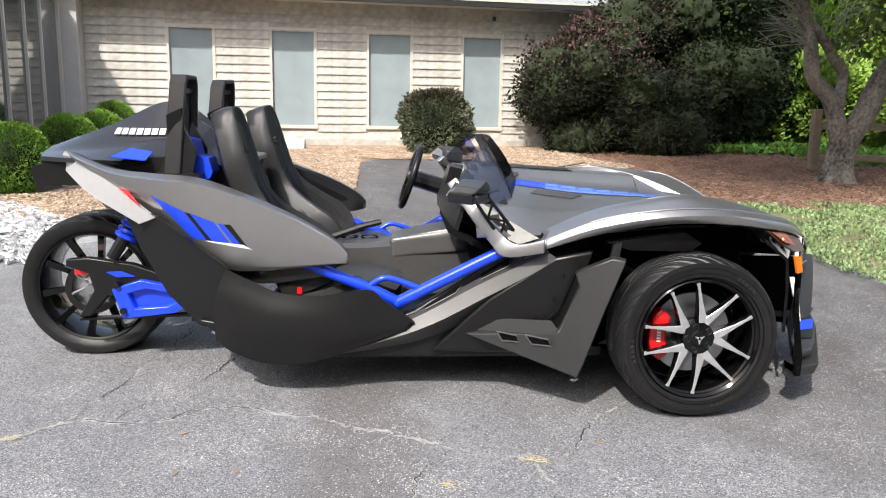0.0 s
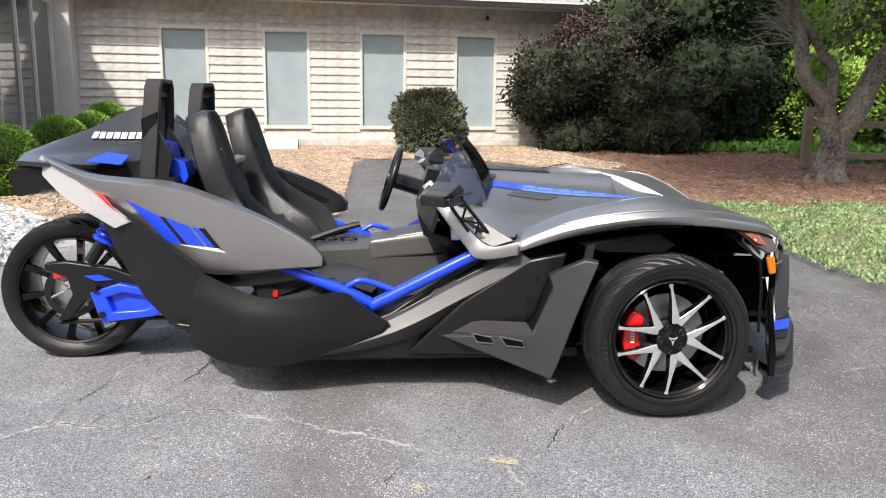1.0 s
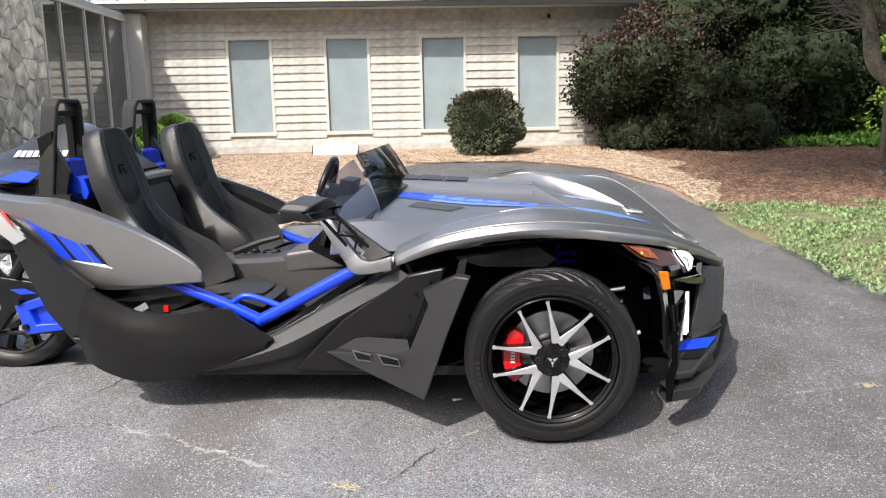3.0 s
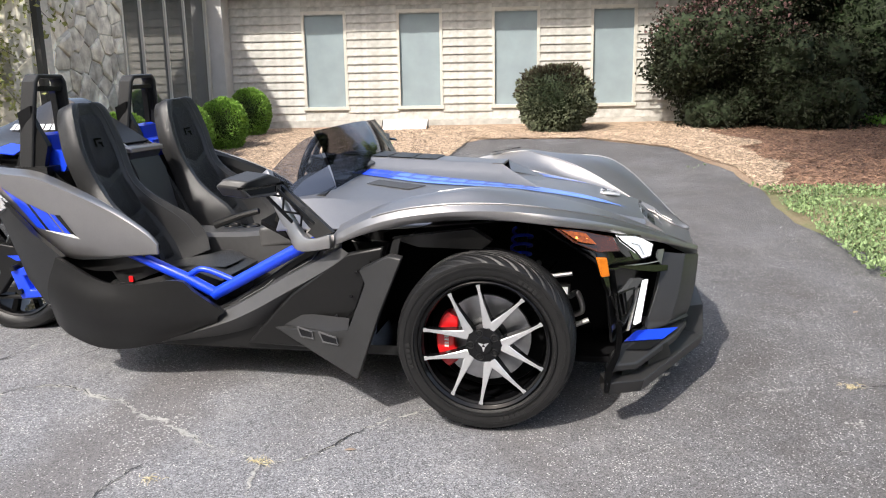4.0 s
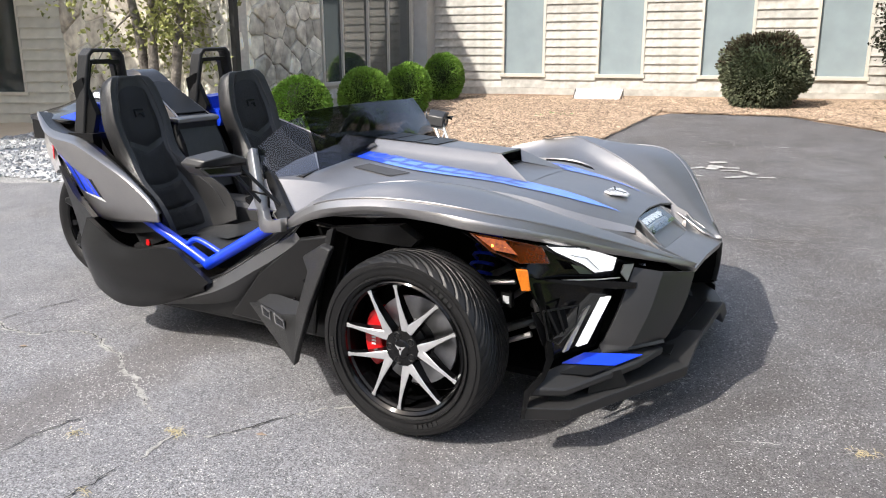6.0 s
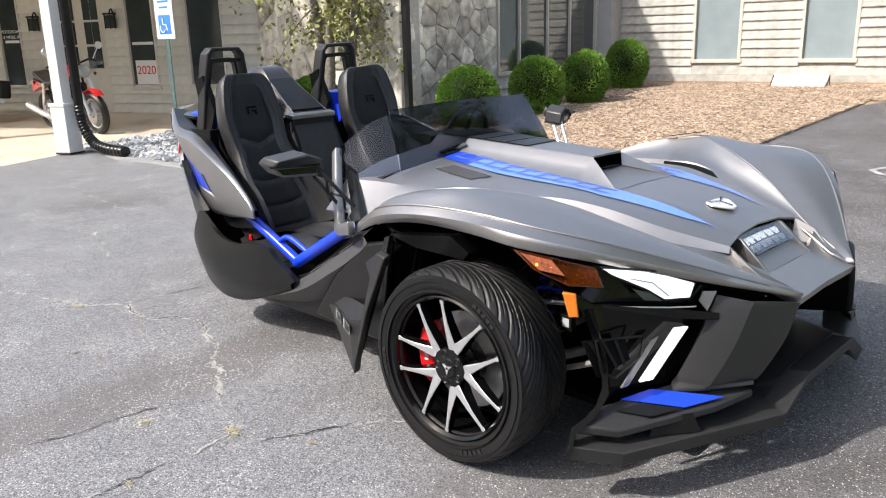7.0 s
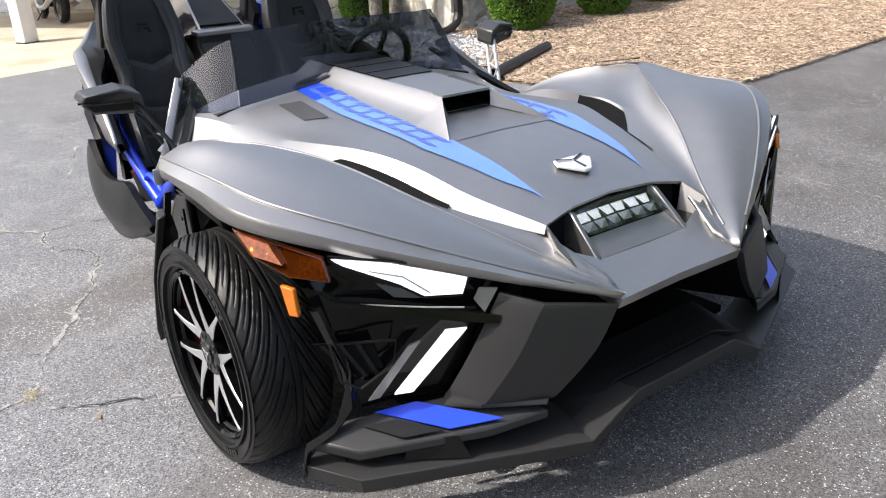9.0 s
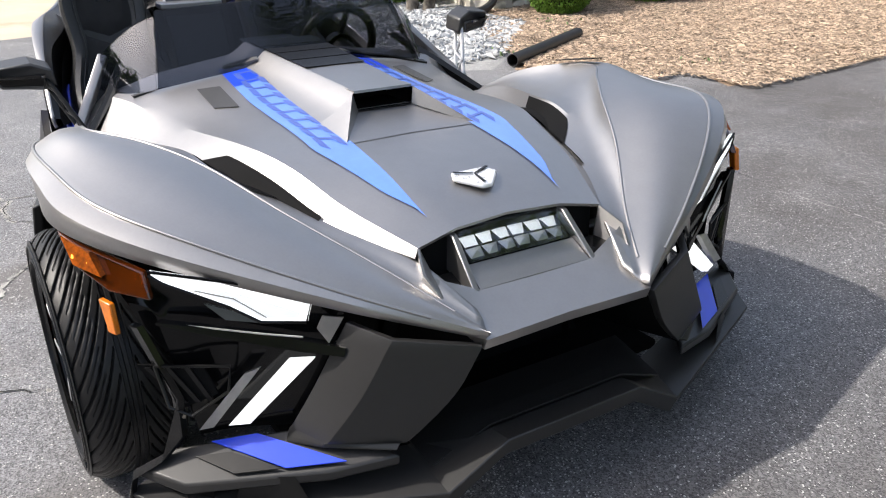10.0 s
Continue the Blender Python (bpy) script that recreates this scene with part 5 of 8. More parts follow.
for c in (-0.385, 0.385):
    seat(c)

# ---- cockpit ----
part("floor_pan", box(-1.72, -0.30, -0.64, 0.64, 0.16, 0.20), PLASTIC, car)
con = part("centre_console", loft([[(-1.75, -0.115, 0.30), (-1.3, -0.12, 0.30), (-0.80, -0.16, 0.34)], [(-1.75, -0.11, 0.54), (-1.3, -0.115, 0.545), (-0.85, -0.15, 0.60)], [(-1.75, -0.09, 0.56), (-1.3, -0.09, 0.565), (-0.85, -0.12, 0.62)], [(-1.75, 0.09, 0.56), (-1.3, 0.09, 0.565), (-0.85, 0.12, 0.62)], [(-1.75, 0.11, 0.54), (-1.3, 0.115, 0.545), (-0.85, 0.15, 0.60)], [(-1.75, 0.115, 0.30), (-1.3, 0.12, 0.30), (-0.80, 0.16, 0.34)]], 14, 2), CONSOLE, car, "grey centre console", 20)
bevel(part("console_top", slab([(-1.22, -0.122, 0.592), (-1.10, -0.135, 0.612), (-0.90, -0.165, 0.632), (-0.84, -0.165, 0.65), (-0.84, 0.165, 0.65), (-0.90, 0.165, 0.632), (-1.10, 0.135, 0.612), (-1.22, 0.122, 0.592)], (0, 0, -0.11)), CONSOLETOP, con, "grey console cover", None), 0.022, 4)
part("brake_lever", tube([(-1.50, 0.0, 0.58), (-1.36, 0.0, 0.63), (-1.26, 0.0, 0.655)], [0.02, 0.017, 0.015], 8), PLASTIC, con)
for k in range(2):
    part("cup_holder", lathe([(0.038, 0), (0.042, 0.006), (0.046, 0)], 20), GLOSSBLACK, con).matrix_local = pose(-1.42 + 0.1 * k, 0.03, 0.572, 90)
dash = part("dashboard", loft([[(-0.95, -0.55, 0.70), (-0.98, -0.25, 0.74), (-0.98, 0.25, 0.76), (-0.95, 0.55, 0.70)], [(-0.92, -0.55, 0.80), (-0.94, -0.25, 0.85), (-0.94, 0.25, 0.88), (-0.92, 0.55, 0.80)], [(-0.72, -0.55, 0.82), (-0.70, -0.25, 0.87), (-0.70, 0.25, 0.88), (-0.72, 0.55, 0.82)]], 16, 3), GRAINED, car, "black dashboard")
shell(dash, 0.02, -1)
part("display_hood", slab([(-0.95, -0.10, 0.86), (-0.95, 0.10, 0.86), (-0.93, 0.10, 0.94), (-0.93, -0.10, 0.94)], (0.06, 0, -0.01)), PLASTIC, dash, "dark display")
both("foot_well", lambda: slab([(-0.98, -0.62, 0.72), (-0.98, -0.16, 0.74), (-0.55, -0.16, 0.50), (-0.55, -0.62, 0.50)], (0, 0, -0.02)), MATTE)
wh = part("steering_wheel", bmesh.new(), PLASTIC, car, "black flat steering wheel")
wh.matrix_world = pose(-1.125, 0.37, 0.845, 0, -72, 0)
bm = tube([(0.165 * math.cos(a), 0.165 * math.sin(a), 0) for a in [6.28318 * k / 40 for k in range(41)]], 0.018, 10, caps=False)
bm.to_mesh(wh.data)
bm.free()
for f in wh.data.polygons:
    f.use_smooth = True
for a in (0.2, math.pi - 0.2, -1.57):
    part("steering_spoke", tube([(0, 0, 0.01), (0.16 * math.cos(a), 0.16 * math.sin(a), 0)], 0.014, 6), PLASTIC, wh)
part("steering_boss", lathe([(0, -0.03), (0.05, -0.025), (0.06, 0.02)], 20), PLASTIC, wh).matrix_local = pose(0, 0, 0, -90)
part("steering_column", tube([(-1.11, 0.37, 0.84), (-0.85, 0.37, 0.76)], 0.045, 10), PLASTIC, car)


# blue frame tubes
def frame_tubes():
    bm = tube([(-1.80, -0.60, 0.66), (-1.586, -0.638, 0.575), (-1.30, -0.655, 0.462), (-1.19, -0.65, 0.405)], 0.024, 12)
    tube([(-1.20, -0.65, 0.400), (-0.80, -0.70, 0.615), (-0.70, -0.70, 0.665)], 0.026, 12, bm=bm)
    tube([(-1.33, -0.655, 0.465), (-1.27, -0.66, 0.505), (-1.235, -0.66, 0.512), (-1.18, -0.66, 0.498), (-1.09, -0.665, 0.465)], 0.013, 10, bm=bm, curve=20)
    return bm


both("frame_tube", frame_tubes, BLUE, "blue painted frame tube", smooth=50)
part("engine_block", box(-0.55, 0.40, -0.26, 0.26, 0.15, 0.60), MATTE, car)
part("underbody", box(-1.62, 0.55, -0.55, 0.55, 0.135, 0.16), MATTE, car)

# ---- rear wheel and swingarm ----
rw = part("rear_wheel", lathe([(0.24, -0.10), (0.252, -0.135), (0.262, -0.14), (0.264, -0.13), (0.255, 0.13), (0.24, 0.10), (0.238, 0)], 64, closed=True), GLOSSBLACK, car, "black ten-spoke rear wheel")
rw.matrix_world = pose(-2.635, 0.05, 0.345)
part("tyre", tyre(0.345, 0.30, 0.256, 0.008, 56), RUBBER, rw, "wide rear tyre", 40)
for k in range(10):
    a = 6.28318 * k / 10 + 0.15
    c, s = math.cos(a), math.sin(a)
    bm = bmesh.new()
    ring = []
    for r, hw, y in ((0.05, 0.018, -0.06), (0.16, 0.013, -0.10), (0.25, 0.016, -0.125)):
        t = V((-s, 0, c))
        p = V((r * c, y, r * s))
        ring.append([p + t * hw, p - t * hw, p - t * hw + V((0, 0.03, 0)), p + t * hw + V((0, 0.03, 0))])
    grid(ring, bm, close=True)
    part("spoke", bm, GLOSSBLACK, rw, "", 25)
hubr = part("hub", lathe([(0, -0.20), (0.022, -0.20), (0.025, -0.17), (0.055, -0.16), (0.06, -0.05), (0.06, 0.1)], 30), STEEL, rw)
part("sprocket", lathe([(0.095, -0.165), (0.125, -0.165), (0.125, -0.15), (0.095, -0.15)], 60, closed=True), PLASTIC, rw)
part("brake_disc", lathe([(0.06, -0.13), (0.115, -0.13), (0.115, -0.125), (0.06, -0.125)], 40, closed=True), STEEL, rw)
part("rear_caliper", box(-0.07, 0.03, -0.185, -0.14, 0.07, 0.135), RED, rw, "red rear caliper")
for k in range(6):
    a = 6.28318 * k / 6
    part("sprocket_arm", tube([(0.03 * math.cos(a), -0.165, 0.03 * math.sin(a)), (0.10 * math.cos(a + 0.3), -0.16, 0.10 * math.sin(a + 0.3))], 0.007, 6), STEEL, hubr)
swing = part("swingarm", slab([(-2.70, -0.235, 0.505), (-2.60, -0.24, 0.515), (-2.40, -0.24, 0.485), (-2.20, -0.235, 0.41), (-2.10, -0.235, 0.405), (-2.10, -0.235, 0.30), (-2.19, -0.235, 0.27), (-2.40, -0.24, 0.345), (-2.52, -0.24, 0.335), (-2.60, -0.24, 0.24), (-2.655, -0.24, 0.235), (-2.58, -0.24, 0.36), (-2.60, -0.24, 0.44), (-2.70, -0.235, 0.475)], (0, 0.05, 0)), PLASTIC, car, "dark swingarm cover")
bevel(swing, 0.006)
SP = [(-2.49, 0.375), (-2.36, 0.418), (-2.165, 0.378), (-2.145, 0.295), (-2.21, 0.262), (-2.445, 0.235)]
SI = [(-2.42, 0.355), (-2.34, 0.378), (-2.215, 0.355), (-2.20, 0.312), (-2.25, 0.292), (-2.39, 0.282)]
bl = part("swingarm_plate", grid([[(x, -0.24, z) for x, z in SP], [(x, -0.275, z) for x, z in SP], [(x, -0.275, z) for x, z in SI], [(lerp(x, -2.31, 0.1), -0.245, lerp(z, 0.325, 0.1)) for x, z in SI]], close=True), BLUE, swing, "blue swingarm plate", 20)
bevel(bl, 0.005)
part("plate_floor", slab([(lerp(x, -2.31, 0.05), -0.243, lerp(z, 0.325, 0.05)) for x, z in SI], (0, 0.004, 0)), BLUE, bl)
part("plate_bolt", lathe([(0, -0.295), (0.014, -0.292), (0.016, -0.25)], 10, centre=(-2.465, 0, 0.395)), PLASTIC, bl)
part("plate_bolt", lathe([(0, -0.295), (0.014, -0.292), (0.016, -0.25)], 10, centre=(-2.44, 0, 0.275)), PLASTIC, bl)
part("swing_badge", slab([(-2.52, -0.246, 0.45), (-2.45, -0.246, 0.455), (-2.39, -0.246, 0.43), (-2.47, -0.246, 0.425)], (0, 0.003, 0)), BLUE, swing)
part("drive_belt", tube([(-2.66, -0.205, 0.22), (-2.0, -0.205, 0.245)], 0.012, 6), PLASTIC, car, "black drive belt")
part("drive_belt", tube([(-2.66, -0.205, 0.47), (-2.0, -0.205, 0.40)], 0.012, 6), PLASTIC, car)
part("rear_damper", tube([(-2.49, -0.24, 0.515), (-2.40, -0.225, 0.66), (-2.34, -0.22, 0.74)], 0.028, 10), PLASTIC, car, "rear damper")
part("rear_spring", spring((-2.43, -0.228, 0.60), (-2.37, -0.222, 0.70), 0.045, 4, 0.012), BLUE, car, "blue rear coil spring")
part("rear_hugger", slab([(-2.30, -0.20, 0.72), (-2.10, -0.20, 0.72), (-2.05, -0.20, 0.30), (-2.22, -0.20, 0.36)], (0, 0.4, 0)), MATTE, car)


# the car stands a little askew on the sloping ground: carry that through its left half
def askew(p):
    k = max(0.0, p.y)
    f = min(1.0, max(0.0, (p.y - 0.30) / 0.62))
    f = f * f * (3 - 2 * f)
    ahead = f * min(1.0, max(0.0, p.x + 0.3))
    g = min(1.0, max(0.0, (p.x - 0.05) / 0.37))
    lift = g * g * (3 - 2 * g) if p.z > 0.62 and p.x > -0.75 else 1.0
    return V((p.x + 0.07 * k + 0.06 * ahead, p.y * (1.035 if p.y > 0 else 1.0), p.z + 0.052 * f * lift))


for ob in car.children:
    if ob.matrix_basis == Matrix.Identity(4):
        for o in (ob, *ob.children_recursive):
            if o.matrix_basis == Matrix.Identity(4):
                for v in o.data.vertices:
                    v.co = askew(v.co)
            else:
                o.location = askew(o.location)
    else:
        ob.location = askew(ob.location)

# silver on the left mirror arm paints the sunlight that falls on it
for o in mir[1].children:
    if o.name.startswith(("arm_rail", "arm_brace")):
        o.data.materials[0] = SILVER

# ---- ground ----
from mathutils.geometry import tessellate_polygon


def ground_z(x, y):
    """The lot rises gently towards the building, first under the car's far side."""
    far = 0.04 * (max(0.0, y - 0.6) - 0.4 * (1 - math.exp(-max(0.0, y - 0.6) / 0.4)))
    up = min(1.0, max(0.0, (y + 0.75) / 1.7))
    off = min(1.0, max(0.0, (5.0 - y) / 3.2)) * min(1.0, max(0.0, (x + 3.4) / 1.6))
    return far + 0.062 * up * up * (3 - 2 * up) * off * off * (3 - 2 * off)


def surface(name, base, second, grain, rough=0.85, bump=0.5, speck=None, speck_scale=140.0, stain=None, stain_scale=0.6, stain_lo=0.5, stain_hi=0.66, grain_scale=60.0, speck_cut=0.68):
    """Rough outdoor ground: two tones, fine grain, pale specks and wide stains with shapes of their own."""
    mat = bpy.data.materials.new(name)
    mat.use_nodes = True
    nt = mat.node_tree
    N, L = nt.nodes, nt.links
    b = N["Principled BSDF"]
    tc = N.new("ShaderNodeTexCoord")

    def noise_(scale, detail=6, rough_=0.6):
        n = N.new("ShaderNodeTexNoise")
        n.inputs["Scale"].default_value, n.inputs["Detail"].default_value, n.inputs["Roughness"].default_value = scale, detail, rough_
        L.new(tc.outputs["Object"], n.inputs["Vector"])
        return n.outputs["Fac"]

    def ramp(src, lo, hi, c0, c1):
        r = N.new("ShaderNodeValToRGB")
        r.color_ramp.elements[0].position, r.color_ramp.elements[0].color = lo, (*c0, 1)
        r.color_ramp.elements[1].position, r.color_ramp.elements[1].color = hi, (*c1, 1)
        L.new(src, r.inputs[0])
        return r.outputs[0]

    def mixc(fac, a, c):
        m = N.new("ShaderNodeMix")
        m.data_type = "RGBA"
        L.new(fac, m.inputs["Factor"])
        L.new(a, m.inputs[6])
        if isinstance(c, tuple):
            m.inputs[7].default_value = (*c, 1)
        else:
            L.new(c, m.inputs[7])
        return m.outputs[2]

    g = noise_(grain_scale, 8, 0.75)
    col = ramp(g, 0.36, 0.64, base, second)
    wide = noise_(stain_scale * 2.5, 5)
    dark = ramp(wide, 0.35, 0.65, tuple(c * (1 - grain) for c in base), second)
    half = N.new("ShaderNodeMix")
    half.data_type = "RGBA"
    half.inputs["Factor"].default_value = 0.4
    L.new(col, half.inputs[6])
    L.new(dark, half.inputs[7])
    col = half.outputs[2]
    if stain:
        f = ramp(noise_(stain_scale, 7), stain_lo, stain_hi, (0, 0, 0), (1, 1, 1))
        col = mixc(f, col, stain)
    if speck:
        v = N.new("ShaderNodeTexVoronoi")
        v.inputs["Scale"].default_value = speck_scale
        L.new(tc.outputs["Object"], v.inputs["Vector"])
        near = ramp(v.outputs["Distance"], 0.18, 0.30, (1, 1, 1), (0, 0, 0))
        pick = N.new("ShaderNodeMath")
        pick.operation = "GREATER_THAN"
        pick.inputs[1].default_value = speck_cut
        sep = N.new("ShaderNodeSeparateColor")
        L.new(v.outputs["Color"], sep.inputs[0])
        L.new(sep.outputs[0], pick.inputs[0])
        m = N.new("ShaderNodeMath")
        m.operation = "MULTIPLY"
        L.new(near, m.inputs[0])
        L.new(pick.outputs[0], m.inputs[1])
        col = mixc(m.outputs[0], col, speck)
    L.new(col, b.inputs["Base Color"])
    b.inputs["Roughness"].default_value = rough
    bp = N.new("ShaderNodeBump")
    bp.inputs["Strength"].default_value, bp.inputs["Distance"].default_value = bump, 0.012
    L.new(noise_(grain_scale * 2.2, 6, 0.8), bp.inputs["Height"])
    L.new(bp.outputs[0], b.inputs["Normal"])
    return mat

def asphalt(name, dark, light, brown, band=True, speck=0.55):
    """Worn asphalt: peppered aggregate, clustered white stones, brown oil stains, pale dusty areas."""
    mat = bpy.data.materials.new(name)
    mat.use_nodes = True
    nt = mat.node_tree
    N, L = nt.nodes, nt.links
    b = N["Principled BSDF"]
    co = N.new("ShaderNodeTexCoord").outputs["Object"]

    def noise_(scale, detail=5, rough_=0.6):
        n = N.new("ShaderNodeTexNoise")
        n.inputs["Scale"].default_value, n.inputs["Detail"].default_value, n.inputs["Roughness"].default_value = scale, detail, rough_
        L.new(co, n.inputs["Vector"])
        return n.outputs["Fac"]

    def cells(scale):
        v = N.new("ShaderNodeTexVoronoi")
        v.inputs["Scale"].default_value = scale
        L.new(co, v.inputs["Vector"])
        sp = N.new("ShaderNodeSeparateColor")
        L.new(v.outputs["Color"], sp.inputs[0])
        return v.outputs["Distance"], sp.outputs[0]

    def rng_(src, a, c, lo=0.0, hi=1.0):
        m = N.new("ShaderNodeMapRange")
        for k, v in zip(("From Min", "From Max", "To Min", "To Max"), (a, c, lo, hi)):
            m.inputs[k].default_value = v
        L.new(src, m.inputs["Value"])
        return m.outputs[0]

    def math_(op, a, c):
        m = N.new("ShaderNodeMath")
        m.operation = op
        for k, v in enumerate((a, c)):
            if isinstance(v, (int, float)):
                m.inputs[k].default_value = v
            else:
                L.new(v, m.inputs[k])
        return m.outputs[0]

    def mixc(fac, a, c):
        m = N.new("ShaderNodeMix")
        m.data_type = "RGBA"
        for k, v in ((0, fac), (6, a), (7, c)):
            if isinstance(v, tuple):
                m.inputs[k].default_value = (*v, 1)
            elif isinstance(v, (int, float)):
                m.inputs[k].default_value = v
            else:
                L.new(v, m.inputs[k])
        return m.outputs[2]

    d1, r1 = cells(240)
    d2, r2 = cells(125)
    pepper = math_("ADD", math_("MULTIPLY", r1, 0.78), math_("MULTIPLY", r2, 0.22))
    col = mixc(rng_(pepper, 0.12, 0.85), dark, light)
    wide = rng_(noise_(0.9, 6, 0.65), 0.36, 0.66)
    col = mixc(math_("MULTIPLY", wide, 0.25), col, tuple(0.55 * c for c in light))
    dust = rng_(noise_(2.6, 7, 0.7), 0.54, 0.72)
    col = mixc(math_("MULTIPLY", dust, 0.30), col, (0.42, 0.41, 0.39))
    stain = rng_(noise_(0.45, 6, 0.6), 0.56, 0.66)
    if band:
        sx = N.new("ShaderNodeSeparateXYZ")
        L.new(co, sx.inputs[0])
        off = math_("ABSOLUTE", math_("ADD", math_("ADD", sx.outputs[0], 1.36), math_("MULTIPLY", math_("ADD", noise_(3.0, 6), -0.5), 0.5)), 0)
        run = math_("MULTIPLY", rng_(off, 0.13, 0.30, 1.0, 0.0), rng_(sx.outputs[1], -0.2, -0.5))
        stain = math_("MAXIMUM", stain, run)
        # newer, browner asphalt ahead of and beyond the parking bay
        wob = math_("MULTIPLY", math_("ADD", noise_(1.2, 6), -0.5), 1.4)
        ahead = rng_(math_("ADD", sx.outputs[0], wob), 0.0, 1.2)
        beyond = math_("MULTIPLY", rng_(math_("ADD", sx.outputs[1], wob), 0.6, 2.0), rng_(sx.outputs[0], -2.6, -1.6))
        newer = math_("MAXIMUM", ahead, beyond)
        blot = rng_(noise_(1.5, 7, 0.7), 0.36, 0.62, 0.50, 0.97)
        col = mixc(math_("MULTIPLY", newer, blot), col, mixc(rng_(pepper, 0.12, 0.85), (0.045, 0.042, 0.042), (0.150, 0.140, 0.136)))
    fleck = rng_(r1, 0.0, 1.0, 0.45, 1.0)
    col = mixc(math_("MULTIPLY", math_("MULTIPLY", stain, 0.62), fleck), col, brown)
    group = rng_(noise_(2.2, 4, 0.7), 0.47, 0.64, 0.0, 0.30)
    pick = math_("GREATER_THAN", math_("ADD", r2, group), 1.10)
    if band:
        pick = math_("MULTIPLY", pick, rng_(newer, 0.0, 1.0, 1.0, 0.35))
    stone_ = math_("MULTIPLY", pick, rng_(d2, 0.28, 0.40, 1.0, 0.0))
    col = mixc(math_("MULTIPLY", stone_, 0.9), col, (speck, speck * 0.98, speck * 0.94))
    hole = math_("GREATER_THAN", math_("SUBTRACT", r1, math_("MULTIPLY", group, 0.2)), 0.93)
    col = mixc(math_("MULTIPLY", hole, 0.8), col, (0.035, 0.035, 0.036))
    pin = math_("LESS_THAN", math_("SUBTRACT", r1, math_("MULTIPLY", group, 0.12)), 0.022)
    col = mixc(math_("MULTIPLY", pin, 0.8), col, (speck * 0.9, speck * 0.89, speck * 0.86))
    L.new(col, b.inputs["Base Color"])
    b.inputs["Roughness"].default_value = 0.72
    bp = N.new("ShaderNodeBump")
    bp.inputs["Strength"].default_value, bp.inputs["Distance"].default_value = 0.7, 0.006
    L.new(math_("ADD", r1, noise_(120, 4)), bp.inputs["Height"])
    L.new(bp.outputs[0], b.inputs["Normal"])
    return mat


ASPHALT = asphalt("worn_asphalt", (0.062, 0.063, 0.068), (0.35, 0.351, 0.366), (0.115, 0.100, 0.09), True, 0.75)
MULCH = surface("mulch_bed", (0.20, 0.125, 0.08), (0.50, 0.37, 0.26), 0.3, 0.95, 1.0, (0.70, 0.57, 0.42), 60, (0.30, 0.18, 0.12), 0.35, 0.5, 0.62, 40)
LAWN = surface("lawn_soil", (0.13, 0.135, 0.06), (0.25, 0.245, 0.12), 0.3, 0.95, 0.8, None, 60, (0.27, 0.20, 0.13), 0.9, 0.48, 0.62, 40)
GRAVEL = surface("gravel_base", (0.25, 0.25, 0.25), (0.45, 0.45, 0.44), 0.3, 0.9, 0.8, (0.7, 0.7, 0.68), 45, None, 0.6, grain_scale=50)
CONCRETE = surface("walk_concrete", (0.52, 0.44, 0.34), (0.62, 0.55, 0.45), 0.15, 0.85, 0.25, None, 60, (0.42, 0.30, 0.19), 0.5, 0.54, 0.68, 60)
CRACK = material("crack_edge", (0.37, 0.365, 0.345), 0.9, 0, 0.45, 140, 0.5, 300)
CRACKD = material("crack_gap", (0.03, 0.03, 0.03), 0.95, 0, 0.3, 60)
PAINTW = material("worn_white_road_paint", (0.44, 0.435, 0.42), 0.8, 0, 0.5, 60, 0.3, 300)

bm = bmesh.new()
xs = [-600, -120, -40] + [-24 + 0.5 * i for i in range(97)] + [40, 120, 600]
ys = [-600, -120, -40] + [-14 + 0.5 * i for i in range(77)] + [40, 120, 600]
rows = []
for y in ys:
    rows.append([(x, y, ground_z(x, min(y, 24)) - (0.0 if abs(x) < 20 and -12 < y < 22 else 0.02)) for x in xs])
grid(rows, bm)
ground = solid("ground", bm, ASPHALT, "worn grey asphalt with pale aggregate and cracks", "asphalt", kind="structure")


def patch(name, outline, mat, lift, label, category, step=0.35, jag=0.06, dome=0.0):
    """A bed laid on the ground inside an outline with a ragged edge."""
    pts = []
    n = len(outline)
    for i in range(n):
        a, b = V((*outline[i], 0)), V((*outline[(i + 1) % n], 0))
        k = max(1, int((b - a).length / 0.22))
        for j in range(k):
            p = a.lerp(b, j / k)
            q = noise.noise_vector(p * 2.3) * jag + noise.noise_vector(p * 9.0) * jag * 0.4
            pts.append(V((p.x + q.x, p.y + q.y, 0)))
    bm = bmesh.new()
    vs = [bm.verts.new((p.x, p.y, 0)) for p in pts]
    for t in tessellate_polygon([pts]):
        bm.faces.new([vs[i] for i in t])
    for _ in range(4):
        long = [e for e in bm.edges if e.calc_length() > step * 1.6]
        if not long:
            break
        bmesh.ops.subdivide_edges(bm, edges=long, cuts=1)
        bmesh.ops.triangulate(bm, faces=[f for f in bm.faces if len(f.verts) > 3])
    for v in bm.verts:
        edge = v.is_boundary
        v.co.z = ground_z(v.co.x, v.co.y) + (0.002 if edge else lift + dome * (0.5 + 0.5 * noise.noise(v.co * 1.3)))
    return solid(name, bm, mat, label, category, kind="structure", smooth=60)

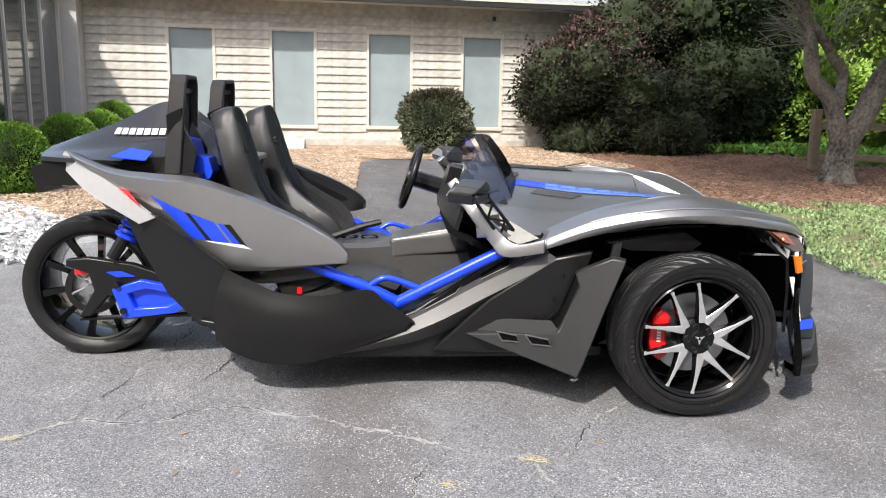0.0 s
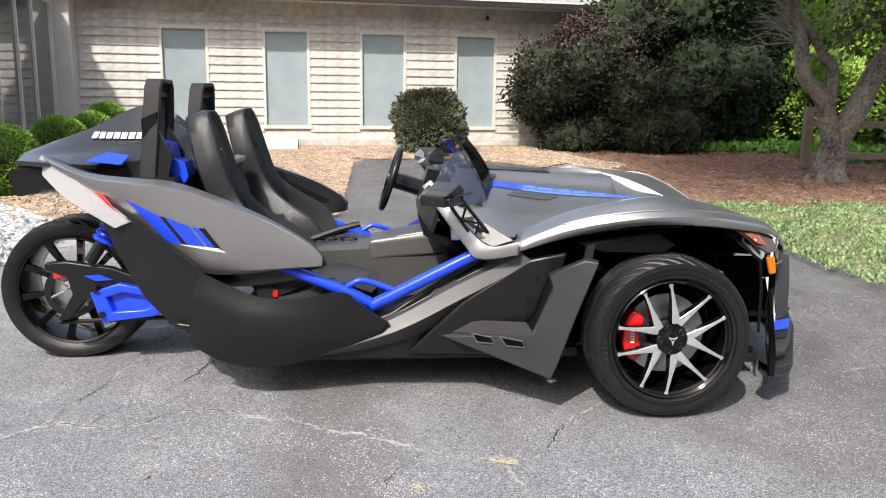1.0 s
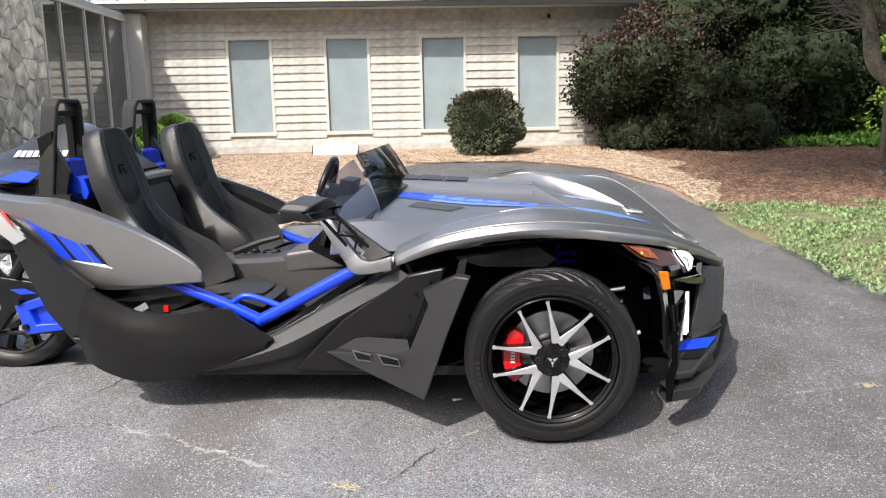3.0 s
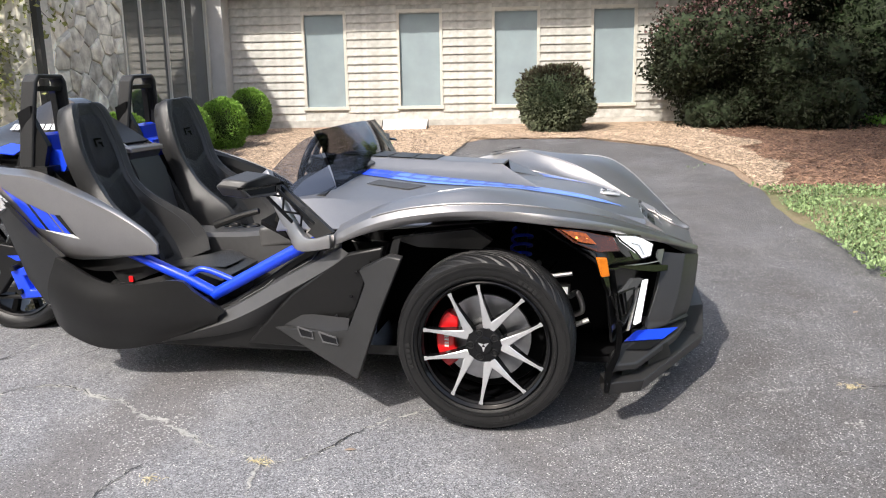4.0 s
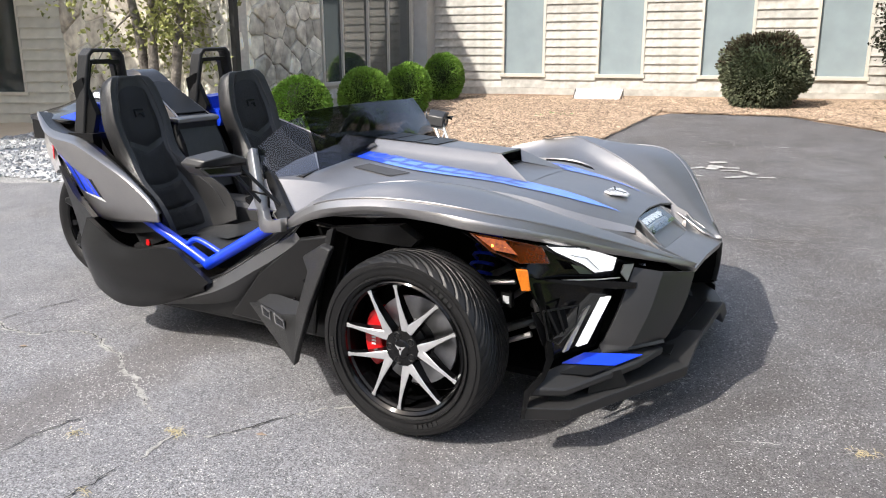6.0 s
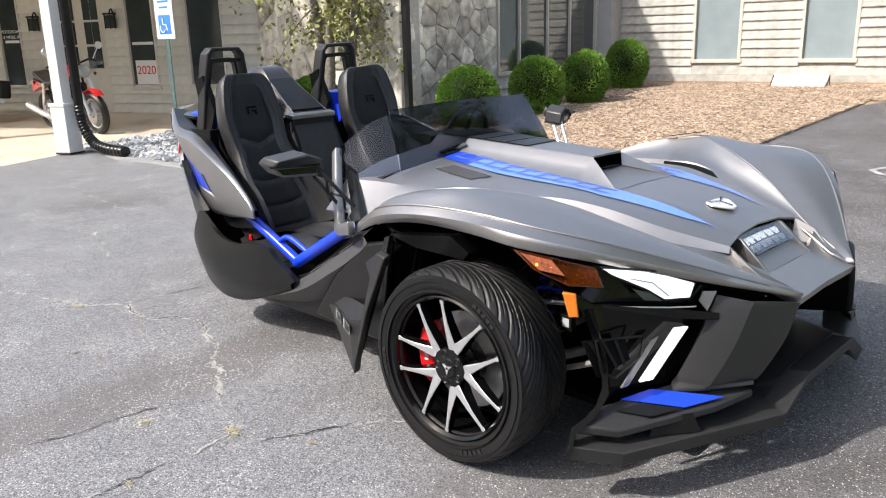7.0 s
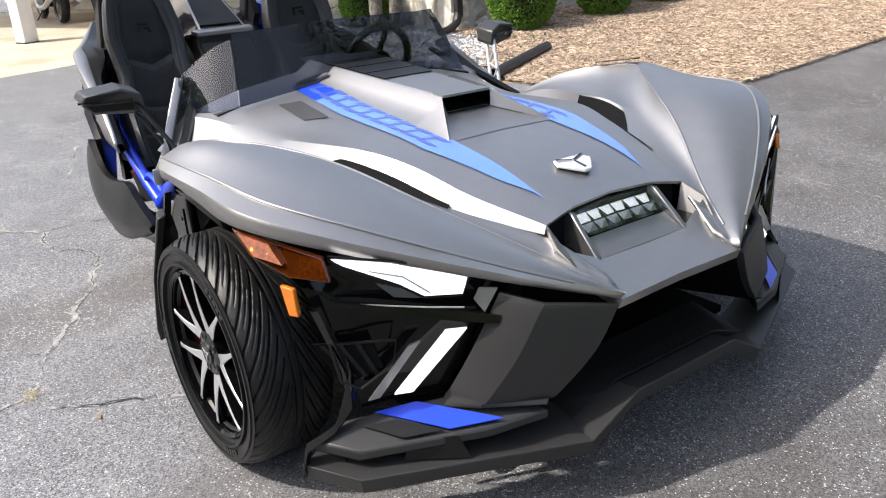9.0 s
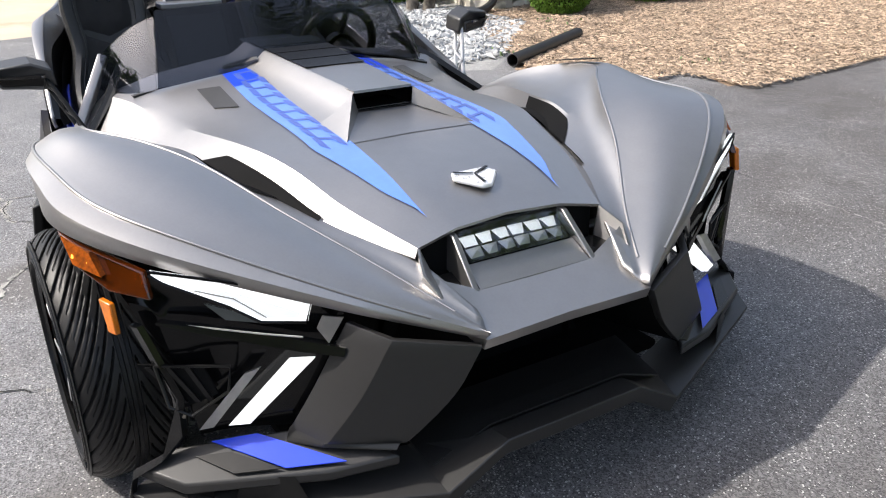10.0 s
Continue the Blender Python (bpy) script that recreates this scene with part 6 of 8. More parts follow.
mulch = patch("mulch_bed", [(-3.3, 3.1), (-2.2, 4.1), (-1.75, 3.85), (-1.55, 6.5), (-1.65, 8.7), (-1.35, 9.4), (0.25, 9.5), (1.55, 8.2), (1.95, 6.1), (2.1, 4.7), (3.1, 4.2), (4.6, 4.6), (8.5, 5.4), (9.0, 9.5), (7.0, 11.2), (4.0, 12.0), (2.0, 12.3), (-3.0, 11.8), (-6.9, 11.3), (-6.3, 6.0), (-6.1, 4.9), (-5.2, 4.4), (-4.6, 4.1)], MULCH, 0.02, "brown bark mulch bed beside the building", "mulch", dome=0.0)
# red-brown straw, its colour also darkened for the tree's dappled shade
STRAWBED = surface("pine_straw_bed", (0.115, 0.060, 0.040), (0.30, 0.185, 0.125), 0.3, 0.95, 1.0, (0.42, 0.30, 0.21), 70, (0.17, 0.095, 0.065), 0.5, 0.45, 0.62, 45)
patch("pine_straw", [(2.55, 4.9), (3.2, 4.45), (4.6, 4.75), (8.4, 5.5), (8.8, 9.4), (6.9, 11.0), (4.0, 11.8), (2.6, 11.2), (2.2, 9.2), (2.75, 7.6), (2.3, 6.2)], STRAWBED, 0.026, "red-brown pine straw under the tree", "pine straw", jag=0.28)
patch("grass_patch", [(2.1, 4.8), (1.98, 3.2), (2.2, 2.0), (2.3, 1.2), (2.5, -0.2), (3.4, -4.0), (9.0, -4.0), (14.0, 4.0), (8.5, 5.5), (4.6, 4.75), (3.1, 4.35)], LAWN, 0.03, "patchy clover lawn", "lawn", dome=0.03)
patch("lawn_beyond", [(7.1, 11.3), (9.1, 9.5), (8.6, 5.5), (14, 4), (24, 10), (24, 24), (4.2, 24), (4.2, 12.1)], LAWN, 0.02, "bright green lawn behind the fence", "lawn", 1.2)
patch("gravel_bed", [(-3.4, 3.0), (-4.1, 2.25), (-6.2, 1.75), (-7.5, 1.55), (-8.9, 1.75), (-9.2, 3.6), (-9.9, 5.2), (-6.2, 4.9), (-5.2, 4.35), (-4.6, 4.0)], GRAVEL, 0.012, "pale grey gravel strip", "gravel", jag=0.10)
walkm = patch("walkway", [(-7.9, -2.2), (-8.4, -0.1), (-8.95, 1.65), (-9.25, 3.6), (-9.9, 5.3), (-17.5, 2.3), (-24.0, -0.3), (-24.0, -6.0)], CONCRETE, 0.03, "sunlit concrete porch walkway", "walkway", jag=0.0)


# loose gravel and bark as countless scatter
def scatter(name, where, count, size, flat, mat, label, category, seed):
    rng = np.random.default_rng(seed)
    verts, faces = [], []
    x0, x1, y0, y1, inside = where
    made = 0
    while made < count:
        x, y = rng.uniform(x0, x1), rng.uniform(y0, y1)
        if not inside(x, y):
            continue
        made += 1
        s = size * rng.uniform(0.5, 1.4)
        a = rng.uniform(0, 6.283)
        ln, wd, ht = s * rng.uniform(0.9, 2.8), s * rng.uniform(0.22, 0.7), s * flat * rng.uniform(0.5, 1.2)
        c, q = math.cos(a), math.sin(a)
        z = ground_z(x, y) + 0.022 + rng.uniform(0, 0.012)
        tl = rng.uniform(-0.35, 0.35)
        k = len(verts)
        for dx, dy, dz in ((-1, -0.6, 0), (0.1, -1, 0), (1, -0.2, 0), (0.5, 0.9, 0), (-0.7, 0.7, 0), (0, 0, 1)):
            u, w = dx * ln / 2, dy * wd / 2
            verts.append((x + u * c - w * q, y + u * q + w * c, z + dz * ht + u * tl))
        faces += [(k + i, k + (i + 1) % 5, k + 5) for i in range(5)]
    me = bpy.data.meshes.new(name)
    me.from_pydata(verts, [], faces)
    me.materials.append(mat)
    return tagged(new(name, me), label, category, kind="stuff")


PEBBLE = material("pebble", (0.42, 0.43, 0.44), 0.8, 0, 0.2, 30, rnd=0.45)
CHIP = material("bark_chip", (0.385, 0.29, 0.21), 0.9, 0, 0.25, 30, rnd=0.6)
LEAFBIT = material("clover_leaf", (0.19, 0.27, 0.115), 0.7, 0, 0.25, 30, rnd=0.5)


def in_gravel(x, y):
    return y > 1.75 + 0.12 * (x + 7.5) * 0.5 and y < 4.6 and x > -9.3 + 0 * y and y < 4.9 - max(0, (x + 5.4)) * 1.0


def in_mulch(x, y):
    if y > 11.4 + 0.114 * (x + 2) or x < -6.2:
        return False
    if -1.55 < x < 2.1 and 3 < y < 9.38:
        return x > 0.3 and y > 9.42 - 1.0 * (x - 0.3) - (2.4 * (x - 1.5) if x > 1.5 else 0)
    if x >= 2.0:
        return y > 4.4 + 0.1 * (x - 2)
    return y > 3.2 + 0.9 * max(0, -3.3 - x) * 0.5 + (0.7 if x > -2.2 else 0) and y > 3.1


scatter("loose_gravel", (-9.2, -3.8, 1.5, 5.0, in_gravel), 9000, 0.05, 0.5, PEBBLE, "loose pale grey gravel", "gravel", 3)
def in_straw(x, y):
    return in_mulch(x, y) and x + 0.7 * noise.noise(V((x * 0.9, y * 0.9, 3.0))) > 2.45


def in_bark(x, y):
    return in_mulch(x, y) and not in_straw(x, y)


NEEDLE = material("pine_straw_bits", (0.205, 0.120, 0.080), 0.9, 0, 0.25, 30, rnd=0.6)
scatter("bark_chips", (-6.2, 4.5, 3.1, 12.0, in_bark), 145000, 0.029, 0.26, CHIP, "scattered brown bark chips", "mulch", 4)
scatter("straw_litter", (1.8, 8.5, 3.1, 12.0, in_straw), 70000, 0.030, 0.22, NEEDLE, "red-brown pine straw and bark litter", "pine straw", 6)


# cracks: broken pale dust along a dark gap
def crack(pts, width, pale=True):
    line = []
    for a, b in zip(pts, pts[1:]):
        a, b = V((*a, 0)), V((*b, 0))
        k = max(2, int((b - a).length / 0.012))
        line += [a.lerp(b, i / k) for i in range(k)]
    line.append(V((*pts[-1], 0)))
    mid = []
    for i, p in enumerate(line):
        d = (line[min(i + 1, len(line) - 1)] - line[max(i - 1, 0)]).normalized()
        s = V((-d.y, d.x, 0))
        mid.append((p + s * (noise.noise(p * 9.0) * 0.035 + noise.noise(p * 31.0) * 0.016), s))
    for nm, mt, lift in ((("crack_edge", CRACK, 0.003),) if pale else ()) + (("crack_gap", CRACKD, 0.0045),):
        bm = bmesh.new()
        last = None
        for c, s in mid:
            q = c + V((7, 3, 0))
            if nm == "crack_edge":
                hw = width * (0.36 + 0.8 * noise.noise(q * 5.0) + 0.9 * noise.noise(q * 60.0))
                e = s * (noise.noise(q * 45.0) * width * 0.7)
            else:
                hw = max(width * 0.20, 0.0028) * (0.35 + 1.5 * noise.noise(q * 3.5) + 0.5 * noise.noise(q * 50.0))
                e = V()
            if hw < 0.001:
                last = None
                continue
            z = ground_z(c.x, c.y) + lift
            pair = [bm.verts.new((c.x + e.x + s.x * hw, c.y + e.y + s.y * hw, z)), bm.verts.new((c.x + e.x - s.x * hw, c.y + e.y - s.y * hw, z))]
            if last:
                bm.faces.new((last[0], pair[0], pair[1], last[1]))
            last = pair
        part(nm, bm, mt, ground, "", None)


crack([(-3.6, -1.3), (-2.64, -1.08), (-2.46, -0.92), (-2.10, -0.92), (-1.96, -0.79), (-1.61, -0.88), (-1.31, -1.04), (-1.0, -1.22), (-0.73, -1.33)], 0.020)
crack([(-0.73, -1.33), (-0.60, -1.30), (-0.55, -1.22), (-0.48, -1.06), (-0.23, -0.79), (0.15, -0.60)], 0.011)
crack([(-0.73, -1.33), (-0.69, -1.6), (-0.72, -2.1), (-0.5, -2.9)], 0.012)
crack([(-2.48, -0.90), (-2.40, -0.55), (-2.31, -0.10), (-2.25, 0.35)], 0.008)
crack([(-1.0, -1.22), (-1.15, -1.45), (-1.2, -1.9)], 0.006)
crack([(-2.30, -0.9), (-2.05, -0.45), (-1.95, -0.2)], 0.005, False)
crack([(0.9, -0.62), (1.15, -0.42), (1.5, -0.36), (2.2, -0.28)], 0.010)
crack([(-1.6, 2.7), (-0.6, 2.3), (-0.21, 2.25), (0.41, 2.22), (1.2, 2.3), (2.0, 2.35)], 0.007)
crack([(-7.0, -0.4), (-5.6, -0.5), (-4.4, -0.2), (-3.5, -0.5)], 0.012)
crack([(-6.5, 0.5), (-5.0, 0.3), (-3.6, 0.7)], 0.012)
crack([(1.1, -1.2), (1.25, -0.95)], 0.006)
STRAW = material("dry_straw", (0.52, 0.45, 0.27), 0.8, 0, 0.2, 40)
for k, (x, y, n_) in enumerate(((-0.73, -1.33, 26), (-2.62, -1.08, 18), (1.45, -0.37, 22), (1.75, -0.33, 26), (2.05, -0.30, 20), (-1.06, -1.50, 16), (-0.70, -1.75, 10))):
    q = bmesh.new()
    for _ in range(n_):
        a_, e_ = random.uniform(0, 6.28), random.uniform(0.01, 0.045)
        p_ = V((random.gauss(0, 0.022), random.gauss(0, 0.010), 0))
        tube([p_, p_ + V((math.cos(a_) * e_ * 0.6, math.sin(a_) * e_ * 0.6, 0.008)), p_ + V((math.cos(a_) * e_, math.sin(a_) * e_, 0.003))], [0.0012, 0.0006], 4, q)
    solid("straw_tuft", q, STRAW, "dry straw tuft growing in an asphalt crack", "grass", "tufts in the cracks").matrix_world = pose(x, y, ground_z(x, y) + 0.004)
# worn accessible-parking mark
hc = thing("road_marking", "worn white accessible-parking symbol on dark asphalt", "marking")
STROKES = [([(-0.26, 4.74), (-0.2, 4.87), (-0.07, 5.02)], 0.035), ([(-0.26, 4.74), (-0.14, 4.59), (-0.0, 4.53)], 0.03), ([(-0.07, 5.29), (0.09, 5.38)], 0.06), ([(0.01, 4.92), (0.03, 5.14)], 0.075), ([(0.08, 5.04), (0.26, 5.08)], 0.035), ([(0.11, 4.89), (0.27, 4.94)], 0.03), ([(0.21, 4.53), (0.31, 4.61), (0.38, 4.7)], 0.04), ([(0.31, 4.93), (0.44, 4.79)], 0.045), ([(0.47, 4.65), (0.63, 4.71)], 0.03), ([(-0.41000000000000003, 6.67), (-0.35, 6.68)], 0.015), ([(-0.30000000000000004, 6.54), (-0.24000000000000002, 6.55)], 0.015), ([(0.31000000000000005, 6.5), (0.37, 6.51)], 0.015), ([(0.45999999999999996, 6.53), (0.52, 6.54)], 0.015), ([(0.52, 6.54), (0.5800000000000001, 6.55)], 0.015), ([(0.64, 5.9), (0.7000000000000001, 5.91)], 0.015), ([(0.47, 3.55), (0.53, 3.5599999999999996)], 0.015)]
for line, w in STROKES:
    l, r_ = [], []
    pts = spline([(x, y, 0) for x, y in line], 12)
    for i, p in enumerate(pts):
        d = (pts[min(i + 1, 11)] - pts[max(i - 1, 0)]).normalized()
        s = V((-d.y, d.x, 0)) * w * (0.85 + 0.45 * noise.noise(p * 17.0))
        z = ground_z(p.x, p.y) + 0.009
        l.append((p.x + s.x, p.y + s.y, z))
        r_.append((p.x - s.x, p.y - s.y, z))
    part("paint_stroke", grid([l, r_]), PAINTW, hc, "", None)
# a faint dried spot and small litter
sp_ = bmesh.new()
for k in range(12):
    a_, d_ = random.uniform(0, 6.28), random.uniform(0, 0.06)
    lathe([(0, 0.001), (random.uniform(0.004, 0.011), 0.001)], 7, sp_, (d_ * math.cos(a_), 0.0004 * (k % 3), d_ * math.sin(a_)))
solid("dried_spot", sp_, CRACK, "pale dried spot on the asphalt", "stain").matrix_world = pose(1.38, -0.72, 0.006, 90)
pale = bmesh.new()
rnd_ = random.Random(77)
ring = [(0.115 * math.cos(k * 0.3927) * rnd_.uniform(0.7, 1.1), 0.06 * math.sin(k * 0.3927) * rnd_.uniform(0.6, 1.1), 0) for k in range(16)]
pale.faces.new([pale.verts.new(q) for q in ring])
solid("pale_patch", pale, PAINTW, "pale flaked patch on the asphalt", "stain").matrix_world = pose(-4.83, 1.44, ground_z(-4.83, 1.44) + 0.006, 0, 0, 40)

# small diamond sign on a stake in the gravel
NOTICEY = material("cream_sign_band", (0.74, 0.71, 0.58), 0.5, 0, 0.05, 12)
NOTICEV = material("violet_sign_print", (0.06, 0.05, 0.24), 0.5, 0, 0.08, 12)
yard = thing("yard_sign", "small white diamond sign on a stake in pale gravel", "sign", at=(-6.0, 2.49, 0.045), rz=49)


def plate(pts, y, t):
    return slab([(x, y, z) for x, z in pts], (0, t, 0))


bevel(part("sign_plate", plate([(0, 0.105), (0.20, 0.305), (0, 0.505), (-0.20, 0.305)], 0, 0.006), WHITE, yard, "white diamond plate", None), 0.002)
part("stake", box(-0.011, 0.011, 0.006, 0.018, -0.08, 0.42), WHITE, yard, "white stake", None)
part("sign_band", plate([(-0.150, 0.265), (0.150, 0.265), (0.150, 0.345), (-0.150, 0.345)], -0.0030, 0.002), NOTICEY, yard, "cream middle band", None)
for e in (1, -1):
    part("corner_print", plate([(-0.060, 0.305 + e * 0.110), (0.060, 0.305 + e * 0.110), (0.0, 0.305 + e * 0.170)], -0.0030, 0.002), NOTICEV, yard, "violet corner", None)
    part("print_line", plate([(-0.085, 0.305 + e * 0.085), (0.085, 0.305 + e * 0.085), (0.085, 0.305 + e * 0.092), (-0.085, 0.305 + e * 0.092)], -0.0030, 0.002), NOTICEV, yard, "violet line", None)
for k, (x, y, a) in enumerate(((-2.0, -1.05, 20), (-1.95, -1.38, 80), (-0.45, -1.2, 10), (1.75, 0.6, 40), (-1.75, -1.36, 150), (1.85, -0.7, 60))):
    solid("fallen_leaf", slab([(-0.02, 0, 0), (0, 0.010, 0.004), (0.025, 0, 0.002), (0, -0.010, 0.004)], (0, 0, 0.001)), CHIP, "dry brown fallen leaf on the asphalt", "leaf", "fallen leaves").matrix_world = pose(x, y, ground_z(x, y) + 0.002, 0, 0, a)

# ---- main building ----
SIDING = material("weathered_siding", (0.43, 0.415, 0.372), 0.75, 0, 0.16, 9, 0.35, 60, second=(0.53, 0.517, 0.478), rnd=0.09)
SIDING2 = material("taupe_siding", (0.60, 0.585, 0.51), 0.75, 0, 0.10, 6, 0.25, 60, rnd=0.06)
TRIM = material("painted_trim", (0.60, 0.57, 0.50), 0.6, 0, 0.06, 8, 0.1, 80)
STUCCO = material("pale_stucco", (0.50, 0.49, 0.47), 0.85, 0, 0.10, 5, 0.3, 120)
FASCIA = material("dark_gutter", (0.022, 0.022, 0.022), 0.5, 0, 0.1, 8)
ROOFING = material("grey_metal_roof", (0.48, 0.49, 0.50), 0.4, 0.4, 0.1, 6)
SOFFIT = material("soffit_paint", (0.62, 0.60, 0.54), 0.8, 0, 0.08, 6)
BA = 6.5
MAIN = pose(-2.0, 11.83, 0, 0, 0, BA)
Z0, ZT, WB, WT = 0.40, 3.15, 0.78, 2.66
WINS = [(-3.20, -2.32), (-1.34, -0.45), (0.50, 1.42), (2.38, 3.25)]


def boards(wall, spans, z0, z1, lap, mat, depth=0.0, tilt=0.010):
    """Lapped siding boards, each its own piece, on the wall's outer face at local y = depth."""
    z = z0
    made = {}
    while z < z1 - 0.02:
        h = min(lap, z1 - z)
        for a, b, lo, hi in spans:
            if z + h * 0.5 < lo or z + h * 0.5 > hi:
                continue
            key = (round(b - a, 3), round(h, 3))
            if key not in made:
                w = b - a
                q = bmesh.new()
                rows = [[(0, -0.030, -0.004), (w, -0.030, -0.004)], [(0, -0.031, 0.012), (w, -0.031, 0.012)], [(0, -0.004, h), (w, -0.004, h)], [(0, 0.0, h), (w, 0.0, h)], [(0, 0.0, -0.004), (w, 0.0, -0.004)]]
                grid(rows + [rows[0]], q)
                me = mesh_of(q, "board")
                me.materials.append(mat)
                made[key] = me
            ob = new("board", made[key])
            ob.parent = wall
            ob.matrix_local = pose(a, depth + random.uniform(-0.002, 0.001), z + random.uniform(-0.003, 0.003), 0, random.uniform(-0.08, 0.08), 0)
        z += lap


def wall_with_openings(name, m, x0, x1, z0, z1, thick, openings, mat, label):
    """A thick wall whose openings go through it; local y = 0 is the outer face."""
    bm = bmesh.new()
    cuts = sorted(openings)
    x = x0
    for a, b, lo, hi in cuts:
        box(x, a, 0, thick, z0, z1, bm)
        box(a, b, 0, thick, z0, lo, bm)
        box(a, b, 0, thick, hi, z1, bm)
        x = b
    box(x, x1, 0, thick, z0, z1, bm)
    ob = part(name, bm, mat, None, "", None)
    ob.matrix_world = m
    return tagged(ob, label, "wall", kind="structure")


def window(name, m, a, b, lo, hi, pane_mat, label, frame_w=0.055, mull=()):
    w = part(name, bmesh.new(), TRIM)
    w.matrix_world = m
    tagged(w, label, "window", "windows of the building", "structure")
    for nm, (x0, x1, z0, z1) in (("window_frame", (a, a + frame_w, lo, hi)), ("window_frame", (b - frame_w, b, lo, hi)), ("window_frame", (a + frame_w, b - frame_w, hi - frame_w, hi)), ("window_sill", (a - 0.02, b + 0.02, lo - 0.01, lo + frame_w))):
        q = part(nm, box(x0, x1, -0.045 if nm == "window_sill" else -0.034, 0.06, z0, z1), TRIM, w)
        bevel(q, 0.004)
    part("pane", box(a + frame_w, b - frame_w, 0.02, 0.03, lo + frame_w, hi - frame_w), pane_mat, w, "glass pane with a drawn blind" if pane_mat is PANE else "")
    for x in mull:
        part("mullion", box(x - 0.02, x + 0.02, -0.02, 0.04, lo + frame_w, hi - frame_w), TRIM, w)
    return w


wall_n = wall_with_openings("wall_north", MAIN, -5.2, 6.25, Z0 - 0.5, ZT, 0.2, [(a, b, WB, WT) for a, b in WINS], SIDING, "weathered cream lap-siding wall")
for i, (a, b) in enumerate(WINS):
    window("window_%d" % (i + 1), MAIN, a, b, WB, WT, PANE, "tall fixed window with a pale blind")
edges = [-4.62] + [e for w in WINS for e in w] + [6.2]
spans = [(edges[2 * i], edges[2 * i + 1], 0, 9) for i in range(5)] + [(a, b, 0, WB) for a, b in WINS] + [(a, b, WT, 9) for a, b in WINS]
boards(wall_n, spans, Z0 + 0.16, ZT - 0.25, 0.156, SIDING)
part("skirt_board", box(-4.62, 6.2, -0.03, 0, Z0 - 0.1, Z0 + 0.16), SIDING, wall_n)
part("frieze_board", box(-4.62, 6.2, -0.03, 0, ZT - 0.25, ZT), SIDING, wall_n)
roof = part("roof", slab([(-5.6, -0.62, 3.20), (6.3, -0.62, 3.20), (6.3, 5.5, 5.10), (-5.6, 5.5, 5.10)], (0, 0, 0.04)), ROOFING, None, "", None)
roof.matrix_world = MAIN
tagged(roof, "low grey metal roof with a gutter", "roof", kind="structure")
part("gutter", box(-5.6, 6.3, -0.70, -0.60, 3.105, 3.22), FASCIA, roof, "dark gutter")
part("drip_edge", box(-5.6, 6.3, -0.715, -0.70, 3.20, 3.235), TRIM, roof)
part("soffit", box(-5.6, 6.3, -0.60, 0.0, 3.135, 3.148), SOFFIT, roof)
for k in range(24):
    x = -5.5 + 0.5 * k
    part("roof_seam", slab([(x, -0.60, 3.245), (x + 0.025, -0.60, 3.245), (x + 0.025, 5.4, 5.135), (x, 5.4, 5.135)], (0, 0, 0.03)), ROOFING, roof)
part("spot_lamp", box(3.0, 3.06, -0.08, -0.03, 2.92, 3.0), FASCIA, wall_n, "small dark wall lamp")

# corner pier and glazed return wall
PIER = pose(-2.0, 11.83, 0, 0, 0, BA)
pier = part("corner_pier", box(-5.12, -4.62, -0.42, 0.02, Z0 - 0.4, 3.06), STUCCO)
pier.matrix_world = PIER
bevel(tagged(pier, "pale rendered corner pier", "pier", kind="structure"), 0.015)
RET = MAIN @ pose(-4.9, 0, 0, 0, 0, 90)   # local x runs into the building, local y to the west
glz = wall_with_openings("wall_return", RET, -4.17, -0.40, -0.2, 3.05, 0.2, [(-4.05, -0.55, 0.74, 2.95)], SIDING, "return wall with large panes above siding")
window("window_5", RET, -4.05, -0.55, 0.74, 2.95, DARKPANE, "wide dark glazed window with slim mullions", 0.05, (-3.36, -2.42, -1.6))
boards(glz, [(-4.15, -0.42, 0, 0.70)], 0.22, 0.70, 0.156, SIDING)


# ---- stone chimney wall ----
STONE = material("field_stone", (0.47, 0.415, 0.345), 0.85, 0, 0.30, 7, 0.8, 40, second=(0.80, 0.735, 0.63), rnd=0.32)
STONEO = material("rust_stone", (0.42, 0.22, 0.10), 0.85, 0, 0.2, 8, 0.5, 40)
MORTAR = material("mortar", (0.62, 0.59, 0.53), 0.95, 0, 0.15, 20, 0.6, 90)


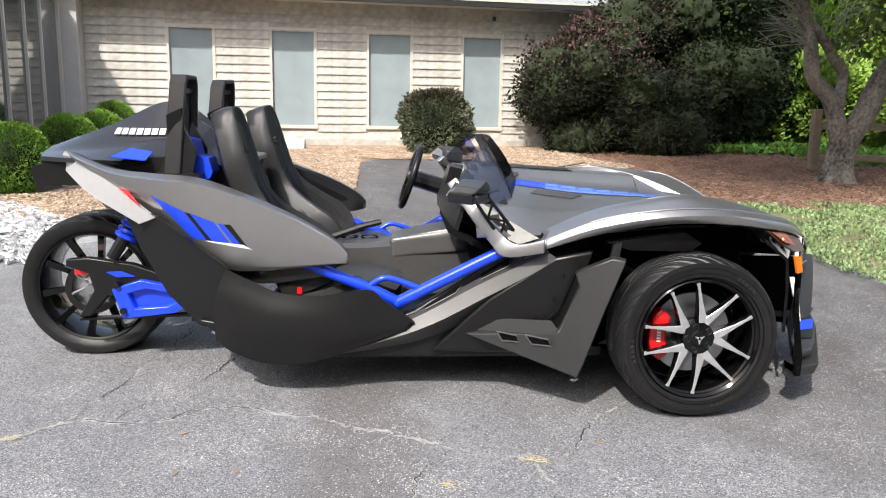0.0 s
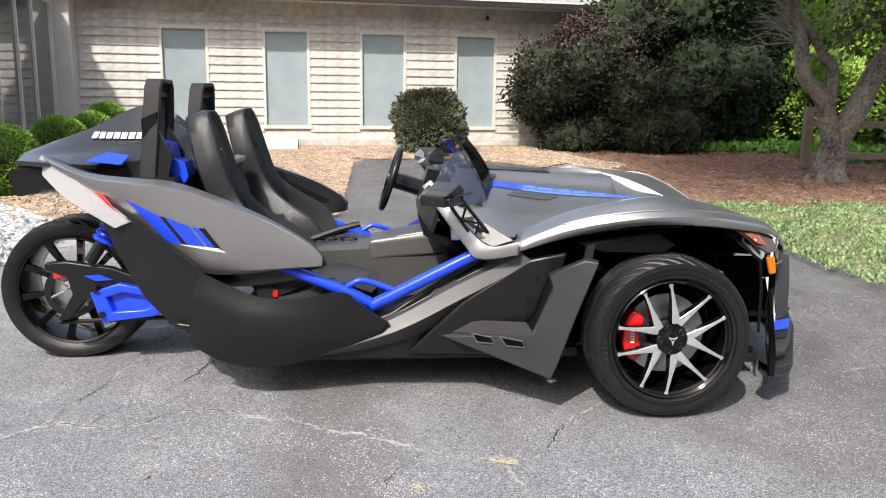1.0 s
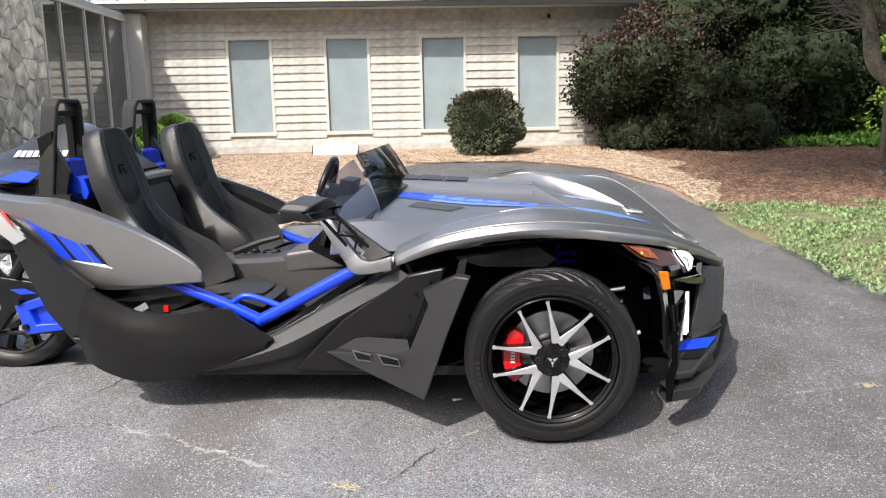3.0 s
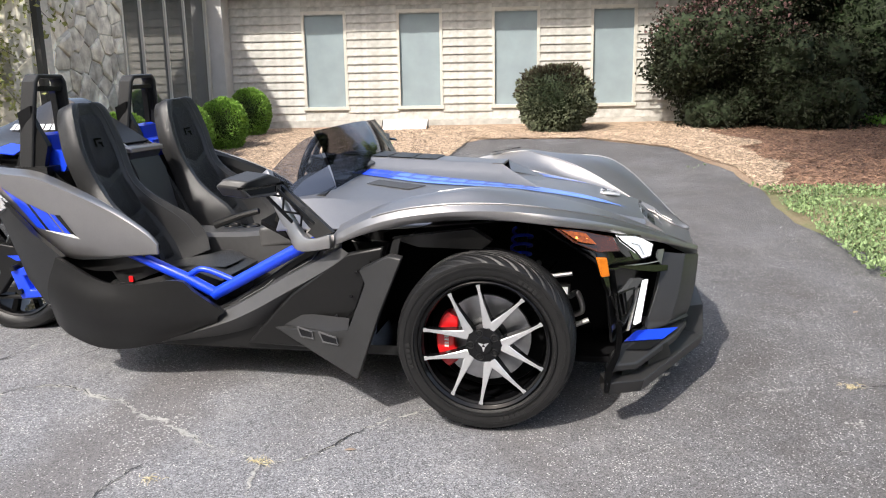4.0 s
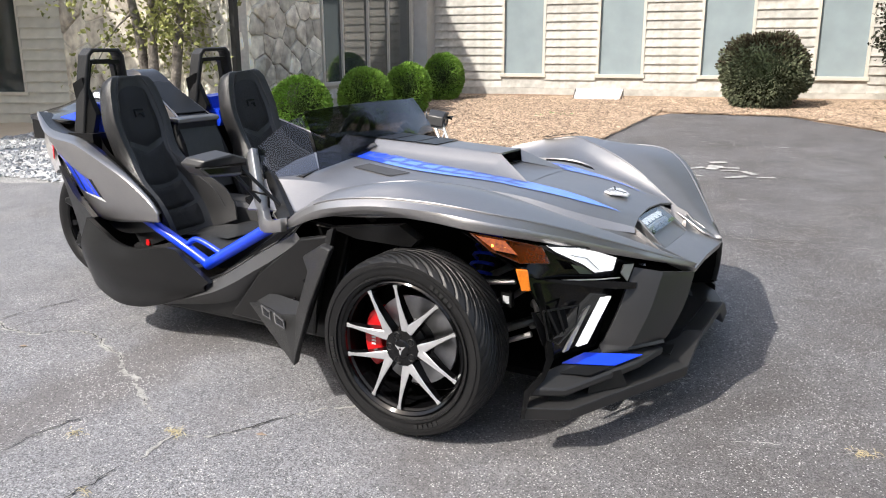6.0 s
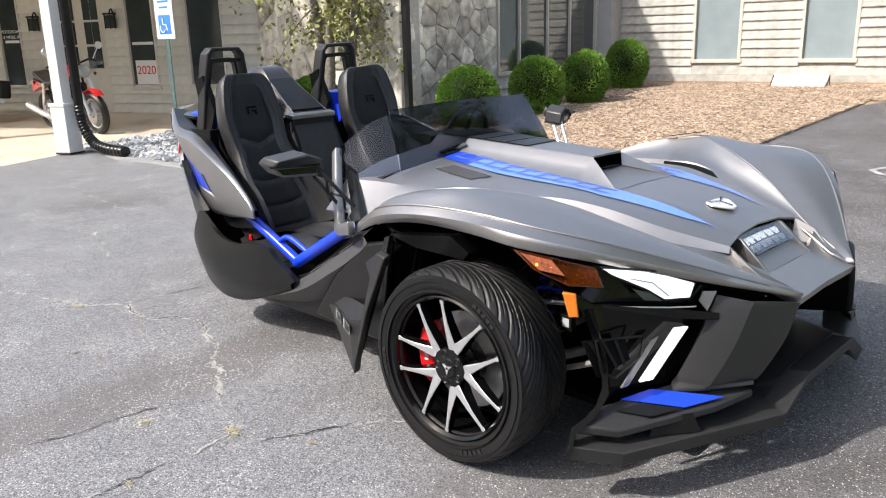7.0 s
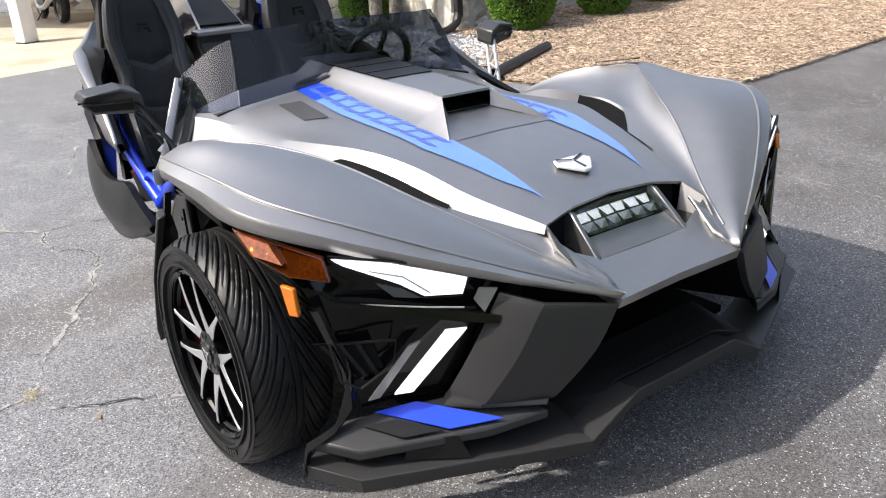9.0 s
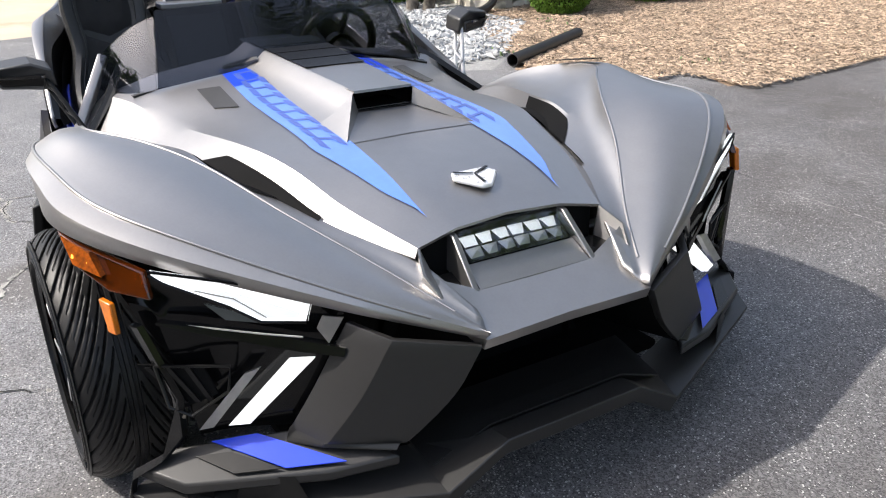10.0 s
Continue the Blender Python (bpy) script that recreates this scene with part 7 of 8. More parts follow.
def stones(wall, x0, x1, z0, z1, n, seed, first=()):
    """Uneven stones grown from scattered seeds, each a faceted piece proud of the mortar."""
    rng = random.Random(seed)
    seeds = []
    while len(seeds) < n:
        p = (rng.uniform(x0, x1), rng.uniform(z0, z1))
        best = 0.115 * math.sqrt((x1 - x0) * (z1 - z0) / n) / 0.16
        if all((p[0] - q[0]) ** 2 * 0.7 + (p[1] - q[1]) ** 2 * 1.3 > best ** 2 for q in seeds) or rng.random() < 0.004:
            seeds.append(p)
    for i, s in enumerate(seeds):
        poly = [(x0, z0), (x1, z0), (x1, z1), (x0, z1)]
        for j, o in enumerate(seeds):
            if i == j or abs(o[0] - s[0]) + abs(o[1] - s[1]) > 1.6:
                continue
            mx, mz, dx, dz = (s[0] + o[0]) / 2, (s[1] + o[1]) / 2, o[0] - s[0], o[1] - s[1]
            out = []
            for a, b in zip(poly, poly[1:] + poly[:1]):
                fa = (a[0] - mx) * dx + (a[1] - mz) * dz
                fb = (b[0] - mx) * dx + (b[1] - mz) * dz
                if fa <= 0:
                    out.append(a)
                if fa * fb < 0:
                    t = fa / (fa - fb)
                    out.append((lerp(a[0], b[0], t), lerp(a[1], b[1], t)))
            poly = out
            if len(poly) < 3:
                break
        if len(poly) < 3:
            continue
        cx, cz = sum(p[0] for p in poly) / len(poly), sum(p[1] for p in poly) / len(poly)
        d = rng.uniform(0.02, 0.055)
        bm = bmesh.new()
        back = [bm.verts.new((lerp(cx, x, 0.97), 0.0, lerp(cz, z, 0.97))) for x, z in poly]
        mid = [bm.verts.new((lerp(cx, x, 0.94), -d * rng.uniform(0.6, 1.0), lerp(cz, z, 0.90))) for x, z in poly]
        inn = [bm.verts.new((lerp(cx, x, 0.6), -d * rng.uniform(0.9, 1.3), lerp(cz, z, 0.6))) for x, z in poly]
        m = len(poly)
        for k in range(m):
            q = (k + 1) % m
            bm.faces.new((back[k], back[q], mid[q], mid[k]))
            bm.faces.new((mid[k], mid[q], inn[q], inn[k]))
        bm.faces.new(inn)
        part("stone", bm, STONEO if any((cx - f[0]) ** 2 + (cz - f[1]) ** 2 < 0.02 for f in first) else STONE, wall, "", None)


stone_e = part("stone_wall", box(-6.45, -4.17, 0.0, 0.3, -0.2, 3.02), MORTAR, None, "", None)
stone_e.matrix_world = RET @ pose(0, -0.05, 0)
tagged(stone_e, "rough grey field-stone wall with one rust stone", "wall", kind="structure")
stones(stone_e, -6.45, -4.17, 0.0, 3.0, 96, 5, ((-5.35, 1.42),))
corner = RET @ V((-6.45, -0.05, 0))
endp = V((-9.87, 5.26, 0))
dd = endp - corner
stone_s = part("stone_wall", box(0, dd.length, -0.3, 0.0, -0.2, 3.02), MORTAR, None, "", None)
stone_s.matrix_world = pose(corner.x, corner.y, 0, 0, 0, math.degrees(math.atan2(dd.y, dd.x)))
tagged(stone_s, "sunlit pale field-stone wall behind a small tree", "wall", kind="structure")
# its outer face looks back to the lot, at local +y
holder = part("stone_face", bmesh.new(), MORTAR, stone_s)
holder.matrix_local = pose(dd.length, 0, 0, 0, 0, 180)
stones(holder, 0, dd.length, 0.0, 3.0, 60, 8)
# downpipe at the stone corner
dp = part("downpipe", box(-0.04, 0.04, -0.04, 0.04, 0.35, 3.0), FASCIA, None, "", None)
dp.matrix_world = pose(corner.x + 0.10, corner.y - 0.02, 0)
tagged(dp, "dark square downpipe on the stone corner", "downpipe")
part("elbow", tube([(0, 0, 0.40), (0.02, -0.06, 0.28), (0.10, -0.25, 0.22), (0.2, -0.45, 0.22)], 0.05, 8, curve=10), FASCIA, dp)
pp = solid("drain_pipe", tube([(-3.42, 3.14, 0.15), (-4.05, 4.45, 0.19)], 0.055, 16, caps=False), FASCIA, "black plastic drain pipe lying on mulch", "pipe")
shell(pp, 0.006, -1)

# ---- porch wing ----
WING_M = pose(-12.42, 4.23, 0, 0, 0, 22)
wz0, wz1 = 0.0, 3.2
openw = [(-4.14, -3.50, 0.60, 2.6), (-3.08, -2.50, 0.60, 2.6), (-1.70, -0.50, 0.16, 2.35), (-0.02, 0.62, 0.58, 2.6), (1.28, 2.05, 0.62, 2.6)]
wing = wall_with_openings("wall_porch", WING_M, -4.5, 2.76, wz0, wz1, 0.2, openw, SIDING2, "taupe lap-siding porch wall")
for i, (a, b, lo, hi) in enumerate(openw):
    if i != 2:
        window("window_%d" % (6 + i), WING_M, a, b, lo, hi, DARKPANE, "dark shop window in the porch wall", 0.04)
ed = [-4.5] + [e for o in openw for e in o[:2]] + [2.76]
sp = [(ed[2 * i], ed[2 * i + 1], 0, 9) for i in range(6)] + [(a, b, 0, lo) for a, b, lo, hi in openw] + [(a, b, hi, 9) for a, b, lo, hi in openw]
boards(wing, sp, 0.16, 3.1, 0.165, SIDING2)
DOOR = material("cream_door", (0.58, 0.55, 0.47), 0.5, 0, 0.05, 8)
door = part("door_1", box(-1.66, -0.54, 0.03, 0.08, 0.16, 2.33), DOOR, None, "", None)
door.matrix_world = WING_M
tagged(door, "cream double door with glazed lights", "door", kind="structure")
for c in (-1.38, -0.82):
    for r in range(3):
        for q in range(2):
            part("pane", box(c - 0.17 + q * 0.175, c - 0.01 + q * 0.175, 0.02, 0.032, 0.95 + r * 0.43, 1.34 + r * 0.43), DARKPANE, door)
part("door_handle", tube([(-1.08, 0.0, 1.15), (-1.08, 0.02, 1.15), (-1.02, 0.0, 1.15)], 0.012, 6), CHROME, door)
for x in (-2.05, -0.25):
    sc_ = thing("wall_lantern", "black wall lantern on the porch wall", "lantern", "porch lanterns")
    sc_.matrix_world = WING_M @ pose(x, -0.12, 1.78)
    part("lantern_cage", box(-0.06, 0.06, -0.06, 0.06, -0.13, 0.09), DARKPANE, sc_)
    for dx in (-0.06, 0.06):
        for dy in (-0.06, 0.06):
            part("lantern_bar", box(dx - 0.008, dx + 0.008, dy - 0.008, dy + 0.008, -0.14, 0.1), PLASTIC, sc_)
    part("lantern_cap", slab([(-0.08, -0.08, 0.1), (0.08, -0.08, 0.1), (0.08, 0.08, 0.1), (-0.08, 0.08, 0.1)], (0, 0, 0.03)), PLASTIC, sc_)
    part("bracket", tube([(0, 0.12, 0.05), (0, 0.06, 0.2), (0, 0, 0.13)], 0.012, 6, curve=8), PLASTIC, sc_)


def wing_text(body, x, z, size, mat, name, label):
    cu = bpy.data.curves.new(name, "FONT")
    cu.body, cu.size, cu.extrude = body, size, 0.001
    ob = new(name, cu)
    ob.data.materials.append(mat)
    ob.matrix_world = WING_M @ pose(x, -0.004, z, 90)
    return tagged(ob, label, "lettering")


wing_text("MOTORCARS", -3.03, 1.62, 0.085, WHITE, "window_lettering", "white shop lettering on window glass")
wing_text("& MORE, INC", -2.98, 1.52, 0.085, WHITE, "window_lettering", "white shop lettering on window glass")
for x, z, w in ((-2.95, 1.44, 0.36), (0.08, 1.35, 0.46)):
    nb = solid("number_bar", box(x, x + w, -0.004, -0.001, z, z + 0.05), WHITE, "white number strip on window glass", "lettering")
    nb.matrix_world = WING_M
poster = solid("poster", box(0.10, 0.56, 0.0, 0.006, 0.66, 1.08), WHITE, "white poster with large red numerals in a shop window", "poster")
poster.matrix_world = WING_M
wing_text("2020", 0.12, 0.84, 0.21, RED, "poster_numerals", "red numerals on a white poster")
# stone end beyond the porch and porch roof
ste = part("stone_pier", box(-5.2, -4.5, -0.1, 0.3, -0.1, 3.2), STONE, None, "", None)
ste.matrix_world = WING_M
tagged(ste, "field-stone pier at the end of the porch", "pier", kind="structure")
stones(ste, -5.2, -4.5, 0.0, 3.0, 26, 11)
proof = part("porch_roof", box(-9.0, 2.6, -3.95, 0.0, 3.2, 3.5), SOFFIT, None, "", None)
proof.matrix_world = WING_M
tagged(proof, "boarded porch roof", "roof", kind="structure")


def porch_post(x, y, lean):
    p = thing("porch_post", "square white porch post on the walkway", "post", "porch posts", at=(x, y, 0.03), rz=22)
    q = part("shaft", box(-0.075, 0.075, -0.075, 0.075, 0.62, 3.2), WHITE, p)
    bevel(q, 0.006)
    bevel(part("base", box(-0.115, 0.115, -0.115, 0.115, 0.02, 0.62), WHITE, p), 0.008)
    bevel(part("collar", box(-0.125, 0.125, -0.125, 0.125, 0.60, 0.64), WHITE, p), 0.006)
    part("foot", box(-0.12, 0.12, -0.12, 0.12, 0, 0.02), FASCIA, p)
    return p


porch_post(-8.80, 1.48, 0)
porch_post(-11.62, 1.01, 0)
# corrugated downspout beside the post
ds = solid("corrugated_downspout", tube([(-8.63, 1.60, 3.2), (-8.63, 1.60, 0.62)], 0.058, 12), PLASTIC, "black downspout with corrugated end beside a post", "downspout")
cp = spline([(-8.63, 1.60, 0.63), (-8.60, 1.61, 0.38), (-8.45, 1.64, 0.18), (-8.15, 1.67, 0.11), (-7.75, 1.71, 0.10)], 90)
part("corrugated_end", tube(cp, [0.062 + 0.007 * math.sin(k * 1.5) for k in range(90)], 12), PLASTIC, ds)

# accessible parking sign
sg = thing("parking_sign", "blue and white accessible parking sign on a green steel post", "sign", at=(-6.61, 1.81, 0.03), rz=8)
POSTG = material("green_post", (0.10, 0.17, 0.16), 0.5, 0.5, 0.15, 20)
SIGNB = material("sign_blue", (0.05, 0.22, 0.62), 0.4, 0, 0.05, 10)
part("post", slab([(-0.03, -0.01, -0.1), (-0.012, 0.014, -0.1), (0.012, 0.014, -0.1), (0.03, -0.01, -0.1)], (0, 0, 2.0)), POSTG, sg)
pl = part("plate", box(-0.152, 0.152, -0.018, -0.014, 1.38, 1.84), WHITE, sg)
part("symbol_field", box(-0.10, 0.10, -0.021, -0.018, 1.43, 1.63), SIGNB, pl)
part("symbol", tube([(-0.02, -0.023, 1.60), (-0.02, -0.023, 1.53), (0.03, -0.023, 1.53), (0.045, -0.023, 1.47)], 0.009, 4), WHITE, pl)
part("symbol", tube([(-0.03 + 0.045 * math.cos(a * 0.5), -0.023, 1.495 + 0.045 * math.sin(a * 0.5)) for a in range(5, 13)], 0.007, 4), WHITE, pl)
part("sign_text", box(-0.09, 0.09, -0.021, -0.018, 1.76, 1.78), SIGNB, pl)
part("sign_text", box(-0.07, 0.07, -0.021, -0.018, 1.70, 1.72), SIGNB, pl)
# low board on the mulch
bd = thing("ground_sign", "low tilted white notice board on a dark wire stand", "sign", at=(-3.05, 10.95, ground_z(-3.05, 10.95) - 0.02), rz=9)
BOARDW = material("white_sign_board", (0.86, 0.87, 0.88), 0.45, 0, 0.04, 10)
part("board_panel", slab([(-0.41, -0.12, 0.01), (0.39, -0.12, 0.01), (0.43, 0.12, 0.21), (-0.40, 0.12, 0.21)], (0, -0.008, 0.010)), BOARDW, bd, "white board panel with faint blue text")
for k in range(3):
    f = 0.22 + 0.24 * k
    at_ = lambda u, v: V((u, lerp(-0.12, 0.12, v) - 0.011, lerp(0.01, 0.21, v) + 0.014))
    part("board_text", slab([at_(-0.30, f), at_(0.32 - 0.08 * k, f), at_(0.32 - 0.08 * k, f + 0.09), at_(-0.30, f + 0.09)], (0, -0.002, 0.003)), LETTER, bd, "pale blue-grey text bar")
for x in (-0.43, 0.43):
    part("stand_leg", tube([(x, -0.16, -0.03), (x, -0.13, 0.0), (x + 0.01, 0.13, 0.21), (x + 0.01, 0.16, -0.02)], 0.008, 6), FASCIA, bd)
part("stand_rail", tube([(-0.43, -0.14, 0.0), (0.43, -0.14, 0.0)], 0.008, 6), FASCIA, bd)

# ---- plants ----
def leaf_mat(name, colour, rnd, rough=0.55, spec=0.22):
    return material(name, colour, rough, 0, 0.25, 6, rnd=rnd, spec=spec)


BARK = material("tree_bark", (0.075, 0.062, 0.050), 0.9, 0, 0.45, 22, 1.0, 45, second=(0.185, 0.165, 0.14))
BOXLEAF = leaf_mat("boxwood_leaf", (0.185, 0.325, 0.055), 0.45)
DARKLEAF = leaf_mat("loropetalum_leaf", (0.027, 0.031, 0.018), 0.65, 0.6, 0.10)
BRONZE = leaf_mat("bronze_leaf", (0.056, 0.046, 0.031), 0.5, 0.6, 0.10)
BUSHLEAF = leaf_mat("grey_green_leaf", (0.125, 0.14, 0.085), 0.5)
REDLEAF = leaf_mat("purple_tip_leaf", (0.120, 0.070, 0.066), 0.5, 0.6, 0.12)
# next two leaf colours carry deep shade and sunlight of the back trees
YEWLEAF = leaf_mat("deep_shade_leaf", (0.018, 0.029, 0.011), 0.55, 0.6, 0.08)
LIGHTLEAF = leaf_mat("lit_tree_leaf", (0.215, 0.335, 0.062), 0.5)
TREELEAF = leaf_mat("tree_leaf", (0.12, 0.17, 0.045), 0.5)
# dark core colour paints the shade deep inside the foliage
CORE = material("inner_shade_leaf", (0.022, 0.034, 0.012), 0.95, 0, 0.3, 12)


def leaves(name, pts, size, mats, seed, droop=0.0, out=None):
    """Many small folded leaves at pts."""
    rng = np.random.default_rng(seed)
    n = len(pts)
    P = np.asarray(pts, float)
    d = rng.normal(size=(n, 3))
    if out is not None:
        d = d + out * 0.9
    d[:, 2] -= droop
    d /= np.linalg.norm(d, axis=1)[:, None]
    s = rng.normal(size=(n, 3))
    s -= d * (s * d).sum(1)[:, None]
    s /= np.linalg.norm(s, axis=1)[:, None]
    up = np.cross(d, s)
    ln = size * rng.uniform(0.6, 1.4, (n, 1))
    w = ln * rng.uniform(0.28, 0.42, (n, 1))
    verts = np.stack([P, P + d * ln * 0.5 + s * w + up * w * 0.4, P + d * ln, P + d * ln * 0.5 - s * w + up * w * 0.4], 1).reshape(-1, 3)
    k = np.arange(n)[:, None] * 4
    faces = np.concatenate([k + [0, 1, 2], k + [0, 2, 3]], 1).reshape(-1, 3)
    me = bpy.data.meshes.new(name)
    me.from_pydata(verts.tolist(), [], faces.tolist())
    for m in mats:
        me.materials.append(m)
    if len(mats) > 1:
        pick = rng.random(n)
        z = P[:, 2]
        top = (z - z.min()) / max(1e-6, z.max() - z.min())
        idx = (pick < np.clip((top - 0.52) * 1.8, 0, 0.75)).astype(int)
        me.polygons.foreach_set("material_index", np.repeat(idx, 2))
    return me


def crown_points(centre, radii, n, seed, rough=0.25, lumps=2.2, shell_=0.75, flat=0.0):
    rng = np.random.default_rng(seed)
    v = rng.normal(size=(n, 3))
    v /= np.linalg.norm(v, axis=1)[:, None]
    if flat:
        v[:, 2] = np.maximum(v[:, 2], -flat)
    out, nrm = [], []
    for q in v:
        k = 1 + rough * noise.fractal(V(q) * lumps + V((seed, 0, 0)), 0.9, 2.0, 4)
        r = k * (shell_ + (1.03 - shell_) * rng.random() ** 0.6)
        if rough > 0.15 and rng.random() < 0.06:
            r *= rng.uniform(1.02, 1.10)
        out.append((centre[0] + q[0] * radii[0] * r, centre[1] + q[1] * radii[1] * r, centre[2] + q[2] * radii[2] * r))
    return out, v


def core(centre, radii, seed, rough=0.25, lumps=2.2, k0=0.80, flat=0.0):
    bm = bmesh.new()
    bmesh.ops.create_icosphere(bm, subdivisions=4, radius=1)
    for v in bm.verts:
        q = v.co.copy()
        if flat:
            q.z = max(q.z, -flat)
        k = k0 * (1 + rough * noise.fractal(v.co * lumps + V((seed, 0, 0)), 0.9, 2.0, 4))
        v.co = V((centre[0] + q.x * radii[0] * k, centre[1] + q.y * radii[1] * k, centre[2] + q.z * radii[2] * k))
    return bm


def shrub(name, label, category, x, y, radii, n, size, mats, seed, rough, group="", lumps=2.2, flat=0.0, base=0.0):
    z = ground_z(x, y) + 0.02
    t = thing(name, label, category, group, at=(x, y, z))
    c = (0, 0, radii[2] * (flat or 0.97) + base)
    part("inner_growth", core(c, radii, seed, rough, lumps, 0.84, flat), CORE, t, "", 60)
    pts, nr = crown_points(c, radii, n, seed, rough, lumps, 0.84, flat)
    ob = new("foliage", leaves("foliage", pts, size, mats, seed, 0.0, nr))
    ob.parent = t
    part("stem", tube([(0, 0, -0.05), (0.02, 0, 0.2), (0, 0.02, c[2])], 0.03, 6), BARK, t)
    return t


for k, (x, y, r, h) in enumerate(((-5.37, 5.35, 0.40, 0.40), (-5.27, 6.75, 0.38, 0.41), (-5.30, 8.05, 0.36, 0.40), (-5.75, 10.1, 0.37, 0.43), (-7.6, 4.55, 0.36, 0.36))):
    shrub("boxwood", "clipped round green boxwood ball in mulch", "shrub", x, y, (r, r, h), 12000, 0.031, [BOXLEAF], 20 + k, 0.05, "boxwood balls", 1.6, 0.92)
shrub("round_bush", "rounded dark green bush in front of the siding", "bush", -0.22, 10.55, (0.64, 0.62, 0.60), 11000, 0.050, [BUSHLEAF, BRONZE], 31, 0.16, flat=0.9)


def mound(name, label, category, x, y, clumps, n, size, mats, seed, rough=0.28):
    """A loose bush or tree made of many overlapping leafy clumps (x, y, z, radius)."""
    t = thing(name, label, category, at=(x, y, ground_z(x, y)))
    pts, nrm, dark = [], [], bmesh.new()
    total = sum(r * r for _, _, _, r in clumps)
    for k, (cx, cy, cz, r) in enumerate(clumps):
        radii = (r, r * 0.9, r * 0.85)
        p, q = crown_points((cx, cy, cz), radii, int(n * r * r / total), seed + k, rough, 2.6, 0.70)
        pts += p
        nrm.append(q)
        tmp = bpy.data.meshes.new("core")
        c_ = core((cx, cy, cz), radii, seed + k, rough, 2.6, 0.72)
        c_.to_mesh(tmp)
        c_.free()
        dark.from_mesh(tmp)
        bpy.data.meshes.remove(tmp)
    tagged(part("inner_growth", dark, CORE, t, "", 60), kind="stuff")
    ob = new("foliage", leaves("foliage", pts, size, mats, seed, 0.0, np.concatenate(nrm)))
    ob.parent = t
    part("stem", tube([(0, 0, -0.05), (0.02, 0, 0.4), (0, 0.02, 1.2)], 0.05, 6), BARK, t)
    return t


def heap(seed, n, w, d, h, r0, r1):
    """Clumps heaped into a mound w wide, d deep and h high."""
    rg_ = random.Random(seed)
    out = []
    for k in range(n):
        a, f = rg_.uniform(0, 6.283), math.sqrt(rg_.random())
        z = rg_.uniform(0.12, 1.0)
        k_ = math.sqrt(max(0.05, 1 - z * z * 0.80))
        out.append((math.cos(a) * w * f * k_, math.sin(a) * d * f * k_, z * h, rg_.uniform(r0, r1)))
    return out


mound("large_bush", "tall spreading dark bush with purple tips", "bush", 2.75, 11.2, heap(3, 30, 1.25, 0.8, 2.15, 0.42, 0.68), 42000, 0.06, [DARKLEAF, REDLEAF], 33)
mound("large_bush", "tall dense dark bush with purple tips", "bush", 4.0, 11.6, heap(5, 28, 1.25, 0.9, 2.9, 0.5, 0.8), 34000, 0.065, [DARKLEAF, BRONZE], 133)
mound("dark_evergreen", "dark evergreen behind the mulch bed, shade painted in its leaves", "tree", 5.4, 12.0, heap(7, 30, 1.3, 1.0, 4.2, 0.6, 1.0), 34000, 0.075, [YEWLEAF], 237)
mound("dark_evergreen", "dark evergreen behind the mulch bed, shade painted in its leaves", "tree", 6.5, 13.2, heap(8, 26, 1.0, 1.0, 4.4, 0.6, 0.95), 26000, 0.085, [YEWLEAF], 338)
for k, (x, y, r, h) in enumerate(((9.2, 15.0, 1.8, 2.0), (11.5, 14.0, 1.9, 1.7), (13.5, 16.5, 2.4, 2.6), (9.5, 19.0, 3.0, 3.4), (14.5, 11.5, 1.8, 1.6), (6.0, 19.0, 2.6, 3.6), (17.5, 14.0, 2.6, 3.0), (8.3, 12.6, 0.9, 1.0), (9.9, 11.6, 1.0, 0.9), (12.8, 12.4, 1.3, 1.2), (21.0, 21.0, 4.5, 4.5), (14.0, 24.0, 5.0, 5.0))):
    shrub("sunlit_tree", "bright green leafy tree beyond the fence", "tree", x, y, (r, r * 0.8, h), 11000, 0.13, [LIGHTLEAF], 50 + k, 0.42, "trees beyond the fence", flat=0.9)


# ---- fork-trunked tree over the mulch ----
def limb(pts, r0, r1, n=16, seed=0):
    line = spline(pts, n)
    line = [p + noise.noise_vector(p * 2.0 + V((seed, 0, 0))) * 0.03 for p in line]
    return tube(line, [lerp(r0, r1, (i / (n - 1)) ** 0.8) * (1 + 0.10 * noise.noise(line[i] * 6)) for i in range(n)], 12)


TX, TY = 5.25, 6.95
TZ = ground_z(TX, TY)
tree = thing("fork_trunk_tree", "mature tree with a forked grey-brown trunk in mulch", "tree", at=(TX, TY, TZ))
part("trunk", limb([(0.02, 0, -0.12), (0.05, 0, 0.12), (0.08, 0, 0.40), (0.10, 0, 0.70)], 0.265, 0.165, 14), BARK, tree, "rough flared trunk", 60)
for a in (0.3, 1.6, 2.9, 3.9, 5.2):
    part("root_flare", limb([(0.05 + 0.10 * math.cos(a), 0.10 * math.sin(a), 0.22), (0.03 + 0.24 * math.cos(a), 0.24 * math.sin(a), 0.03), (0.02 + 0.40 * math.cos(a), 0.40 * math.sin(a), -0.08)], 0.11, 0.04, 8, a), BARK, tree, "", 60)
part("limb", limb([(0.06, 0, 0.50), (-0.05, 0, 0.91), (-0.16, 0, 1.22), (-0.41, -0.05, 1.42), (-0.53, -0.1, 1.65), (-0.61, -0.1, 2.03), (-0.73, -0.15, 2.33), (-0.88, -0.3, 2.9), (-1.05, -0.5, 4.2)], 0.150, 0.060, 24, 1), BARK, tree, "", 60)
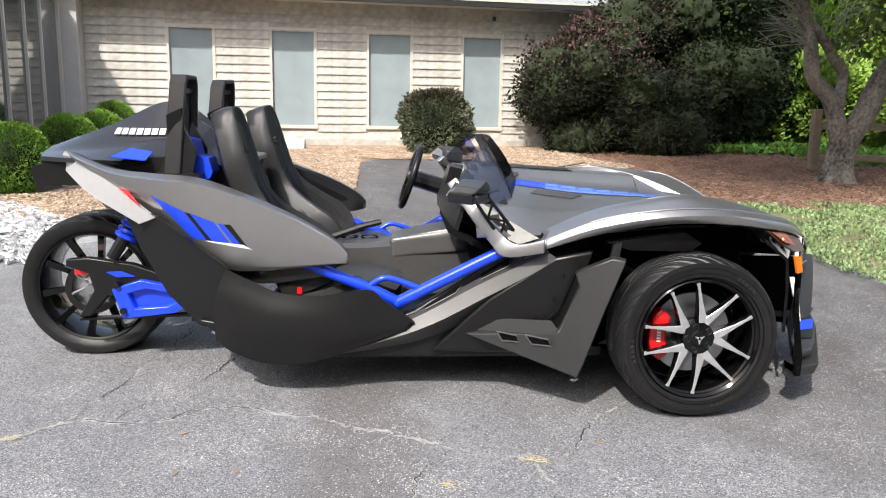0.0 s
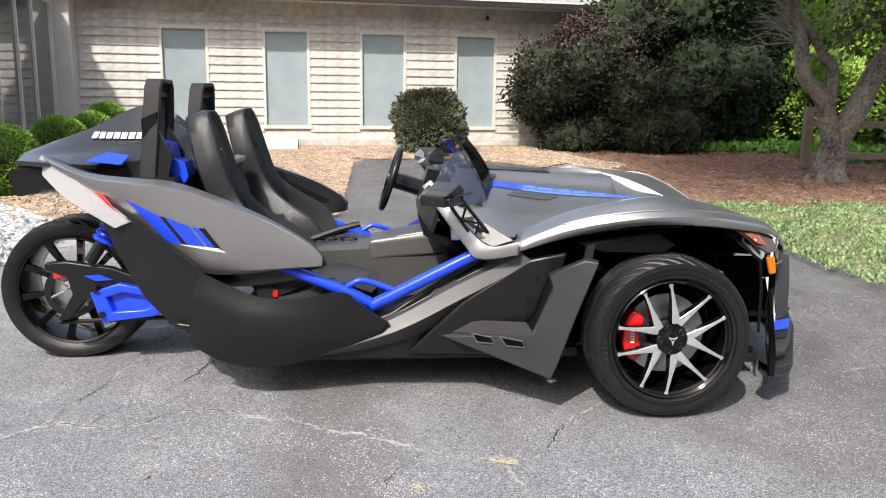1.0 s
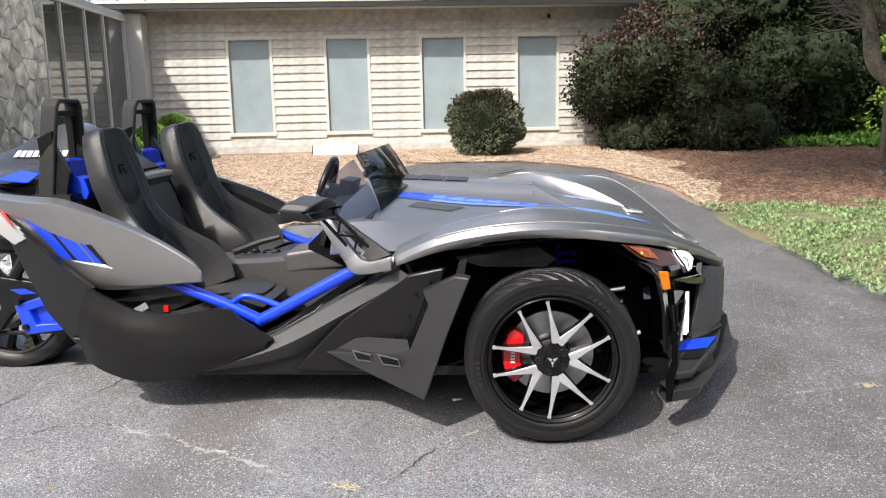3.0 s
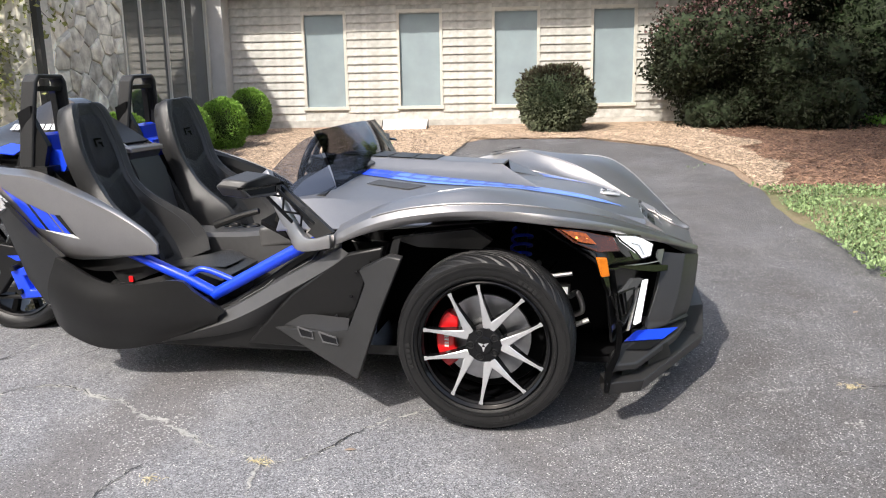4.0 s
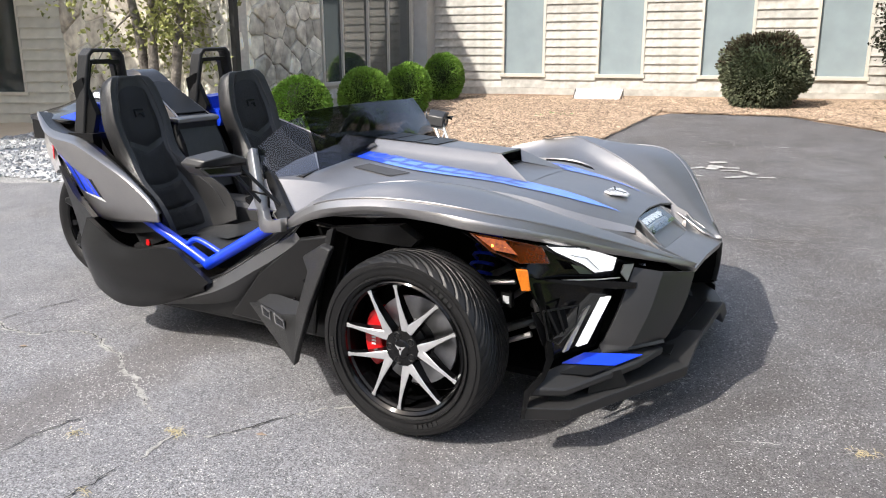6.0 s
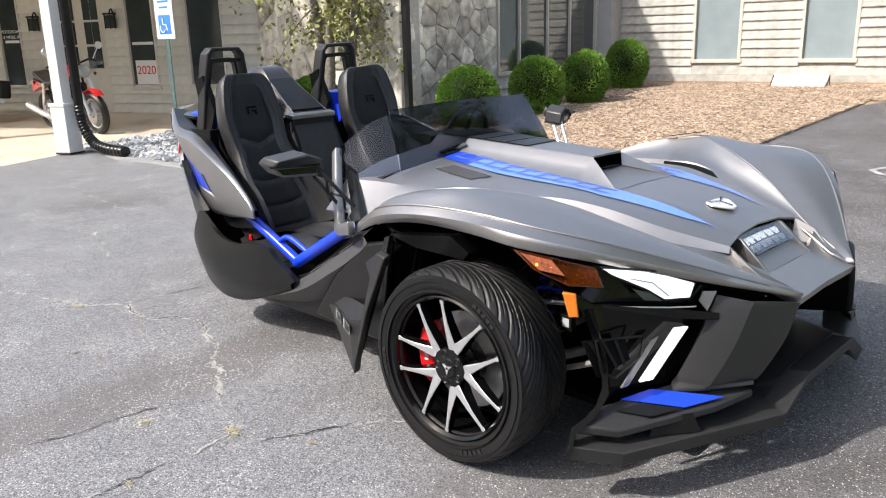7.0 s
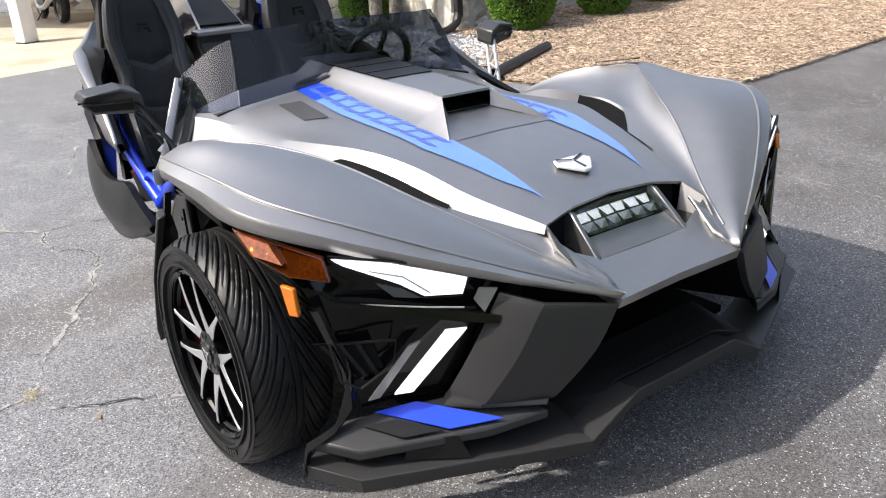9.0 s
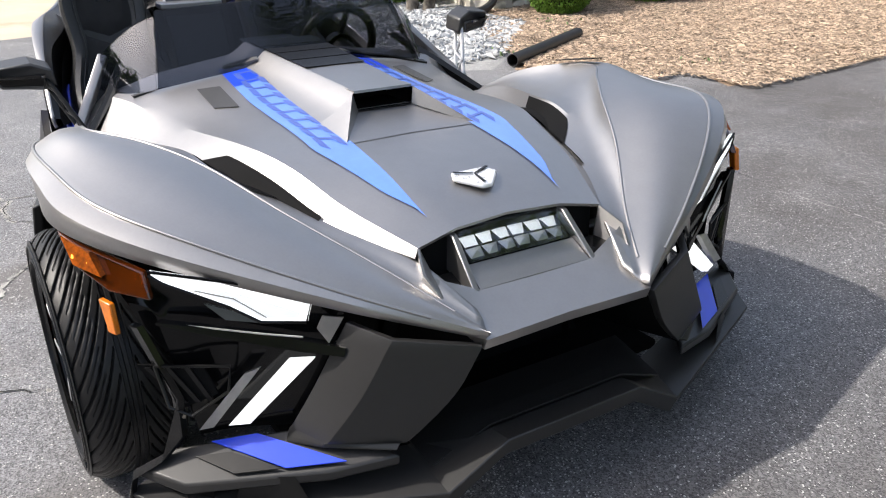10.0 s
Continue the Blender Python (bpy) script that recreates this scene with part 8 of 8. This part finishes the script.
part("limb", limb([(-0.03, 0.02, 0.95), (0.01, 0.04, 1.34), (0.0, 0.05, 1.58), (-0.19, 0, 1.77), (-0.42, -0.05, 2.07), (-0.66, -0.1, 2.29), (-0.92, -0.2, 2.7), (-1.3, -0.4, 3.5)], 0.090, 0.055, 22, 2), BARK, tree, "", 60)
part("limb", limb([(0.08, 0, 0.34), (0.21, 0, 0.73), (0.35, -0.03, 1.03), (0.52, -0.06, 1.43), (0.69, -0.1, 1.78), (0.95, -0.15, 2.17), (1.26, -0.2, 2.45), (1.7, -0.3, 3.2)], 0.195, 0.105, 22, 3), BARK, tree, "", 60)
part("limb", limb([(0.70, -0.08, 1.50), (1.0, -0.12, 1.71), (1.42, -0.2, 1.78), (2.11, -0.3, 1.90), (2.6, -0.4, 2.2)], 0.075, 0.03, 14, 4), BARK, tree, "", 60)
TWIG = material("bare_grey_twig", (0.20, 0.185, 0.165), 0.9, 0, 0.25, 30)
rng_b = random.Random(31)
for k in range(26):
    b = V(rng_b.choice([(-0.60, -0.1, 1.95), (-0.62, -0.1, 2.05), (-0.66, -0.1, 2.25), (-0.72, -0.15, 2.35)]))
    d = V((-rng_b.uniform(0.35, 1.0), rng_b.uniform(-0.5, 0.3), rng_b.uniform(-0.18, 0.55))).normalized()
    ln = rng_b.uniform(0.35, 1.15)
    q = b + d * ln * 0.5 + V((0, 0, rng_b.uniform(-0.05, 0.05)))
    part("bare_twig", limb([b, q, b + d * ln + V((0, 0, rng_b.uniform(-0.12, 0.18)))], 0.013, 0.003, 9, k), TWIG, tree, "", 60)
    for j in range(2):
        e = V((-rng_b.uniform(0.1, 0.4), rng_b.uniform(-0.2, 0.2), rng_b.uniform(-0.15, 0.25)))
        part("bare_twig", limb([q, q + e * 0.6, q + e], 0.006, 0.002, 6, k + j), TWIG, tree, "", 60)
rng_t = random.Random(9)
crown = []
for k in range(64):
    b = V(rng_t.choice([(-0.9, -0.3, 3.1), (-1.05, -0.5, 3.9), (-1.2, -0.3, 3.3), (1.3, -0.2, 2.6), (1.7, -0.3, 3.2), (0.9, -0.2, 2.3)]))
    d = V((rng_t.uniform(-1, 1), rng_t.uniform(-1, 1), rng_t.uniform(-0.35, 0.6))).normalized()
    ln = rng_t.uniform(0.7, 1.9)
    pts = [b, b + d * ln * 0.5 + V((0, 0, 0.06)), b + d * ln + V((0, 0, -0.15 * ln))]
    part("branch", limb(pts, 0.022, 0.005, 8, k), BARK, tree, "", 60)
    crown += [tuple(p) for p in spline(pts, 10)[3:]]
pts = []
rngn = np.random.default_rng(12)
for p in crown:
    for _ in range(34 if p[0] > 0.6 else 7):
        q = rngn.normal(size=3) * (0.20, 0.20, 0.13)
        pts.append((p[0] + q[0], p[1] + q[1], p[2] + q[2] + 0.1))
# unseen high canopy spread towards the sun, added to shade trunk and mulch
for _ in range(520):
    c = (rngn.uniform(-3.2, 2.2), rngn.uniform(-4.4, 0.2), rngn.uniform(4.0, 6.4))
    for _ in range(60):
        q = rngn.normal(size=3) * (0.28, 0.28, 0.2)
        pts.append((c[0] + q[0], c[1] + q[1], c[2] + q[2]))
for _ in range(260):
    c = (rngn.uniform(-4.8, 1.5), rngn.uniform(-5.6, -0.5), rngn.uniform(4.6, 6.6))
    for _ in range(60):
        q = rngn.normal(size=3) * (0.32, 0.32, 0.2)
        pts.append((c[0] + q[0], c[1] + q[1], c[2] + q[2]))
ob = new("crown", leaves("crown", pts, 0.10, [TREELEAF], 13, 0.5))
ob.parent = tree

# ---- small multi-stem tree before the stone ----
st = thing("small_tree", "small multi-stem tree with sparse leaves before the stone wall", "tree", at=(-6.9, 4.25, ground_z(-6.9, 4.25)))
twigs = []
rs = random.Random(21)
for k, (dx, dy) in enumerate(((-0.25, 0.05), (0.10, -0.05), (0.40, 0.10))):
    p = [(dx * 0.4, dy, -0.1), (dx * 0.7, dy, 0.6), (dx * 1.0, dy + 0.05, 1.4), (dx * 1.6, dy, 2.3), (dx * 2.4, dy, 3.2)]
    part("trunk", limb(p, 0.085, 0.04, 14, k + 5), BARK, st, "", 60)
    for j in range(11):
        b = spline(p, 20)[rs.randrange(9, 20)]
        d = V((rs.uniform(-1, 1), rs.uniform(-1, 1), rs.uniform(-0.5, 0.35))).normalized()
        ln = rs.uniform(0.4, 1.1)
        q = [b, b + d * ln * 0.5 + V((0, 0, 0.05)), b + d * ln + V((0, 0, -0.18 * ln))]
        part("branch", limb(q, 0.014, 0.004, 7, j), BARK, st, "", 60)
        twigs += [tuple(v) for v in spline(q, 8)[2:]]
pts = []
for p in twigs:
    for _ in range(17):
        q = rngn.normal(size=3) * (0.14, 0.14, 0.09)
        pts.append((p[0] + q[0], p[1] + q[1], p[2] + q[2]))
OLIVE = leaf_mat("olive_leaf", (0.24, 0.25, 0.085), 0.45)
ob = new("crown", leaves("crown", pts, 0.072, [OLIVE], 14, 0.4))
ob.parent = st

# unseen tree line across the lot, behind the walk; darkens the car's reflections
for k in range(11):
    x = -26 + 5.2 * k
    shrub("lot_tree", "broad leafy tree across the parking lot", "tree", x, -19 - 2.5 * math.sin(k * 1.7), (3.4, 2.6, 4.2 + math.sin(k * 2.3)), 5000, 0.40, [TREELEAF], 80 + k, 0.3, "trees across the lot", flat=0.9)

# ---- grass ----
rg = np.random.default_rng(17)
gp, gn = [], []
while len(gp) < 80000:
    x, y = rg.uniform(1.95, 8.5), rg.uniform(-3.9, 5.4)
    if y > 4.55 + 0.12 * (x - 2) or x < 2.05 + max(0, 1.2 - y) * 0.18:
        continue
    if noise.noise(V((x * 1.6, y * 1.6, 0))) < rg.uniform(-0.45, 0.25):
        continue
    gp.append((x, y, ground_z(x, y) + 0.035 + rg.uniform(0, 0.035)))
    gn.append((0, 0, 1.2))
gme = leaves("clover", gp, 0.030, [LEAFBIT], 18, -0.3, np.asarray(gn))
tagged(new("clover", gme), "low green clover and weeds on bare soil", "grass", kind="stuff")
gp = []
while len(gp) < 30000:
    x, y = rg.uniform(5.0, 20), rg.uniform(8.9, 20)
    if x < 6.6 and y < 10.8:
        continue
    gp.append((x, y, ground_z(x, y) + 0.05))
GRASSL = leaf_mat("lawn_blade", (0.13, 0.27, 0.045), 0.35)
tagged(new("lawn_grass", leaves("lawn_grass", gp, 0.14, [GRASSL], 19, -1.2)), "bright green lawn grass", "grass", kind="stuff")
# tufts of weeds in the mulch
gp = []
for cx, cy, m in ((-3.7, 3.4, 14), (-2.9, 8.5, 16), (-4.2, 4.5, 16), (-2.3, 4.4, 8), (1.7, 6.1, 8), (2.05, 4.8, 14), (-4.9, 4.9, 20)):
    for _ in range(m):
        gp.append((cx + rg.normal() * 0.14, cy + rg.normal() * 0.12, ground_z(cx, cy) + 0.03))
tagged(new("weed_tufts", leaves("weed_tufts", gp, 0.034, [LEAFBIT], 23, -1.5)), "thin green weed tufts in the mulch", "weeds", kind="stuff")

# ---- fence ----
WOODF = material("weathered_fence", (0.22, 0.17, 0.12), 0.9, 0, 0.25, 12, 0.5, 60)
fence = thing("rail_fence", "weathered wooden rail fence behind the tree", "fence")
POSTS = [(5.78, 8.45), (6.95, 8.02), (8.75, 7.40), (10.6, 6.8), (12.5, 6.2)]
for k, (x, y) in enumerate(POSTS):
    z = ground_z(x, y) - 0.03
    bevel(part("post", box(x - 0.065, x + 0.065, y - 0.065, y + 0.065, z - 0.1, z + 1.03), WOODF, fence), 0.014)
    if k < 4:
        x1, y1 = POSTS[k + 1]
        for h in (0.26, 0.76):
            rail = part("rail", box(0.03, math.hypot(x1 - x, y1 - y) - 0.03, -0.03, 0.02, -0.055, 0.055), WOODF, fence)
            rail.matrix_world = pose(x, y, z + h, 0, 0, math.degrees(math.atan2(y1 - y, x1 - x)))
            bevel(rail, 0.012)

# spiky plant beside the fence
YUCCA = leaf_mat("spiky_leaf", (0.10, 0.115, 0.045), 0.4)
YUCCAD = leaf_mat("dry_spiky_leaf", (0.21, 0.145, 0.085), 0.4)
yu = thing("yucca", "spiky yucca with drooping dry lower leaves in mulch", "plant", at=(6.30, 6.0, ground_z(6.30, 6.0)))
part("trunk", limb([(0, 0, -0.05), (0, 0, 0.3), (0, 0, 0.62)], 0.07, 0.06, 8), BARK, yu, "", 60)
rng_y = random.Random(4)
for k in range(90):
    a, dry = rng_y.uniform(0, 6.283), k % 3 == 0
    up = rng_y.uniform(-0.9, -0.2) if dry else rng_y.uniform(-0.35, 0.9)
    ln = rng_y.uniform(0.35, 0.62)
    d, side = V((math.cos(a), math.sin(a), up)).normalized(), V((-math.sin(a), math.cos(a), 0))
    b = V((0, 0, rng_y.uniform(0.35, 0.62)))
    rows = []
    for j in range(6):
        f = j / 5
        p = b + d * ln * f + V((0, 0, -0.22 * ln * f * f))
        w = 0.016 * (1 - f ** 3) + 0.001
        rows.append([p - side * w, p + V((0, 0, -0.004)), p + side * w])
    part("leaf", grid(rows), YUCCAD if dry else YUCCA, yu, "", 60)

# ---- parked motorcycles ----
def motorcycle(x, y, heading, paint, label, lean=8):
    b = new("motorcycle")
    b.matrix_world = pose(x, y, ground_z(x, y) + 0.03, 0, 0, heading) @ pose(0, 0, 0, lean, 0, 0)
    tagged(b, label, "motorcycle", "motorcycles on the porch")
    for nm, wx, wr, ww in (("front_wheel", 0.0, 0.31, 0.11), ("rear_wheel", -1.42, 0.31, 0.15)):
        w = part(nm, lathe([(0.2, -0.03), (0.225, -0.04), (0.225, 0.04), (0.2, 0.03)], 32, closed=True), ALLOY, b, "spoked motorcycle wheel")
        w.matrix_local = pose(wx, 0, wr)
        part("tyre", lathe([(0.22, -ww * 0.38), (0.27, -ww * 0.5), (0.302, -ww * 0.25), (0.31, 0), (0.302, ww * 0.25), (0.27, ww * 0.5), (0.22, ww * 0.38)], 40, closed=True), RUBBER, w)
        for k in range(6):
            a = 6.28318 * k / 6
            part("spoke", tube([(0.04 * math.cos(a), 0, 0.04 * math.sin(a)), (0.21 * math.cos(a), 0, 0.21 * math.sin(a))], 0.012, 6), ALLOY, w)
        part("disc", lathe([(0.06, -0.07), (0.14, -0.07), (0.14, -0.065), (0.06, -0.065)], 24, closed=True), STEEL, w)
        part("hub", lathe([(0, -0.08), (0.04, -0.07), (0.04, 0.07), (0, 0.08)], 16), ALLOY, w)
    for s in (-1, 1):
        part("fork_leg", tube([(0, s * 0.10, 0.31), (-0.16, s * 0.10, 0.72), (-0.27, s * 0.10, 1.0)], [0.028, 0.026, 0.02], 10), CHROME, b, "chrome fork leg")
        part("mirror_stem", tube([(-0.28, s * 0.28, 1.06), (-0.26, s * 0.38, 1.22)], 0.008, 6), CHROME, b)
        part("mirror", lathe([(0, -0.02), (0.05, -0.012), (0.055, 0.01), (0, 0.01)], 14), CHROME, b).matrix_local = pose(-0.26, s * 0.40, 1.24, 0, 0, 90)
        part("turn_lamp", lathe([(0, -0.03), (0.03, 0), (0, 0.03)], 12), AMBER, b).matrix_local = pose(-0.16, s * 0.20, 0.86)
    part("handlebar", tube([(-0.40, -0.38, 1.02), (-0.30, -0.22, 1.06), (-0.27, 0, 1.02), (-0.30, 0.22, 1.06), (-0.40, 0.38, 1.02)], 0.016, 8, curve=20), PLASTIC, b)
    hlm = part("headlamp", lathe([(0, 0.10), (0.07, 0.08), (0.095, 0.0), (0.095, -0.03)], 24), CHROME, b, "round chrome headlamp")
    hlm.matrix_local = pose(-0.10, 0, 0.92, 0, 0, 90)
    part("lamp_lens", lathe([(0, -0.045), (0.06, -0.04), (0.09, -0.03)], 24), LENS, hlm)
    part("lamp_bowl", lathe([(0, -0.01), (0.085, -0.028)], 24), CHROME, hlm)
    part("front_mudguard", loft([[(0.22, -0.07, 0.56), (0.10, -0.07, 0.645), (-0.10, -0.07, 0.64), (-0.24, -0.07, 0.54)], [(0.22, 0, 0.575), (0.10, 0, 0.665), (-0.10, 0, 0.66), (-0.24, 0, 0.555)], [(0.22, 0.07, 0.56), (0.10, 0.07, 0.645), (-0.10, 0.07, 0.64), (-0.24, 0.07, 0.54)]], 12, 3, curved=True), paint, b)
    tk = part("fuel_tank", loft([[(-0.30, 0, 0.99), (-0.45, 0, 1.03), (-0.65, 0, 1.0), (-0.82, 0, 0.88)], [(-0.30, -0.10, 0.95), (-0.45, -0.15, 0.97), (-0.65, -0.14, 0.93), (-0.82, -0.09, 0.85)], [(-0.32, -0.10, 0.82), (-0.45, -0.16, 0.82), (-0.65, -0.13, 0.80), (-0.82, -0.09, 0.78)]], 14, 4, curved=True), paint, b, "painted fuel tank")
    tk2 = part("fuel_tank", loft([[(-0.30, 0, 0.99), (-0.45, 0, 1.03), (-0.65, 0, 1.0), (-0.82, 0, 0.88)], [(-0.30, 0.10, 0.95), (-0.45, 0.15, 0.97), (-0.65, 0.14, 0.93), (-0.82, 0.09, 0.85)], [(-0.32, 0.10, 0.82), (-0.45, 0.16, 0.82), (-0.65, 0.13, 0.80), (-0.82, 0.09, 0.78)]], 14, 4, curved=True), paint, b)
    bevel(part("saddle", slab([(-0.80, -0.12, 0.82), (-1.10, -0.15, 0.78), (-1.45, -0.12, 0.90), (-1.62, -0.08, 0.92), (-1.62, -0.08, 0.84), (-1.10, -0.15, 0.70), (-0.80, -0.12, 0.74)], (0, 0.26, 0)), VINYL, b, "black saddle"), 0.03, 3)
    bevel(part("engine", box(-0.88, -0.42, -0.17, 0.17, 0.26, 0.74), PLASTIC, b, "dark engine block"), 0.04, 3)
    for k in range(5):
        part("cooling_fin", box(-0.86, -0.44, -0.19, 0.19, 0.52 + 0.04 * k, 0.535 + 0.04 * k), ALLOY, b)
    for s in (-1, 1):
        part("exhaust", tube([(-0.45, s * 0.12, 0.55), (-0.35, s * 0.16, 0.32), (-0.70, s * 0.20, 0.24), (-1.15, s * 0.22, 0.28), (-1.65, s * 0.24, 0.42)], [0.025, 0.025, 0.03, 0.05, 0.05], 10, curve=20), CHROME, b, "chrome exhaust")
        part("frame_rail", tube([(-0.28, s * 0.05, 0.96), (-0.45, s * 0.12, 0.30), (-0.95, s * 0.13, 0.28), (-1.05, s * 0.12, 0.70), (-1.55, s * 0.10, 0.80)], 0.018, 8), PLASTIC, b)
        part("rear_shock", tube([(-1.30, s * 0.15, 0.42), (-1.15, s * 0.15, 0.76)], 0.025, 8), CHROME, b)
    part("rear_mudguard", slab([(-1.20, -0.09, 0.72), (-1.50, -0.09, 0.76), (-1.72, -0.09, 0.66), (-1.70, -0.09, 0.60), (-1.45, -0.09, 0.68)], (0, 0.18, 0)), paint, b)
    part("tail_lamp", box(-1.76, -1.70, -0.06, 0.06, 0.68, 0.76), REDLENS, b)
    part("kickstand", tube([(-0.75, 0.14, 0.25), (-0.85, 0.30, 0.02)], 0.012, 6), PLASTIC, b)
    return b


motorcycle(-10.12, 2.50, 3, RED, "red standard motorcycle with chrome forks parked on the porch", 6)
b2 = motorcycle(-15.29, 2.1, 180, PLASTIC, "black touring motorcycle with saddlebags parked on the porch", 5)
for s in (-1, 1):
    bevel(part("saddlebag", box(-1.70, -1.20, s * 0.30 - 0.10, s * 0.30 + 0.10, 0.45, 0.76), PLASTIC, b2, "black saddlebag"), 0.04, 3)
bevel(part("sissy_bar", box(-1.68, -1.60, -0.12, 0.12, 0.92, 1.25), VINYL, b2, "padded passenger backrest"), 0.03, 3)
